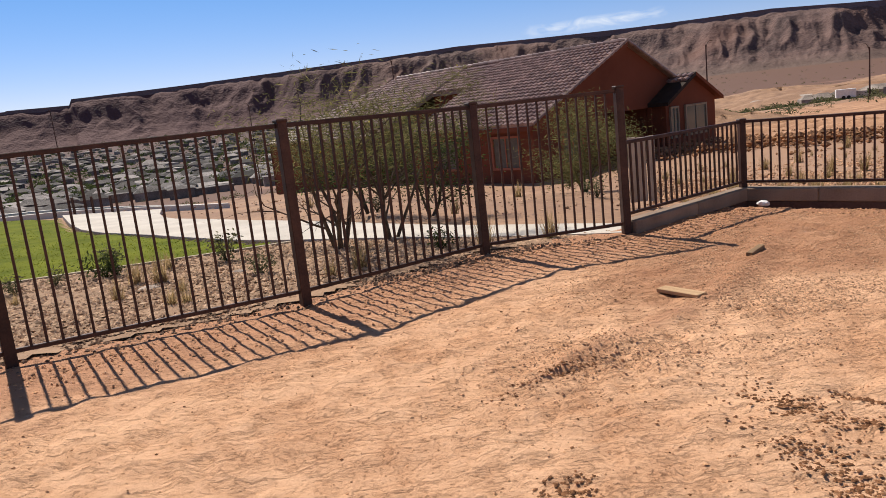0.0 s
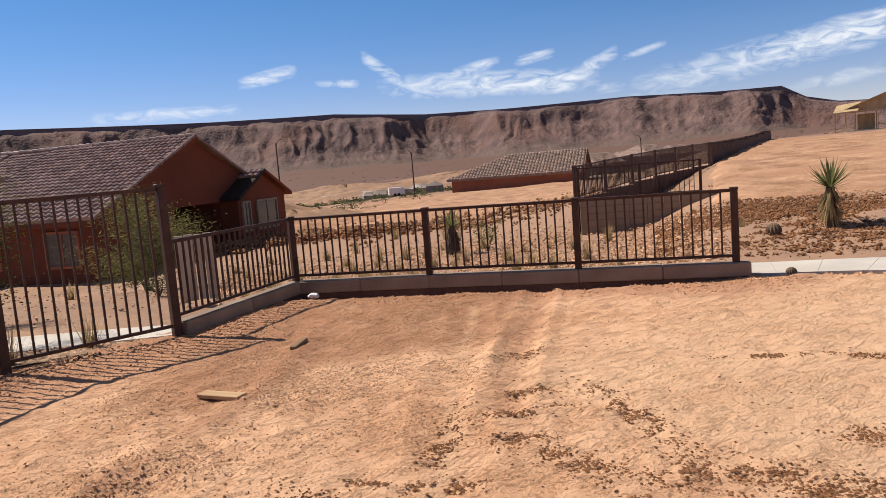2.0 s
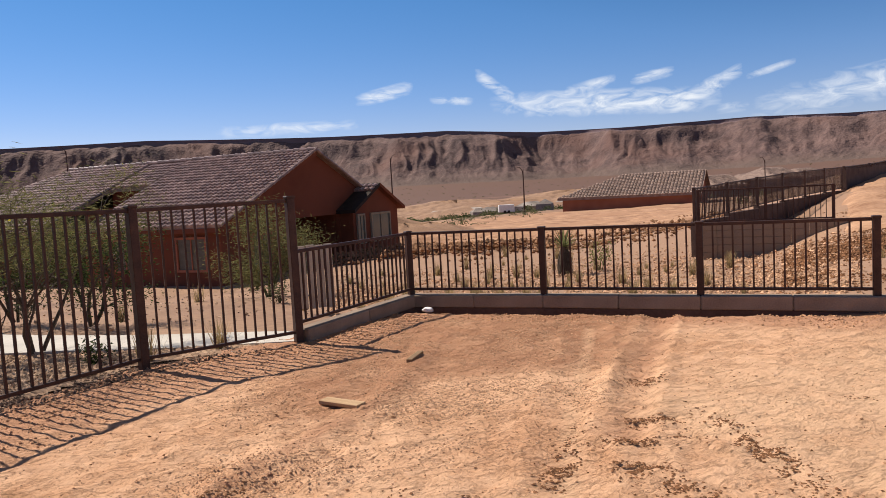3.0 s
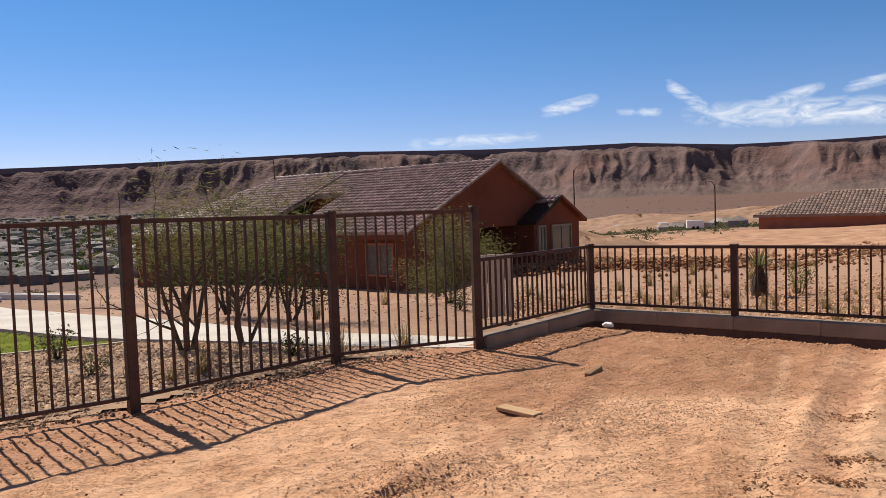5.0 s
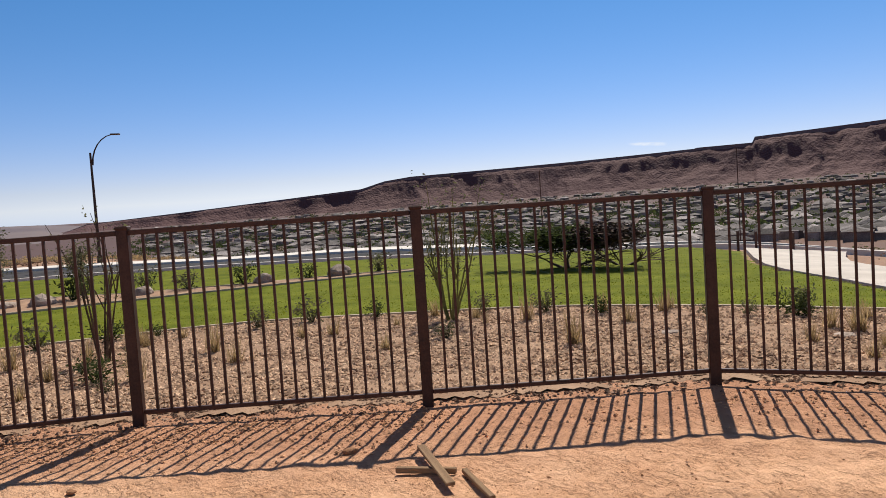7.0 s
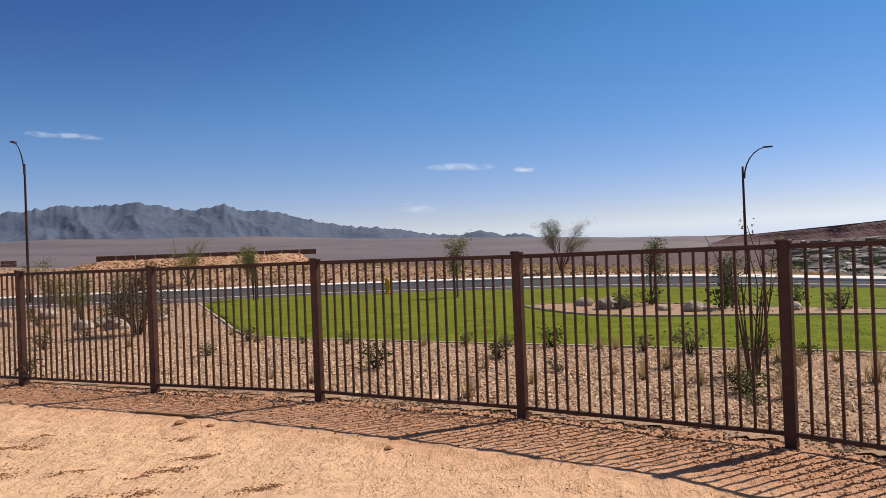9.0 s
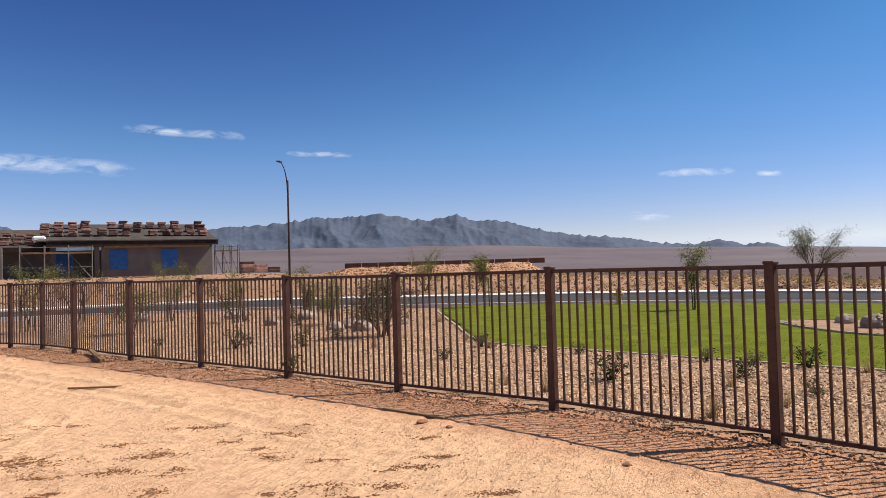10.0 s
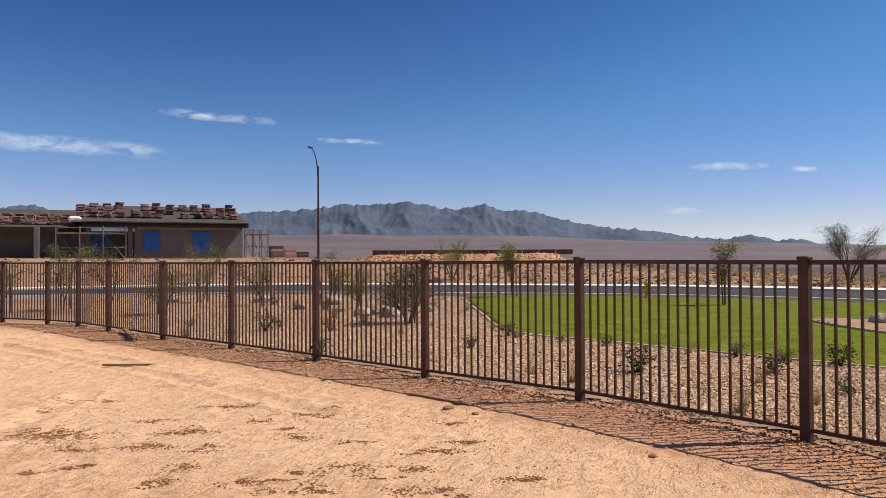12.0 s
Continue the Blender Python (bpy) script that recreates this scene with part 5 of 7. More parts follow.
tree((-0.9, 14.2), 3, 2.1, "dark bushy tree beyond the footpath", M_BARK, M_DARKLEAF, 4200, 0.04, 0.2, 0.6, 0.03, 2, 4, "desert_tree", 0, 0.8, clear=0.06)
tree((4.1, 17.6), 5, 2.5, "green palo verde shrub in front of the house wall", M_GREENBARK, M_OLIVE, 9500, 0.024, 0.24, 0.40, 0.03, 2, 3, "palo_verde", 0, 0.5, clear=0.10, long=4.5)
# along the curved fence
tree((-7.75, 7.0), 9, 2.3, "upright green shrub with fanned bare stems", M_GREENBARK, M_SAGE, 900, 0.035, 0.12, 0.28, 0.022, 1, 3, "desert_shrub", 0, 0.25)
tree((-9.5, 2.9), 7, 2.2, "thin ocotillo with upright grey wands", M_BARK, M_SAGE, 260, 0.03, 0.06, 0.16, 0.018, 1, 2, "ocotillo", 0, 0.2)
tree((-17.0, -8.3), 4, 1.9, "leafy staked young desert tree in the gravel", M_BARK, M_SAGE, 5200, 0.04, 0.17, 0.35, 0.03, 2, 4, "young_tree", 0, 0.6, True)
for at, h, n, lf in (((-30.6, -9.9), 2.8, 3600, M_LEAF), ((-27.4, -1.4), 2.4, 2200, M_LEAF), ((-20.4, 4.1), 1.9, 1500, M_SAGE), ((-19.0, 5.6), 1.6, 1200, M_SAGE)):
    tree(at, 1, h, "slender staked young park tree", M_BARK, lf, n, 0.045, 0.14, 0.05, 0.03, 2, 4, "young_tree", 0, 0.3, True, "young park trees")
tree(polar(84.7, 51), 5, 3.9, "airy grey-green desert tree beyond the road", M_BARK, M_SAGE, 9000, 0.045, 0.20, 0.34, 0.05, 2, 4, "desert_tree", 0, 0.36)
tree(polar(112.5, 50), 5, 3.2, "airy palo verde beyond the road", M_GREENBARK, M_LEAF, 4500, 0.045, 0.2, 0.5, 0.05, 2, 4, "palo_verde", 0, 0.5)
_a = tree((-10.8, 13.9), 5, 1.10, "dark green spreading tree on the lawn edge", M_BARK, M_DARKLEAF, 6000, 0.05, 0.15, 1.3, 0.03, 2, 4, "spreading_tree", 0, 0.8, clear=0.62)
_b = tree((-9.8, 14.6), 5, 1.05, "dark maroon-leaved spreading tree beside the footpath", M_BARK, M_PLUM, 6000, 0.05, 0.15, 1.3, 0.03, 2, 4, "spreading_tree", 0, 0.8, clear=0.62)
for _t in (_a, _b):
    _t.scale = (1.85, 1.6, 0.98)
for a, r, h in ((119.5, 24, 1.9), (121.5, 29, 2.2), (126.5, 27, 2.3), (131, 30, 2.6), (133.5, 24, 1.7), (137, 33, 2.6), (140, 29, 2.4), (143.5, 28, 2.2), (146, 34, 2.8)):
    tree(polar(a, r), 2, h, "young desert tree in the gravel by the road", M_BARK, random.choice((M_SAGE, M_LEAF)), 3600, 0.034, 0.15, 0.25, 0.03, 2, 3, "young_tree", 0, 0.5, True, "young roadside trees")


def shrub_mesh(kind):
    b = Build()
    if kind == "tuft":
        for _ in range(70):
            a, l = random.uniform(0, math.tau), random.uniform(0.10, 0.3)
            o = Vector((random.gauss(0, .03), random.gauss(0, .03), 0))
            t = o + Vector((math.cos(a) * l * 0.6, math.sin(a) * l * 0.6, random.uniform(0.18, 0.36)))
            s = Vector((-math.sin(a), math.cos(a), 0)) * 0.006
            b.add([o - s, o + s, t], [(0, 1, 2)])
        return b.mesh("tuft", M_DRY)
    tips = []
    for _ in range(9):
        a, l = random.uniform(0, math.tau), random.uniform(0.2, 0.9)
        limb(b, (0, 0, 0), (math.cos(a) * l, math.sin(a) * l, 1), 0.28, 0.008, 0, tips, 0, 0.5)
    leaf_cloud(b, tips, 260, 0.06, 0.035)
    return b.mesh("shrub", M_SAGE if kind == "sage" else M_DARKLEAF)


SHRUBS = [(shrub_mesh(k), lb, nm) for k, lb, nm in (("sage", "small grey-green desert shrub in gravel", "shrub"), ("dark", "small dark green shrub in gravel", "shrub"),
                                                    ("tuft", "dry straw-coloured grass tuft", "grass_tuft"), ("sage", "small grey-green desert shrub in gravel", "shrub"))]


def put_shrub(x, y, size, k):
    me, lb, nm = SHRUBS[k]
    o = tagged(new(nm, me), lb, "plant", "bedding plants")
    o.matrix_basis = pose(x, y, land1(x, y), random.uniform(-6, 6), random.uniform(-6, 6), random.uniform(0, 360)) @ Matrix.Diagonal((size, size, size * random.uniform(0.8, 1.2), 1))


# planted along the lawn edge and through the bed
for i, (x, y) in enumerate(LAWN_NEAR[4:84:3]):
    r = math.hypot(x, y)
    put_shrub(x * (1 - random.uniform(0.2, 0.9) / r), y * (1 - random.uniform(0.2, 0.9) / r), random.uniform(0.6, 1.3) * (1.0 if y > -1 else 0.6), (0, 2, 1, 3)[i % 4])
for x, y in random_in(BED, 46, lambda x, y: np.clip(1.4 - np.hypot(x, y) / 30, 0.2, 1)):
    if math.hypot(x, y) > 7.4:
        put_shrub(x, y, random.uniform(0.5, 1.3), random.choice((0, 1, 2, 3)))
for x, y in random_in(BED, 46, lambda x, y: np.clip(2.2 - np.hypot(x, y) / 8, 0, 1) * np.clip((y + 1.0) / 3, 0.04, 1)):
    if math.hypot(x, y) > 7.3:
        put_shrub(x, y, random.uniform(0.5, 1.2), 2)
for a, r, s, k in ((-16, 13, .9, 2), (-14, 15, 1.2, 0), (-24, 15, 1.2, 2), (-27, 14, 1, 2), (-33, 13.5, 1.1, 2), (-36, 15, .9, 2), (-40, 16, 1.3, 2), (-42, 14, 1, 2), (-38, 20, 1.3, 2),
                   (-30, 19, 1.2, 2), (-28, 24, 1.4, 2), (-3, 13, 1, 2), (3, 14, 1, 0), (8, 16, 1, 2), (-8, 18, 1.4, 2), (-45, 17, 1.1, 2), (-62, 17, 1, 2), (-57, 15, .8, 2),
                   (-35, 26, 1.5, 2), (-31, 30, 1.6, 2), (-19, 22, 1.2, 2), (-12, 24, 1.4, 0)):
    put_shrub(*polar(a, r), s, k)


def yucca(at, size, label, skirt=None):
    x, y = at
    t = empty("yucca", label, "yucca", at=(x, y, land1(x, y)))
    t.scale = (size,) * 3
    b = Build()
    for k in range(90):
        a, e = random.uniform(0, math.tau), random.uniform(-0.15, 1.35)
        l = random.uniform(0.38, 0.55)
        d = Vector((math.cos(a) * math.cos(e), math.sin(a) * math.cos(e), math.sin(e)))
        s = Vector((-math.sin(a), math.cos(a), 0)) * 0.014
        o = Vector((0, 0, 0.58))
        b.add([o - s * 0.6, o + s * 0.6, o + d * l * 0.55 + s, o + d * l, o + d * l * 0.55 - s], [(0, 1, 2, 3, 4)])
    part("leaf_crown", b, M_AGAVE, t, "spiky green leaf blades")
    b = Build()
    for k in range(300 if skirt else 110):
        a, z = random.uniform(0, math.tau), random.uniform(0.22, 0.6)
        o = Vector((math.cos(a) * 0.07, math.sin(a) * 0.07, z))
        d = Vector((math.cos(a) * 0.14, math.sin(a) * 0.14, -(0.42 if skirt else 0.30) * random.uniform(0.7, 1.1)))
        s = Vector((-math.sin(a), math.cos(a), 0)) * 0.016
        b.add([o - s, o + s, o + d], [(0, 1, 2)])
    part("dead_leaf_skirt", b, skirt or M_DRY, t, "hanging dry dead leaves")
    part("stem", Build().tube([(0, 0, -0.03), (0.01, 0, 0.3), (0, 0, 0.6)], [0.08, 0.075, 0.06], 8), M_BARK, t)


for a, r in zip(RNG.uniform(-50, -20, 46), RNG.uniform(12, 27, 46)):
    put_shrub(*polar(a, r), random.uniform(0.6, 1.4), 2)
yucca(polar(-62.6, 14.6), 1.15, "spiky yucca with a dry leaf skirt on the bank")
yucca((11.2, 15.6), 1.15, "yucca with a thick dark leaf skirt in rough soil", M_BARK)
tree((12.3, 15.6), 6, 0.95, "bright green low bush in rough soil", M_GREENBARK, M_LEAF, 500, 0.04, 0.1, 0.5, 0.012, 1, 3, "bush", 0, 0.4)


def barrel_cactus(at, r, label):
    x, y = at
    b, n, k = Build(), 28, 8
    vs, fs = [], []
    for i in range(k + 1):
        u = i / k
        rr, z = r * math.sin(0.35 + u * (math.pi - 0.4)) , r * (0.9 - 1.02 * math.cos(0.35 + u * (math.pi - 0.4)))
        vs += [(math.cos(j * math.tau / n) * rr * (1.08 if j % 2 else 0.93), math.sin(j * math.tau / n) * rr * (1.08 if j % 2 else 0.93), z) for j in range(n)]
    for i in range(k):
        fs += [(i * n + j, i * n + (j + 1) % n, (i + 1) * n + (j + 1) % n, (i + 1) * n + j) for j in range(n)]
    fs += [tuple(range(n))[::-1], tuple(range(k * n, k * n + n))]
    b.add(vs, fs)
    o = tagged(part("barrel_cactus", b, M_CACTUS), label, "cactus")
    o.location = (x, y, land1(x, y) - 0.02)


barrel_cactus(polar(-59.1, 13.97), 0.12, "round brown barrel cactus on the stony bank")
# cactus shape put in for a small tuft bush
barrel_cactus((8.62, 4.88), 0.06, "small round cactus shape for a tuft bush at the path edge")


def boulder(at, r, label="pale weathered boulder on the ground", z=None, mat=None, name="boulder", flat=0.7):
    bm = bmesh.new()
    bmesh.ops.create_icosphere(bm, subdivisions=3, radius=r)
    off = Vector((random.uniform(0, 50), random.uniform(0, 50), random.uniform(0, 50)))
    for v in bm.verts:
        p = v.co / r
        v.co *= 1 + 0.35 * noise.noise(p * 0.9 + off) + 0.14 * noise.noise(p * 2.6 + off)
        v.co.z *= flat
    me = bpy.data.meshes.new(name)
    bm.to_mesh(me)
    bm.free()
    me.materials.append(mat or M_BOULDER)
    o = tagged(new(name, me), label, "boulder" if name == "boulder" else "stone", "boulders" if name == "boulder" else "")
    o.matrix_basis = pose(*at, (land1(*at) if z is None else z) + r * flat * 0.45, 0, 0, random.uniform(0, 360))
    return o


# planted island on the lawn with boulders
ISLAND = smooth_line([(-21.4, 0.8), (-19.2, 1.6), (-17.6, 2.8), (-17.0, 4.8), (-16.4, 7.0), (-15.6, 9.6), (-14.6, 12.2), (-14.9, 12.6), (-16.1, 10.6), (-17.1, 8.6), (-18.7, 6.3), (-21.2, 4.2), (-22.1, 1.8), (-21.4, 0.8)], 5)
tagged(new("lawn_island", fill_region("lawn_island", ISLAND, 0.045, M_BED, 0.15, 0.05, 8)), "bare planted island in the lawn", "planting bed", kind="structure")
tagged(part("island_edging", ribbon(ISLAND[:-1], -0.02, 0.02, -0.05, 0.055, True), M_EDGE), "pale concrete strip round the planted island", "edging", kind="structure")
for x, y, r in ((-19.6, 2.8, .32), (-19.9, 3.3, .22), (-18.2, 4.6, .26), (-18.6, 4.0, .18), (-17.6, 6.6, .24), (-16.6, 9.2, .26), (-16.0, 11.0, .3), (-21.0, 2.4, .25)):
    boulder((x, y), r)
for x, y, k in ((-19.3, 3.1, 0), (-18.4, 5.3, 1), (-17.4, 7.6, 0), (-16.2, 10.2, 1), (-15.6, 12.0, 0), (-20.8, 4.2, 1), (-20.2, 6.2, 0), (-16.9, 8.8, 1), (-18.9, 7.2, 3)):
    put_shrub(x, y, random.uniform(1.2, 1.9), k)
for a, r, s in ((121.5, 27.5, .35), (116.8, 24.5, .3), (118.2, 22.5, .28), (117.4, 21.2, .3), (119.4, 21.8, .25), (114.5, 23, .22), (126.8, 29.5, .3), (124, 25, .25), (133, 31, .3)):
    boulder(polar(a, r), s)
for x, y, r in ((4.31, 8.95, .075),):
    boulder((x, y), r, "white lump of broken plaster by the wall", 0.0, M_LITTER, "plaster_lump", 0.5)
for x, y, r in ((-2.95, 8.0, .12), (-4.6, 7.4, .12), (-2.1, 8.4, .1)):
    boulder((x, y), r, "flat pale stone in the gravel", None, None, "flat_stone", 0.25)
for x, y, r in ((-7.75, -3.35, .06), (-7.6, -3.0, .035), (-6.6, -1.1, .035), (-4.35, 2.7, .05), (-5.2, 1.2, .03)):
    boulder((x, y), r, "brown stone at the foot of the fence", 0.0, M_CLOD, "stone", 0.5)


# ---- boards and litter in the yard ----
def board(x0, y0, x1, y1, z0, z1, w, h, label, mat=None):
    p0, p1 = Vector((x0, y0, z0)), Vector((x1, y1, z1))
    d = p1 - p0
    o = tagged(part("board", Build().cbox((0, 0, 0), (d.length, w, h), 0.004), mat or M_WOOD), label, "board", "loose boards")
    o.matrix_basis = Matrix.Translation((p0 + p1) / 2) @ d.to_track_quat("X", "Z").to_matrix().to_4x4()


board(-3.79, 2.63, -3.47, 2.83, 0.025, 0.03, 0.035, 0.035, "dark timber offcut lying on the soil")
board(-3.88, 2.92, -3.30, 2.62, 0.075, 0.05, 0.055, 0.022, "weathered timber board lying across another")
board(-3.43, 2.86, -3.02, 2.66, 0.03, 0.025, 0.035, 0.03, "narrow timber offcut in the soil")
board(1.83, 5.52, 2.03, 5.20, 0.03, 0.03, 0.11, 0.03, "short pale timber board in the soil", M_PLANK)
board(2.88, 6.27, 3.10, 6.50, 0.03, 0.04, 0.06, 0.05, "dark timber offcut in the soil")
board(-8.0, -3.2, -8.35, -4.1, 0.02, 0.02, 0.05, 0.02, "flat board beside the fence")
board(-8.8, -9.5, -9.12, -8.78, 0.02, 0.02, 0.03, 0.03, "thin stick lying on sandy soil")
for k in range(5):
    board(-11.6 - k * 0.25, -11.7 - k * 0.3, -11.9 - k * 0.25, -12.2 - k * 0.3, 0.05, 0.12, 0.08, 0.05, "loose timber offcut by the fence")

# weathered panel standing behind the low fence
p = empty("timber_panel", "weathered grey plank panel leaning behind the low fence", "panel", at=(3.52, 11.45, -0.16), rz=-14)
for k in range(4):
    part("plank", Build().cbox((-0.21 + k * 0.14, 0, 0.5), (0.128, 0.04, 1.0 + 0.02 * (k % 2)), 0.004), M_PANEL, p)


# ---- street furniture ----
def street_lamp(at, height, arm, turn, label, z=None, r=0.075):
    x, y = at
    t = empty("street_lamp", label, "street lamp", "street lamps", at=(x, y, (land1(x, y) if z is None else z)), rz=turn)
    part("base", Build().tube([(0, 0, -0.2), (0, 0, 0.5)], [r * 1.7, r * 1.6], 10), M_BRONZE, t)
    part("pole", Build().tube([(0, 0, 0), (0, 0, height * 0.5), (0, 0, height)], [r, r * 0.8, r * 0.6], 10), M_BRONZE, t)
    bend = [(arm * (0.06 + 0.94 * (1 - math.cos(k / 6 * math.pi * 0.47))), 0, height - 0.55 + (arm * 0.8 + 0.5) * math.sin(k / 6 * math.pi * 0.47)) for k in range(7)]
    part("arm", Build().tube(bend, [r * 0.5 - r * 0.04 * k for k in range(7)], 8), M_BRONZE, t)
    e = bend[-1]
    part("lamp_head", Build().cbox((e[0] + 0.12, 0, e[2]), (0.42, 0.20, 0.06), 0.02), M_BRONZE, t, "flat dark lamp head")


street_lamp(polar(122.65, 41.5), 6.75, 1.15, 12, "tall dark street lamp with a curved arm", 0.0)
street_lamp(polar(71.7, 36.5), 5.05, 1.05, 65, "dark street lamp with a curved arm by the road", -0.02)
for a, r, s, turn in ((38.8, 118, 3.9, -30), (24.6, 122, 5.0, 200), (11.5, 125, 3.4, 150), (-22.2, 88, 4.6, 10), (-32.3, 92, 2.0, 170), (0.6, 105, 7.2, 180), (-49.5, 120, 1.5, 170)):
    x, y = polar(a, r)
    top = 1.6 + r * s / 100
    street_lamp((x, y), top - land1(x, y), 0.55, turn, "distant dark street lamp in the valley", None, 0.10)

h = empty("fire_hydrant", "yellow fire hydrant at the lawn edge", "fire hydrant", at=(-31.4, -4.45, 0.0))
part("barrel", Build().tube([(0, 0, 0), (0, 0, 0.06), (0, 0, 0.07), (0, 0, 0.5), (0, 0, 0.52), (0, 0, 0.56)], [.15, .15, .1, .1, .13, .13], 12), M_YELLOW, h)
part("bonnet", Build().tube([(0, 0, .56), (0, 0, .64), (0, 0, .69), (0, 0, .70), (0, 0, .76)], [.12, .1, .05, .03, .03], 12), M_YELLOW, h)
for s in (-1, 1):
    part("nozzle", Build().tube([(0, s * .08, .42), (0, s * .19, .42)], [.05, .055], 8), M_YELLOW, h)
for k in range(4):
    x, y = polar(25.5 - k * 1.2, 23.0)
    tagged(part("bollard", Build().tube([(x, y, land1(x, y) - .1), (x, y, land1(x, y) + .5)], [.04, .04], 8), M_BRONZE), "dark steel bollard at the path end", "bollard", "bollards")


# ---- houses ----
def tile_roof(parent, origin, along, up, cols, rows, mat, keep=None, name="roof_tiles", w=0.30, c=0.36):
    """Barrel tiles in courses from an eave corner; along and up are unit vectors in the thing's frame. keep(i, j): whether a tile lies there."""
    o, a, u = Vector(origin), Vector(along).normalized(), Vector(up).normalized()
    nrm = a.cross(u).normalized()
    if nrm.z < 0:
        nrm = -nrm
    b = Build()
    prof = [(0, 0.0), (0.2, 0.07), (0.5, 0.105), (0.8, 0.07), (1.0, 0.0)]
    for j in range(rows):
        for i in range(cols):
            if keep and not keep((i + 0.5) * w, (j + 0.5) * c):
                continue
            s = o + a * (i * w) + u * (j * c)
            vs = [s + a * (x * w * 0.98) + nrm * (z + 0.065) for x, z in prof] + [s + a * (x * w * 0.98) + u * (c + 0.05) + nrm * (z * 0.9 + 0.01) for x, z in prof]
            vs += [s + nrm * 0.0, s + a * w * 0.98]
            fs = [(k, k + 1, 6 + k, 5 + k) for k in range(4)] + [(10, 0, 1, 2, 3, 4, 11)]
            b.add(vs, fs)
    me = grid_free(name, b, mat)
    ob = part(name, me, mat, parent)
    ob["kind"] = "stuff"
    return ob


def grid_free(name, b, mat):
    me = bpy.data.meshes.new(name)
    me.from_pydata(b.v, [], b.f)
    me.materials.append(mat)
    return me


def window(parent, c, size, face, label="cream-framed window", trim=None, glass=None):
    """A framed window; face: angle of the outward normal in the thing's frame."""
    w, h = size
    hold = new("window")
    hold.parent = parent
    hold.matrix_basis = Matrix.Translation(c) @ Matrix.Rotation(face - math.pi / 2, 4, "Z")
    hold["label"] = label
    b = Build()
    b.box((0, 0.03, h / 2 + 0.05), (w + 0.2, 0.1, 0.1)).box((0, 0.03, -h / 2 - 0.05), (w + 0.2, 0.12, 0.1))
    b.box((-w / 2 - 0.05, 0.03, 0), (0.1, 0.1, h)).box((w / 2 + 0.05, 0.03, 0), (0.1, 0.1, h)).box((0, 0.03, 0), (0.05, 0.06, h))
    part("window_frame", b, trim or M_TRIM, hold)
    part("pane", Build().box((-w / 4, 0.015, 0), (w / 2 - 0.05, 0.012, h)), glass or M_GLASS, hold)
    part("pane", Build().box((w / 4, 0.015, 0), (w / 2 - 0.05, 0.012, h)), glass or M_GLASS, hold)


def gable_wall(y0, y1, x0, x1, zb, ze, zp, px):
    """A wall with a gable along x, between y0 and y1."""
    r = [(x0, zb), (x1, zb), (x1, ze), (px, zp), (x0, ze)]
    n = len(r)
    return Build().add([(x, y0, z) for x, z in r] + [(x, y1, z) for x, z in r],
                       [tuple(range(n)), tuple(range(n, 2 * n))] + [(i, (i + 1) % n, n + (i + 1) % n, n + i) for i in range(n)])


# the orange house: local x along its gable, y along its ridge, z as in the world
ho = empty("orange_house", "orange stucco house with a brown tile roof, in shade", "house", at=(5.3, 31.6, 0), rz=40.0)
ZB, ZE, ZP = -2.6, 0.74, 3.88
PITCH = (ZP - ZE) / 7.0
SL = math.hypot(1, PITCH)
up_n, up_f = (1 / SL, 0, PITCH / SL), (-1 / SL, 0, PITCH / SL)
# gable wall with the patio opening cut through
g = Build()
g.add([(0, 0, ZB), (5.2, 0, ZB), (5.2, 0, ZE - 0.1), (9.25, 0, ZE - 0.1), (9.25, 0, ZB), (14, 0, ZB), (14, 0, ZE), (7, 0, ZP), (0, 0, ZE)] +
      [(0, .25, ZB), (5.2, .25, ZB), (5.2, .25, ZE - 0.1), (9.25, .25, ZE - 0.1), (9.25, .25, ZB), (14, .25, ZB), (14, .25, ZE), (7, .25, ZP), (0, .25, ZE)],
      [(0, 1, 2, 8), (2, 3, 6, 7, 8), (3, 4, 5, 6), (9, 10, 11, 17), (11, 12, 15, 16, 17), (12, 13, 14, 15)] + [(i, (i + 1) % 9, 9 + (i + 1) % 9, 9 + i) for i in range(9)])
part("gable_wall", g, M_STUCCO, ho)
part("side_wall", Build().box((0.125, 4.1, (ZB + ZE) / 2), (0.25, 7.7, ZE - ZB)), M_STUCCO, ho)
part("recess_wall", Build().box((2.4, 7.83, (ZB + 1.6) / 2), (4.4, 0.25, 1.6 - ZB)).box((4.5, 9.3, (ZB + 2.5) / 2), (0.25, 3.0, 2.5 - ZB)), M_STUCCO, ho)
part("back_wall", Build().box((13.87, 11.2, (ZB + ZE) / 2), (0.25, 21.4, ZE - ZB)).box((7, 22, (ZB + ZE) / 2), (14, 0.25, ZE - ZB)), M_STUCCO, ho)
part("rear_side_wall", Build().box((0.125, 16.4, (ZB + ZE) / 2), (0.25, 11.4, ZE - ZB)), M_STUCCO, ho)
part("patio_wall", Build().box((7.2, 3.6, (ZB + ZE) / 2), (4.4, 0.2, ZE - ZB)).box((5.1, 1.9, (ZB + ZE) / 2), (0.2, 3.2, ZE - ZB)).box((9.35, 1.9, (ZB + ZE) / 2), (0.2, 3.2, ZE - ZB)), M_STUCCO, ho)
part("patio_ceiling", Build().box((7.2, 1.9, ZE - 0.05), (4.4, 3.3, 0.08)), M_STUCCO, ho)
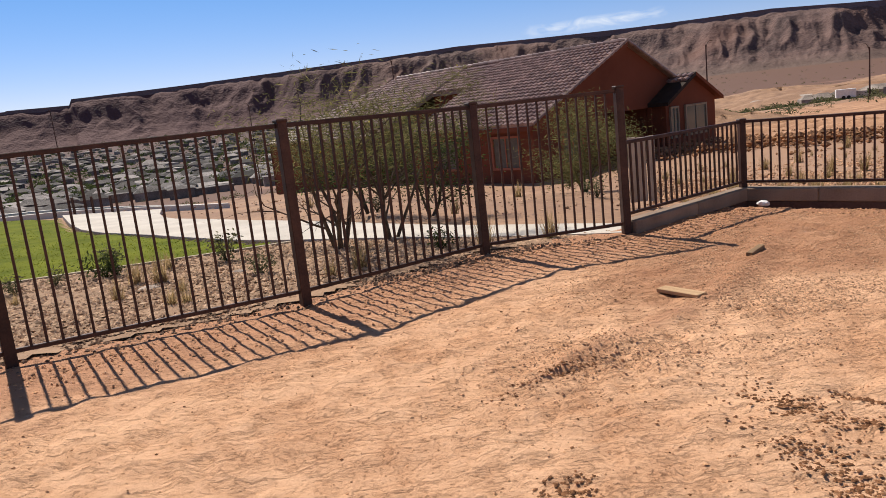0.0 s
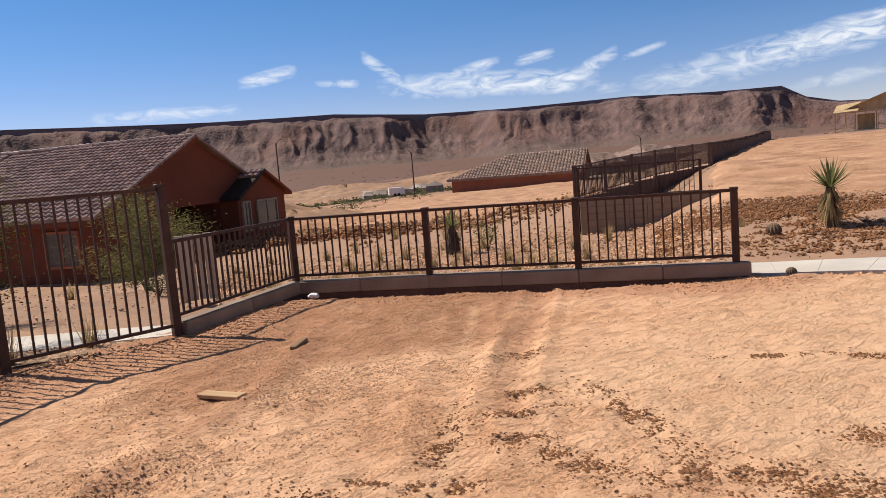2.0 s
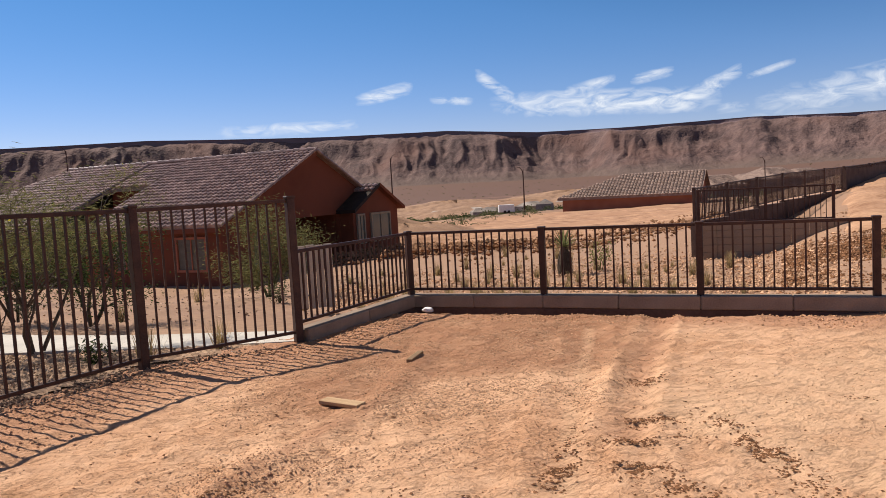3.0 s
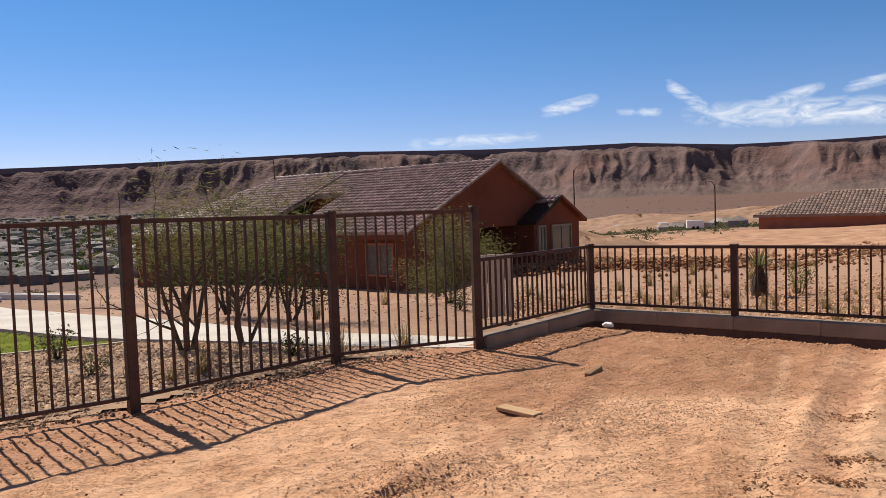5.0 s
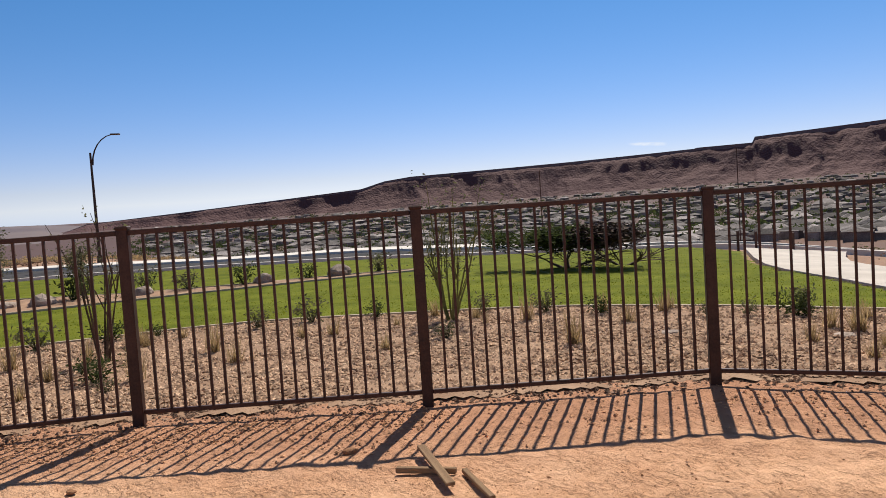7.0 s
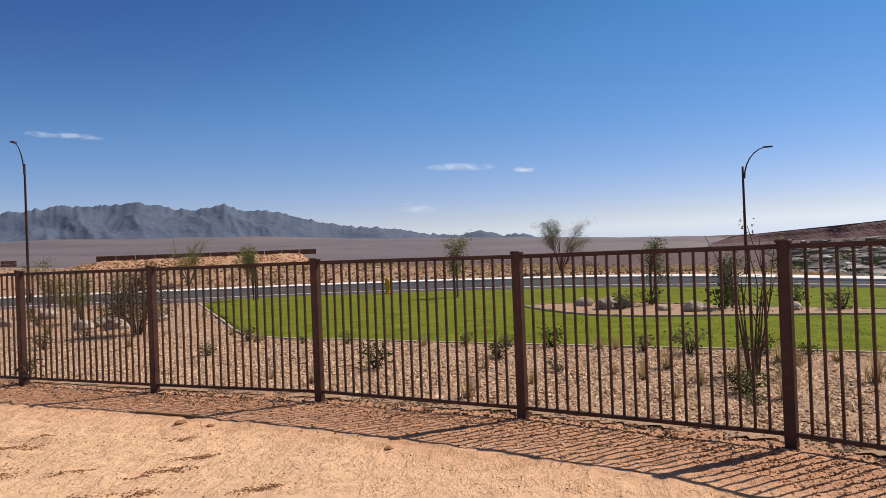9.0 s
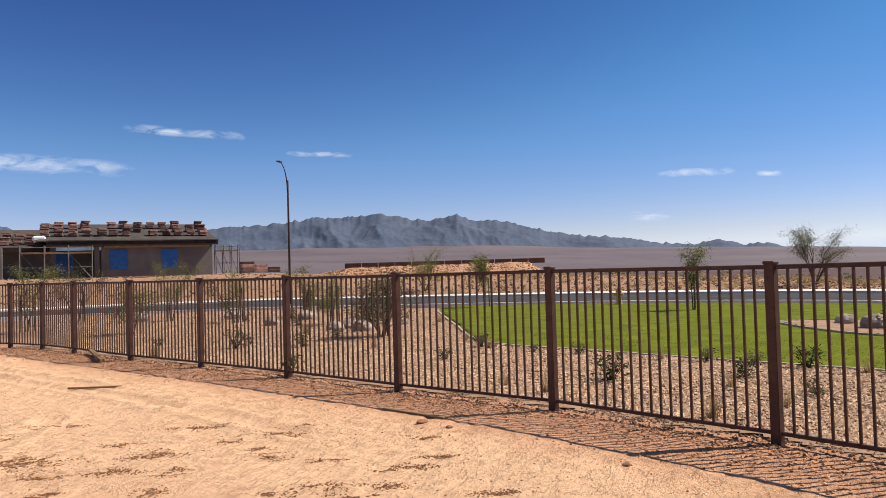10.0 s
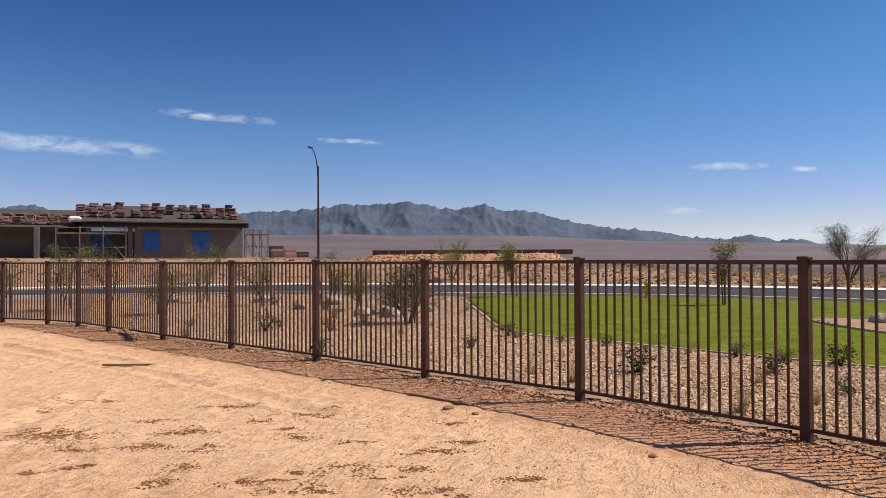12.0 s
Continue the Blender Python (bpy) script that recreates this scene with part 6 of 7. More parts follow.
# roof decks under the tiles, cut back at the recess
OV = 0.35
for nm, x0, y0, y1, xs in (("near", -OV, -0.3, 7.9, 7.0), ("notch", 4.1, 7.9, 10.6, 7.0), ("rear", -OV, 10.6, 17.0, 7.0)):
    z0 = ZE + x0 * PITCH
    d = Build().add([(x0, y0, z0), (xs, y0, ZP), (xs, y1, ZP), (x0, y1, z0), (x0, y0, z0 - .16), (xs, y0, ZP - .16), (xs, y1, ZP - .16), (x0, y1, z0 - .16)],
                    [(0, 1, 2, 3), (7, 6, 5, 4), (0, 4, 5, 1), (1, 5, 6, 2), (2, 6, 7, 3), (3, 7, 4, 0)])
    part("roof", d, M_TILE2, ho)
    cols, rows = int((y1 - y0) / 0.30), int((7.0 - x0) * SL / 0.36)
    tile_roof(ho, (x0, y0, z0), (0, 1, 0), up_n, cols, rows, M_TILE)
d = Build().add([(14 + OV, -.3, ZE - OV * PITCH), (7, -.3, ZP), (7, 17, ZP), (14 + OV, 22.3, ZE - OV * PITCH), (-OV, 22.3, ZE - OV * PITCH), (-OV, 17, ZE - OV * PITCH)],
                [(0, 1, 2, 3), (2, 4, 3), (2, 5, 4)])
part("rear_roof", d, M_TILE2, ho)
# hip end towards the tree
tile_roof(ho, (-OV, 17, ZE - OV * PITCH), (0, 1, 0), up_n, 17, 22, M_TILE, lambda a, u: u / SL < (7 + OV) * (1 - a / 5.3))
# ridge and rake caps
b = Build()
for k in range(42):
    b.tube([(7, -0.3 + k * 0.41, ZP + 0.06), (7, 0.15 + k * 0.41, ZP + 0.09)], [0.10, 0.13], 8)
part("ridge_tiles", b, M_TILE, ho)
b = Build()
for k in range(20):
    x = -OV + k * 0.37
    z = ZE + x * PITCH + 0.06
    b.tube([(x, -0.32, z), (x + 0.40, -0.32, z + 0.40 * PITCH + .02)], [0.075, 0.06], 8)
    b.tube([(14 - x, -0.32, z), (14 - x - 0.40, -0.32, z + 0.40 * PITCH + .02)], [0.075, 0.06], 8)
part("rake_tiles", b, M_TILE, ho)
part("fascia", Build().box((-OV + 0.0, 3.8, ZE - OV * PITCH - 0.12), (0.06, 8.2, 0.2)), M_STUCCO, ho)
part("rake_board", Build().add([(-OV, -.34, ZE - OV * PITCH - .2), (7, -.34, ZP - .2), (7, -.34, ZP), (-OV, -.34, ZE - OV * PITCH), (-OV, -.28, ZE - OV * PITCH - .2), (7, -.28, ZP - .2), (7, -.28, ZP), (-OV, -.28, ZE - OV * PITCH)],
     [(0, 1, 2, 3), (7, 6, 5, 4), (0, 4, 5, 1), (3, 2, 6, 7), (0, 3, 7, 4)]), M_STUCCO, ho)
# front wing with its own small gable
WX0, WX1, WPX, WE, WP = 9.3, 14.3, 11.8, 1.0, 2.2
part("wing_wall", gable_wall(-0.8, -0.55, WX0, WX1, ZB, WE - .05, WP - .1, WPX), M_STUCCO, ho)
for x in (WX0 + .12, WX1 - .12):
    part("wing_side", Build().box((x, -.28, (ZB + WE) / 2 - .05), (.25, .55, WE - ZB - .1)), M_STUCCO, ho)
wp = (WP - WE) / (WPX - WX0)
d = Build().add([(WX0 - .35, -1.15, WE - .35 * wp), (WPX, -1.15, WP), (WPX, 2.0, WP), (WX0 - .35, 2.0, WE - .35 * wp),
                 (WX0 - .35, -1.15, WE - .35 * wp - .18), (WPX, -1.15, WP - .18), (WPX, 2.0, WP - .18), (WX0 - .35, 2.0, WE - .35 * wp - .18)],
                [(0, 1, 2, 3), (7, 6, 5, 4), (0, 4, 5, 1), (3, 7, 4, 0)])
# shade under the wing's eave is put into this deck's colour
part("wing_roof", d, M_DARK, ho, "wing roof slope in a near-black colour for eave shade")
wl = math.hypot(1, wp)
tile_roof(ho, (WX0 - .35, -1.15, WE - .35 * wp), (0, 1, 0), (1 / wl, 0, wp / wl), 9, 8, M_TILE, lambda a, u: u > 2.1)
d = Build().add([(WX1 + .35, -1.15, WE - .35 * wp), (WPX, -1.15, WP), (WPX, 2.0, WP), (WX1 + .35, 2.0, WE - .35 * wp),
                 (WX1 + .35, -1.15, WE - .35 * wp - .18), (WPX, -1.15, WP - .18), (WPX, 2, WP - .18), (WX1 + .35, 2, WE - .35 * wp - .18)],
                [(0, 1, 2, 3), (7, 6, 5, 4), (0, 4, 5, 1), (3, 7, 4, 0)])
part("wing_roof", d, M_STUCCO, ho)
window(ho, (12.15, -0.83, -0.22), (2.0, 1.4), -math.pi / 2)
window(ho, (10.0, -0.83, -0.22), (0.6, 1.4), -math.pi / 2)
# shade on these three windows is put into darker frames and panes
window(ho, (0.0, 1.6, -0.55), (1.5, 1.3), math.pi, "window with drawn blinds, its frame coloured dark for shade", M_STUCCO2, M_BLIND)
window(ho, (0.0, 5.4, -0.55), (1.2, 1.3), math.pi, "window with drawn blinds, its frame coloured dark for shade", M_STUCCO2, M_BLIND)
window(ho, (2.6, -0.03, -0.6), (1.3, 1.3), -math.pi / 2, "window with drawn blinds, its frame coloured dark for shade", M_STUCCO2, M_BLIND)


def far_house(at, rz, w, d, zb, ze, zp, wall, roof, label, hip=1.5):
    """A long single-storey house: x along the ridge, from 0 to w; d deep. One end hipped, one gabled."""
    h = empty("far_house", label, "house", "far houses", at=(*at, 0), rz=rz)
    part("wall", Build().box((w / 2, 0.12, (zb + ze) / 2), (w, .24, ze - zb)).box((w / 2, d - .12, (zb + ze) / 2), (w, .24, ze - zb)).box((.12, d / 2, (zb + ze) / 2), (.24, d - .5, ze - zb)), wall, h)
    e = Build().add([(w, 0, zb), (w, d, zb), (w, d, ze), (w, d / 2, zp), (w, 0, ze), (w - .24, 0, zb), (w - .24, d, zb), (w - .24, d, ze), (w - .24, d / 2, zp), (w - .24, 0, ze)],
                    [(0, 1, 2, 3, 4), (9, 8, 7, 6, 5)] + [(i, (i + 1) % 5, 5 + (i + 1) % 5, 5 + i) for i in range(5)])
    part("gable", e, wall, h)
    hx = w * hip
    o = .5
    deck = Build().add([(-o, -o, ze - .1), (w + o, -o, ze - .1), (w + o, d / 2, zp), (hx, d / 2, zp), (w + o, d + o, ze - .1), (-o, d + o, ze - .1),
                        (-o, -o, ze - .3), (w + o, -o, ze - .3), (w + o, d + o, ze - .3), (-o, d + o, ze - .3)],
                       [(0, 1, 2, 3), (3, 2, 4, 5), (0, 3, 5), (0, 6, 7, 1), (5, 9, 6, 0), (6, 9, 8, 7)])
    part("roof", deck, roof, h)
    sl = math.hypot(d / 2 + o, zp - ze + .1)
    tile_roof(h, (-o, -o, ze - .1), (1, 0, 0), (0, (d / 2 + o) / sl, (zp - ze + .1) / sl), int((w + 2 * o) / .4), int(sl / .45), roof, lambda a, u: u / sl * (hx + o) < a + .3, "roof_tiles", .4, .45)
    return h


P0, P1 = polar(-35.2, 93), polar(-45.0, 90)
far_house(P0, math.degrees(math.atan2(P1[1] - P0[1], P1[0] - P0[0])), math.dist(P0, P1), 11, -2.6, -0.25, 2.35, M_STUCCO2, M_TILE2, "long red-brown house with a tan tile roof", 0.45)
for a, r, w, zt in ((-46.3, 128, 11, 1.6), (-48.6, 150, 10, 1.5), (-50.3, 135, 9, 2.4), (-52.2, 160, 10, 2.0)):
    x, y = polar(a, r)
    far_house((x, y), 35 + a * 0.4, w, 8, land1(x, y) - 1, zt - 1.8, zt, M_GREY, M_TILE2, "distant tan house with a brown roof", 0.3)

# house under construction beyond the road, its roof loaded with tiles
K1, K2 = Vector((*polar(128.2, 62), 0)), Vector((*polar(150, 63.5), 0))
dv = K2 - K1
hc = empty("unfinished_house", "grey rendered unfinished house with tiles stacked on its roof", "house", at=tuple(K1), rz=math.degrees(math.atan2(dv.y, dv.x)))
# local x runs along the front away from K1; the back is to -y or +y, whichever is away from the road
back = -1.0 if (Matrix.Rotation(math.atan2(dv.y, dv.x), 3, "Z") @ Vector((0, 1, 0))).dot(K1) < 0 else 1.0
zb, ze, zp = 1.2, 4.35, 6.15
part("front_wall", Build().box((4.0, back * .15, (zb + ze) / 2), (8.0, .3, ze - zb)).box((5.7, back * .15, ze - .1), (11.4, .3, .2)), M_GREY, hc)
part("side_wall", Build().box((.15, back * 5, (zb + ze) / 2), (.3, 9.6, ze - zb)), M_GREY, hc)
part("porch_wall", Build().box((16, back * 2.2, (zb + ze) / 2 - .2), (16, .3, ze - zb - .4)), M_GREY, hc)
for x in (8.3, 11.2, 14.6):
    part("column", Build().cbox((x, back * .2, (zb + ze) / 2 - .1), (.35, .35, ze - zb - .2), .02), M_GREY, hc)
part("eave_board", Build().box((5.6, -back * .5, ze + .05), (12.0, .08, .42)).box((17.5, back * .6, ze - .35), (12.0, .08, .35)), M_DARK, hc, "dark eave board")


def hip_roof(x0, x1, y0, y1, z0, z1):
    m = abs(y1 - y0) / 2
    s = 1 if y1 > y0 else -1
    return Build().add([(x0, y0, z0), (x1, y0, z0), (x1, y1, z0), (x0, y1, z0), (x0 + m * .10, y0 + s * m, z1), (x1 - m * .10, y0 + s * m, z1)],
                       [(0, 1, 5, 4), (1, 2, 5), (2, 3, 4, 5), (3, 0, 4), (3, 2, 1, 0)])


part("roof", hip_roof(-.35, 12.2, -back * .6, back * 10.4, ze + .2, zp), M_FELT, hc, "dark underlay roof deck")
part("roof", hip_roof(11.5, 24, back * .6, back * 10.4, ze - .2, zp - .4), M_FELT, hc, "dark underlay roof deck")
part("render_band", Build().box((4.0, -back * .02, ze - .22), (7.6, .06, .14)), M_TRIM, hc, "pale strip below the eave")
for x in (2.6, 6.2):
    part("wrapped_window", Build().box((x + .6, -back * .02, 3.15), (1.2, .08, 1.5)), M_BLUE, hc, "blue-wrapped window opening")
part("wrapped_window", Build().box((-.02, back * 2.5, 3.0), (.08, 1.2, 1.6)), M_BLUE, hc, "blue-wrapped window opening")
part("wrapped_window", Build().box((10.6, back * 2.0, 3.0), (1.3, .08, 1.6)), M_BLUE, hc, "blue-wrapped window opening")
rot = hc.matrix_basis
slope = (zp - ze - .2) / 5.5


def tile_stack(x, y, z):
    t = empty("tile_stack", "stack of red-brown roof tiles on the roof deck", "tile stack", "tile stacks")
    t.matrix_basis = rot @ Matrix.Translation((x, y, z)) @ Matrix.Rotation(random.uniform(-.3, .3), 4, "Z")
    for k in range(random.randint(4, 6)):
        o = part("roof_tile", STACK_TILE, None, t)
        o.matrix_basis = Matrix.Translation((random.uniform(-.05, .05), random.uniform(-.04, .04), .05 + k * .1)) @ Matrix.Rotation(random.uniform(-.12, .12), 4, "Z")


STACK_TILE = Build().cbox((0, 0, 0), (.60, .42, .085), .015).mesh("roof_tile", M_STACK)
for i in range(13):
    for j in range(3):
        d_ = 1.5 + j * 1.25
        if random.random() < .09:
            continue
        tile_stack(.55 + i * .93 + random.uniform(-.10, .10) + .10 * j, back * d_ - back * .6, ze + .22 + d_ * slope)
for i in range(13):
    for j in range(2):
        d_ = .8 + j * 1.4
        tile_stack(12.8 + i * .8, back * (d_ + .6), ze - .2 + d_ * slope)


def scaffold(x0, x1, y, z0, z1, label):
    s = empty("scaffold", label, "scaffold", "scaffolds")
    s.matrix_basis = rot.copy()
    xs = [x0 + (x1 - x0) * k / 3 for k in range(4)]
    for x in xs:
        for yy in (y, y + .9):
            part("standard", Build().tube([(x, yy, z0), (x, yy, z1)], [.035, .035], 6), M_STEEL, s)
    for z in (z0 + .9, z0 + 1.9, z1 - .1):
        part("ledger", Build().tube([(x0, y, z), (x1, y, z)], [.03, .03], 6), M_STEEL, s)
    for a, b_ in zip(xs, xs[1:]):
        part("brace", Build().tube([(a, y, z0), (b_, y, z0 + 1.9)], [.022, .022], 6), M_STEEL, s)
    part("deck_board", Build().box(((x0 + x1) / 2, y + .45, z0 + 1.95), (x1 - x0, .8, .05)), M_WOOD, s)


scaffold(8.6, 13.2, -back * 1.2 - .45, 1.75, 4.2, "galvanised scaffold in front of the porch")
scaffold(-2.6, -.7, back * 4.0, 1.9, 4.3, "galvanised scaffold at the house corner")
for k in range(3):
    t = empty("block_pallet", "stack of brown blocks beside the unfinished house", "pallet", "building materials")
    t.matrix_basis = rot @ Matrix.Translation((-3.2 - k * 1.3, back * (3 + k), 1.9))
    for r in range(4 - k):
        part("block", Build().cbox((0, 0, .12 + r * .24), (1.1, .9, .22), .02), M_STACK, t)
# dark panel added in place of the shade inside the porch opening
part("porch_shade_panel", Build().box((11, back * 4.5, 2.4), (5, .3, 2.2)), M_DARK, hc)

part("underlay_roll", Build().cbox((12.1, back * .2, ze + .42), (.9, .35, .42), .12), M_LITTER, hc, "crumpled white underlay at the roof edge")

# framed house on the upper lot
fr = empty("framed_house", "timber-framed house under construction with a sheathed gable", "house", at=(*polar(-63.0, 95), 1.75), rz=-62)
FW, FH, FG = 8.4, 2.2, 1.75
for k in range(12):
    part("stud", Build().box((k * FW / 11, 0, FH / 2 - .2), (.06, .10, FH + .4)), M_LUMBER, fr)
for z in (.02, FH):
    part("plate", Build().box((FW / 2, 0, z), (FW, .12, .08)), M_LUMBER, fr)
part("floor_slab", Build().box((FW / 2, 3, -.35), (FW + .4, 7, .6)), M_CONCRETE, fr)
part("sheathing", Build().add([(-.6, -.1, FH), (FW + .6, -.1, FH), (FW / 2, -.1, FH + FG), (-.6, .0, FH), (FW + .6, .0, FH), (FW / 2, .0, FH + FG)],
     [(0, 1, 2), (5, 4, 3), (0, 3, 4, 1), (1, 4, 5, 2), (2, 5, 3, 0)]), M_SHEATH, fr, "tan sheathed gable")
for s_ in (0, 1):
    xa, xb = (-.9, FW / 2) if s_ == 0 else (FW + .9, FW / 2)
    part("roof_deck", Build().add([(xa, -.5, FH - .1), (xb, -.5, FH + FG + .1), (xb, 6.5, FH + FG + .1), (xa, 6.5, FH - .1), (xa, -.5, FH - .2), (xb, -.5, FH + FG), (xb, 6.5, FH + FG), (xa, 6.5, FH - .2)],
         [(0, 1, 2, 3), (7, 6, 5, 4), (0, 4, 5, 1), (3, 7, 4, 0), (2, 6, 7, 3)]), M_SHEATH, fr)
for k in range(9):
    part("stud", Build().box((k * FW / 8, 5.8, FH / 2), (.08, .10, FH)), M_LUMBER, fr)
part("header_beam", Build().box((FW / 2, -.12, FH - .12), (FW + .6, .14, .24)), M_LUMBER, fr)
for x in (1.6, 2.4, 6.4, 8.2, 9.9):
    part("wall_panel", Build().box((x, 2.6, FH * .42), (.9, .08, FH * .8)), M_SHEATH, fr)
part("cross_roof", Build().add([(FW / 2 + .4, 1.0, FH + .9), (FW + 9, 1.0, FH + .9), (FW + 9, 6.5, FH + FG + .15), (FW / 2 - .2, 6.5, FH + FG + .15),
     (FW / 2 + .4, 1.0, FH + .75), (FW + 9, 1.0, FH + .75), (FW + 9, 6.5, FH + FG), (FW / 2 - .2, 6.5, FH + FG)],
     [(0, 1, 2, 3), (7, 6, 5, 4), (0, 4, 5, 1), (1, 5, 6, 2), (2, 6, 7, 3), (3, 7, 4, 0)]), M_SHEATH, fr)
for x in (FW + 3, FW + 6, FW + 9):
    part("post", Build().box((x, 1.1, FH / 2 + .3), (.14, .14, FH + .9)), M_LUMBER, fr)
part("porch_roof", Build().add([(-1.3, -1.2, FH - .15), (1.1, -1.2, FH - .05), (1.5, 2, FH + 1.0), (-.9, 2, FH + .75), (-1.3, -1.2, FH - .27), (1.1, -1.2, FH - .17), (1.5, 2, FH + .88), (-.9, 2, FH + .63)],
     [(0, 1, 2, 3), (7, 6, 5, 4), (0, 4, 5, 1), (1, 5, 6, 2), (2, 6, 7, 3), (3, 7, 4, 0)]), M_SHEATH, fr)
part("post", Build().box((-1.1, -1.05, FH / 2 - .2), (.14, .14, FH + .1)), M_LUMBER, fr)

# the pale fence line and spoil heap beyond the road
az = np.linspace(100, 121, 90)
u = np.linspace(0, 1, 14)
A, U = np.meshgrid(az, u, indexing="ij")
Rm = 66 + 26 * U
hgt = np.interp(A, [100, 102, 104.5, 112, 118, 121], [-.8, .0, 2.3, 2.25, 2.15, 1.5])
low = land(-np.sin(np.radians(A)) * Rm, np.cos(np.radians(A)) * Rm)
Zm = low - .1 + (hgt - low + .1) * np.interp(U, [0, .55, 1], [0, 1, 1]) + (fbm(A * 3, U * 6, 3, 15) - .5) * .35 * np.sin(U * 3)
tagged(new("spoil_heap", grid_mesh("spoil_heap", np.stack([-np.sin(np.radians(A)) * Rm, np.cos(np.radians(A)) * Rm, Zm], -1).reshape(-1, 3), lattice(len(az), len(u)), M_PAD)),
       "flat-topped orange spoil bank beyond the road", "spoil heap", kind="structure")
q = np.array([polar(a, r) for a, r in zip(RNG.uniform(101.5, 120.5, 1500), RNG.uniform(67, 80, 1500))])
hz_ = np.interp(np.degrees(np.arctan2(-q[:, 0], q[:, 1])), [100, 102, 104.5, 112, 118, 121], [-.8, .0, 2.3, 2.25, 2.15, 1.5])
lo_ = land(q[:, 0], q[:, 1])
zq = lo_ - .1 + (hz_ - lo_ + .1) * np.interp((np.hypot(q[:, 0], q[:, 1]) - 66) / 26, [0, .55, 1], [0, 1, 1])
scatter("heap_rubble", np.concatenate([q, zq[:, None]], 1), RNG.uniform(.03, .11, len(q)), M_CLOD, "brown rubble on the spoil bank", "rubble")
w = empty("far_wall", "long brown boundary wall on the spoil bank", "wall", kind="structure")
for k in range(12):
    a0, a1 = 103.2 + k * 1.28, 103.2 + (k + 1) * 1.28
    p0, p1 = polar(a0, 90), polar(a1, 90)
    part("panel", Build().cbox(((p0[0] + p1[0]) / 2, (p0[1] + p1[1]) / 2, 2.5), (math.dist(p0, p1) - .06, .2, .6), .02, math.atan2(p1[1] - p0[1], p1[0] - p0[0])), M_DARKWALL, w)

# graded lot above the bank
az = np.linspace(-84, -53.5, 90)
r_ = np.geomspace(19, 64, 60)
A, Rm = np.meshgrid(az, r_, indexing="ij")
X, Y = -np.sin(np.radians(A)) * Rm, np.cos(np.radians(A)) * Rm
Zp = land(X, Y) + .05 + (fbm(X * .5, Y * .5, 3, 19) - .5) * .10 + (fbm(A * .25, Rm * .9, 3, 29) - .5) * .16 - np.clip(1 - (Rm - 19) / 1.2, 0, 1) * .35 - np.clip((A + 55) / 1.5, 0, 1) * .4
tagged(new("graded_lot", grid_mesh("graded_lot", np.stack([X, Y, Zp], -1).reshape(-1, 3), lattice(len(az), len(r_)), M_PAD)),
       "bare graded orange building lot above the bank", "ground", kind="structure")

# white trailer on the far lot
tr = empty("box_trailer", "small white box trailer on the far lot", "trailer", at=(*polar(-30.9, 92), -1.7), rz=-25)
tr.scale = (.60, .60, .60)
part("body", Build().cbox((0, 0, 1.0), (3.2, 1.9, 1.5), .05), M_WHITE, tr)
for x in (-.4, .4):
    for s_ in (-.95, .95):
        part("wheel", Build().tube([(x, s_ - .09, .3), (x, s_ + .09, .3)], [.3, .3], 14), M_TYRE, tr)
# ---- the town in the valley and the scrub ----
tb, rb = Build(), Build()
rnd = random.Random(5)
for k in range(1500):
    a, r = rnd.uniform(6, 68), 260 * (1420 / 260) ** rnd.random() ** 0.8
    x, y = polar(a, r)
    z = land1(x, y) - .3
    w_, d_, h_ = rnd.uniform(6, 14), rnd.uniform(5, 9), rnd.uniform(2.4, 3.8)
    e, top_ = rnd.uniform(.2, .6), rnd.choice((.25, 1.2, 1.8))
    m = Matrix.Translation((x, y, z)) @ Matrix.Rotation(rnd.choice((.3, .3 + math.pi / 2)) + rnd.uniform(-.1, .1), 4, "Z")
    tb.add([m @ Vector((i * w_ / 2, j * d_ / 2, q_)) for q_ in (0, h_) for i, j in ((-1, -1), (1, -1), (1, 1), (-1, 1))], [(0, 1, 5, 4), (1, 2, 6, 5), (2, 3, 7, 6), (3, 0, 4, 7)])
    rb.add([m @ Vector(p) for p in ((-w_ / 2 - e, -d_ / 2 - e, h_), (w_ / 2 + e, -d_ / 2 - e, h_), (w_ / 2 + e, d_ / 2 + e, h_), (-w_ / 2 - e, d_ / 2 + e, h_), (-w_ / 4, 0, h_ + top_), (w_ / 4, 0, h_ + top_))],
           [(0, 1, 5, 4), (1, 2, 5), (2, 3, 4, 5), (3, 0, 4), (3, 2, 1, 0)])
off = len(tb.v)
nw = len(tb.f)
tb.add(rb.v, rb.f)
me = grid_free("town", tb, M_TOWNWALL)
me.materials.append(M_TOWNROOF)
me.polygons.foreach_set("material_index", [0] * nw + [1] * (len(tb.f) - nw))
tagged(new("town_houses", me), "town of low grey and tan roofs in the valley", "houses", kind="stuff")
n = 6500
a_, r_ = RNG.uniform(4, 70, n), 300 * (1450 / 300) ** RNG.uniform(0, 1, n)
q = np.stack([-np.sin(np.radians(a_)) * r_, np.cos(np.radians(a_)) * r_], 1)
scatter("town_trees", on_land(q), RNG.uniform(1.2, 3.4, n), M_DARKLEAF, "dark green trees among the town houses", "trees", CLUMP, flat=.9)
n = 5200
a_, r_ = RNG.uniform(-75, 150, n), 62 * (1300 / 62) ** RNG.uniform(0, 1, n)
keep_ = ~((a_ > -66) & (a_ < -50) & (r_ < 240)) & ~((a_ > -46) & (a_ < -34) & (r_ < 105)) & ~((a_ > 100) & (r_ < 100))
q = np.stack([-np.sin(np.radians(a_)) * r_, np.cos(np.radians(a_)) * r_], 1)[keep_]
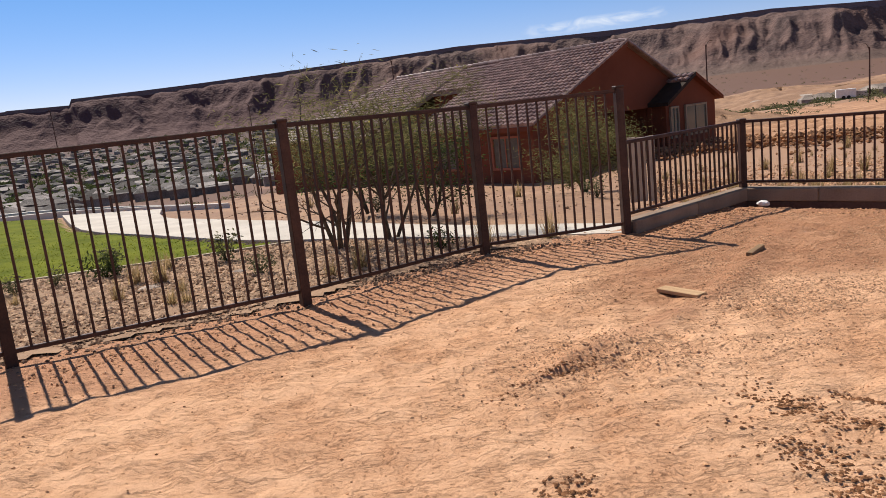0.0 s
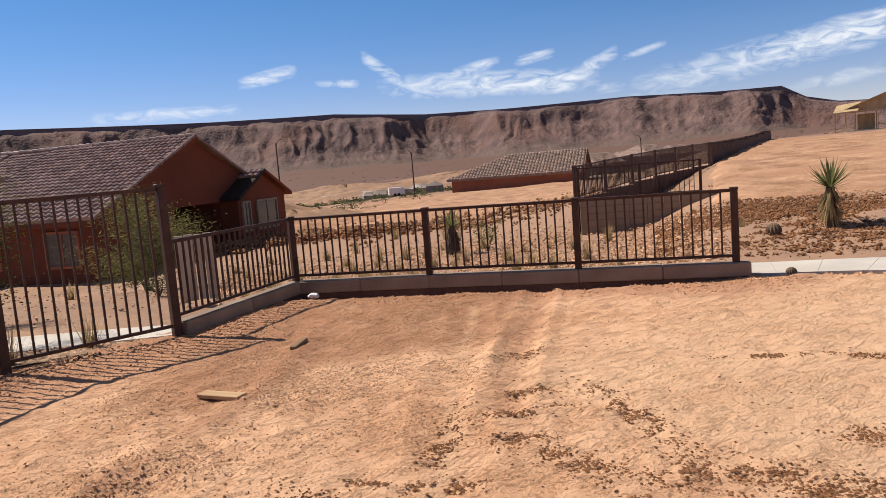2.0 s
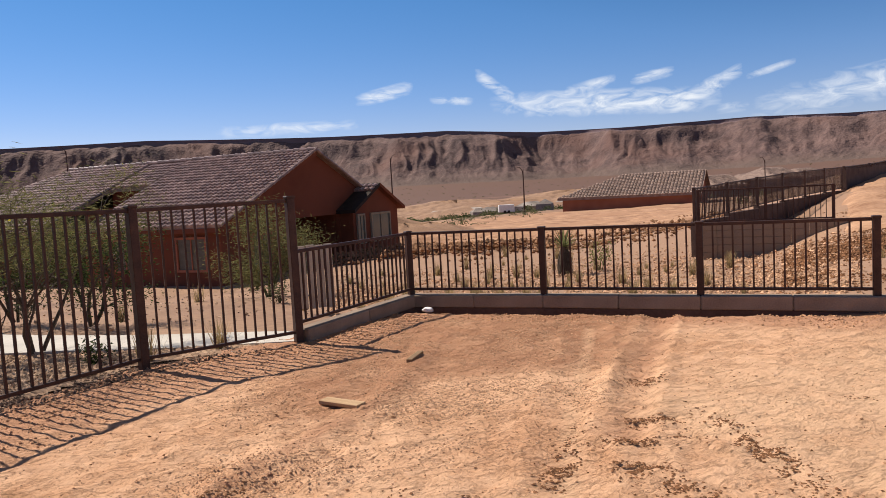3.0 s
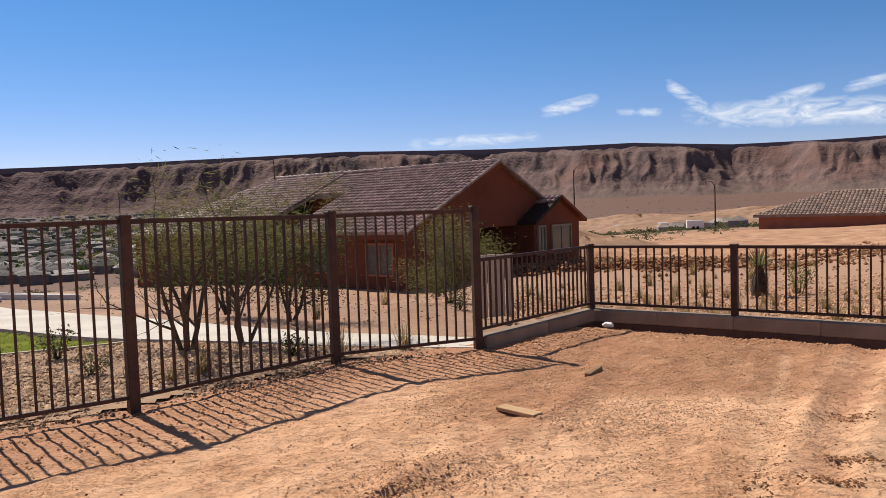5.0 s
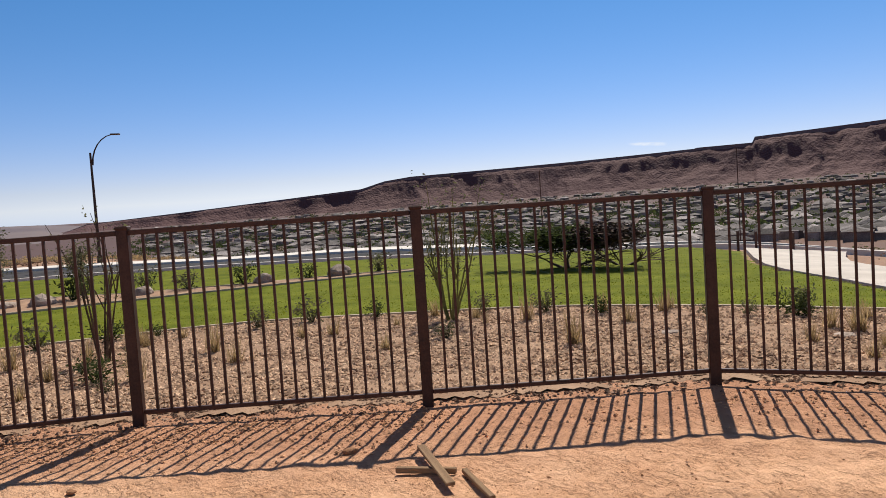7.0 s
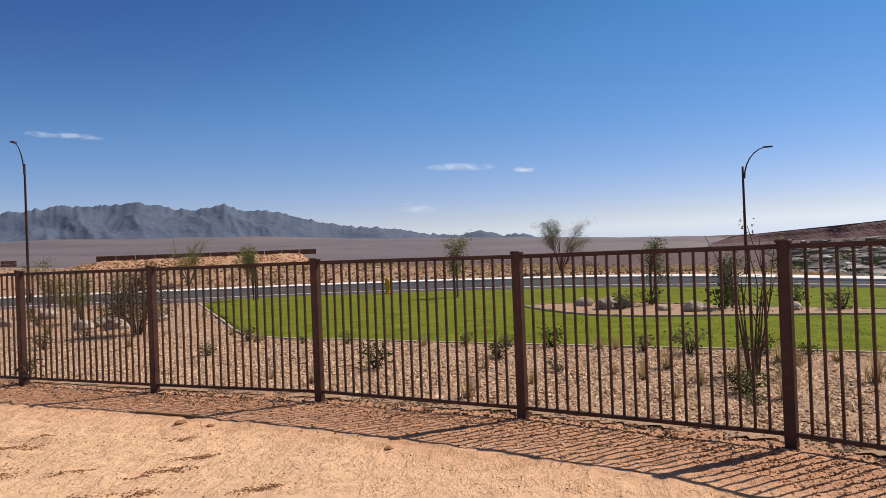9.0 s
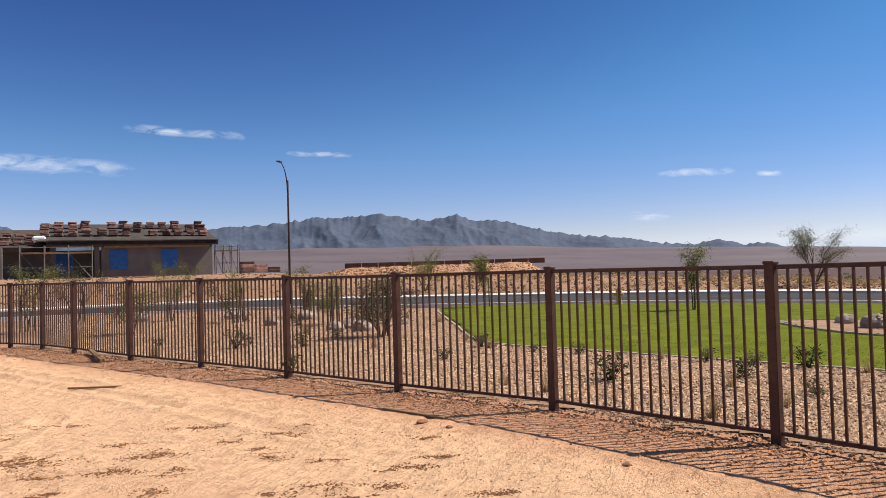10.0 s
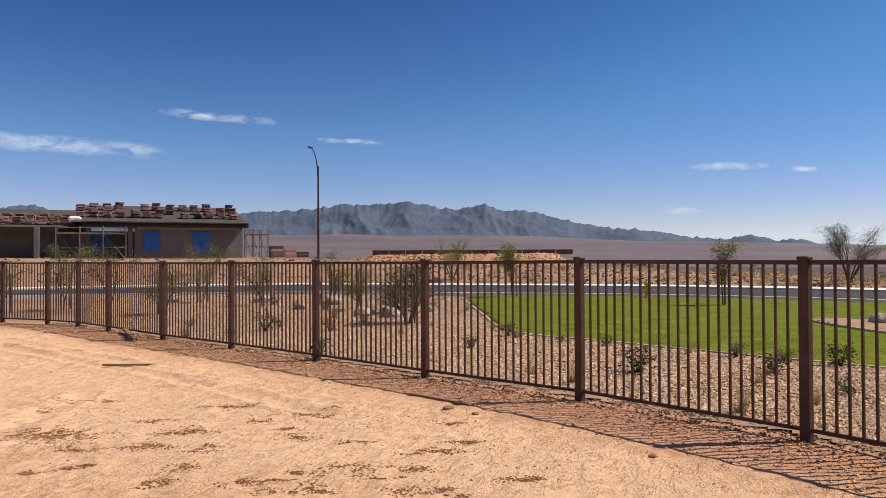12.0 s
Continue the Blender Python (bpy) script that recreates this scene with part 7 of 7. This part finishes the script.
scatter("scrub", on_land(q), RNG.uniform(.25, .9, len(q)) * (1 + np.hypot(q[:, 0], q[:, 1]) / 500), M_SAGE, "sparse grey-green desert scrub", "scrub", clump(40, 3, 0.11), flat=.7)
n = 420
a_, r_ = RNG.uniform(-50, -9, n), RNG.triangular(120, 210, 520, n)
q = np.stack([-np.sin(np.radians(a_)) * r_, np.cos(np.radians(a_)) * r_], 1)
scatter("green_scrub", on_land(q), RNG.uniform(.6, 2.0, n), M_DARKLEAF, "dark green bushes along a dry wash", "scrub", clump(90, 8, 0.10), flat=.7)


# a few low houses beyond the wash
tb = Build()
for k in range(46):
    x, y = polar(rnd.uniform(-47, -12), rnd.uniform(190, 520))
    w_, d_, h_, z = rnd.uniform(5, 11), rnd.uniform(4, 7), rnd.uniform(2.2, 3.0), land1(x, y) - .3
    m = Matrix.Translation((x, y, z)) @ Matrix.Rotation(rnd.uniform(0, 3), 4, "Z")
    tb.add([m @ Vector((i * w_ / 2, j * d_ / 2, q_)) for q_ in (0, h_) for i, j in ((-1, -1), (1, -1), (1, 1), (-1, 1))] + [m @ Vector((-w_ / 3, 0, h_ + 1.3)), m @ Vector((w_ / 3, 0, h_ + 1.3))],
           [(0, 1, 5, 4), (1, 2, 6, 5), (2, 3, 7, 6), (3, 0, 4, 7), (4, 5, 9, 8), (5, 6, 9), (6, 7, 8, 9), (7, 4, 8)])
tagged(new("valley_houses", grid_free("valley_houses", tb, M_TOWNWALL)), "scattered low tan houses below the mesa", "houses", kind="stuff")
# ridge of clods along the near edge of the lot
q = np.array([polar(a, r) for a, r in zip(RNG.uniform(-49, -17, 5200), RNG.normal(36.5, 1.6, 5200))])
q = q[fbm(q[:, 0] * .5, q[:, 1] * .5, 3, 147) > 0.44]
scatter("clod_ridge", on_land(q, 0.0) + np.stack([0 * q[:, 0], 0 * q[:, 0], RNG.uniform(0, .35, len(q)) * np.clip(fbm(q[:, 0] * .3, q[:, 1] * .3, 2, 149) * 3 - 1, 0, 1)], 1), RNG.uniform(.04, .17, len(q)), M_CLOD,
        "ridge of red-brown clods at the lot edge", "rubble", (OCT_V, OCT_F))


# graded lot and spoil mounds between the houses
az = np.linspace(-47, -23.5, 70)
r_ = np.geomspace(38, 89, 40)
A, Rm = np.meshgrid(az, r_, indexing="ij")
X, Y = -np.sin(np.radians(A)) * Rm, np.cos(np.radians(A)) * Rm
edge_ = np.clip(np.minimum((A + 47) / 2, (-23.5 - A) / 2), 0, 1) * np.clip((Rm - 38) / 6, 0, 1)
Zp = land(X, Y) - .5 + edge_ * (.65 + (fbm(X * .3, Y * .3, 3, 23) - .5) * .3)
tagged(new("graded_lot", grid_mesh("graded_lot", np.stack([X, Y, Zp], -1).reshape(-1, 3), lattice(len(az), len(r_)), M_PAD)),
       "bare graded orange building lot below the mesa", "ground", kind="structure")


def dirt_mound(az, r, wide, high, label, mat=None):
    x, y = polar(az, r)
    n, k = 26, 9
    b = Build()
    vs, fs = [], []
    for i in range(k):
        u = i / (k - 1)
        for j in range(n):
            a = j * math.tau / n
            w_ = wide * (1 - u) * (1 + .35 * noise.noise((math.cos(a) * 1.5 + x, math.sin(a) * 1.5 + y, u * 2)))
            vs.append((math.cos(a) * w_ * 1.5, math.sin(a) * w_, -.3 + (high + .3) * (1 - (1 - u) ** 1.6) * (1 + .25 * noise.noise((math.cos(a) * 3, math.sin(a) * 3 + x, u * 4)))))
    for i in range(k - 1):
        fs += [(i * n + j, i * n + (j + 1) % n, (i + 1) * n + (j + 1) % n, (i + 1) * n + j) for j in range(n)]
    b.add(vs, fs)
    o = tagged(part("dirt_mound", b, mat or M_PAD, smooth=True), label, "mound", "dirt mounds")
    o.matrix_basis = pose(x, y, land1(x, y), 0, 0, az)


for a, r, w, h in ((-23.2, 52, 3.0, 1.1), (-25, 56, 3.4, 1.0), (-24.5, 46, 2.4, .6), (-27.5, 50, 3.0, .5), (-29.5, 47, 3.0, .45), (-21.5, 64, 4, 1.6), (-32, 45, 2.5, .4), (-35, 44, 2.5, .4)):
    dirt_mound(a, r, w, h, "heap of loose reddish soil on the building lot", M_GROUND if r > 51 else M_PAD)
for a, r, w, h in ((-18, 420, 40, 9), (-27, 380, 45, 8), (-36, 430, 60, 9), (-44, 400, 50, 8), (-9, 500, 60, 8), (-31, 300, 30, 5)):
    dirt_mound(a, r, w, h, "low eroded red ridge before the mesa", M_GROUND)

# loose rubble over the building lot
q = np.array([polar(a, r) for a, r in zip(RNG.uniform(-46, -23, 2600), RNG.triangular(28, 38, 52, 2600))])
q = q[fbm(q[:, 0] * .35, q[:, 1] * .35, 3, 47) > 0.5]
lift = np.clip((np.hypot(q[:, 0], q[:, 1]) - 38) / 6, 0, 1) * .62 - .5 * (np.hypot(q[:, 0], q[:, 1]) > 38)
scatter("lot_rubble", on_land(q, 0) + np.stack([0 * lift, 0 * lift, np.maximum(lift, 0)], 1), RNG.uniform(.03, .12, len(q)), M_CLOD, "red-brown rubble strewn over the building lot", "rubble", (OCT_V, OCT_F))
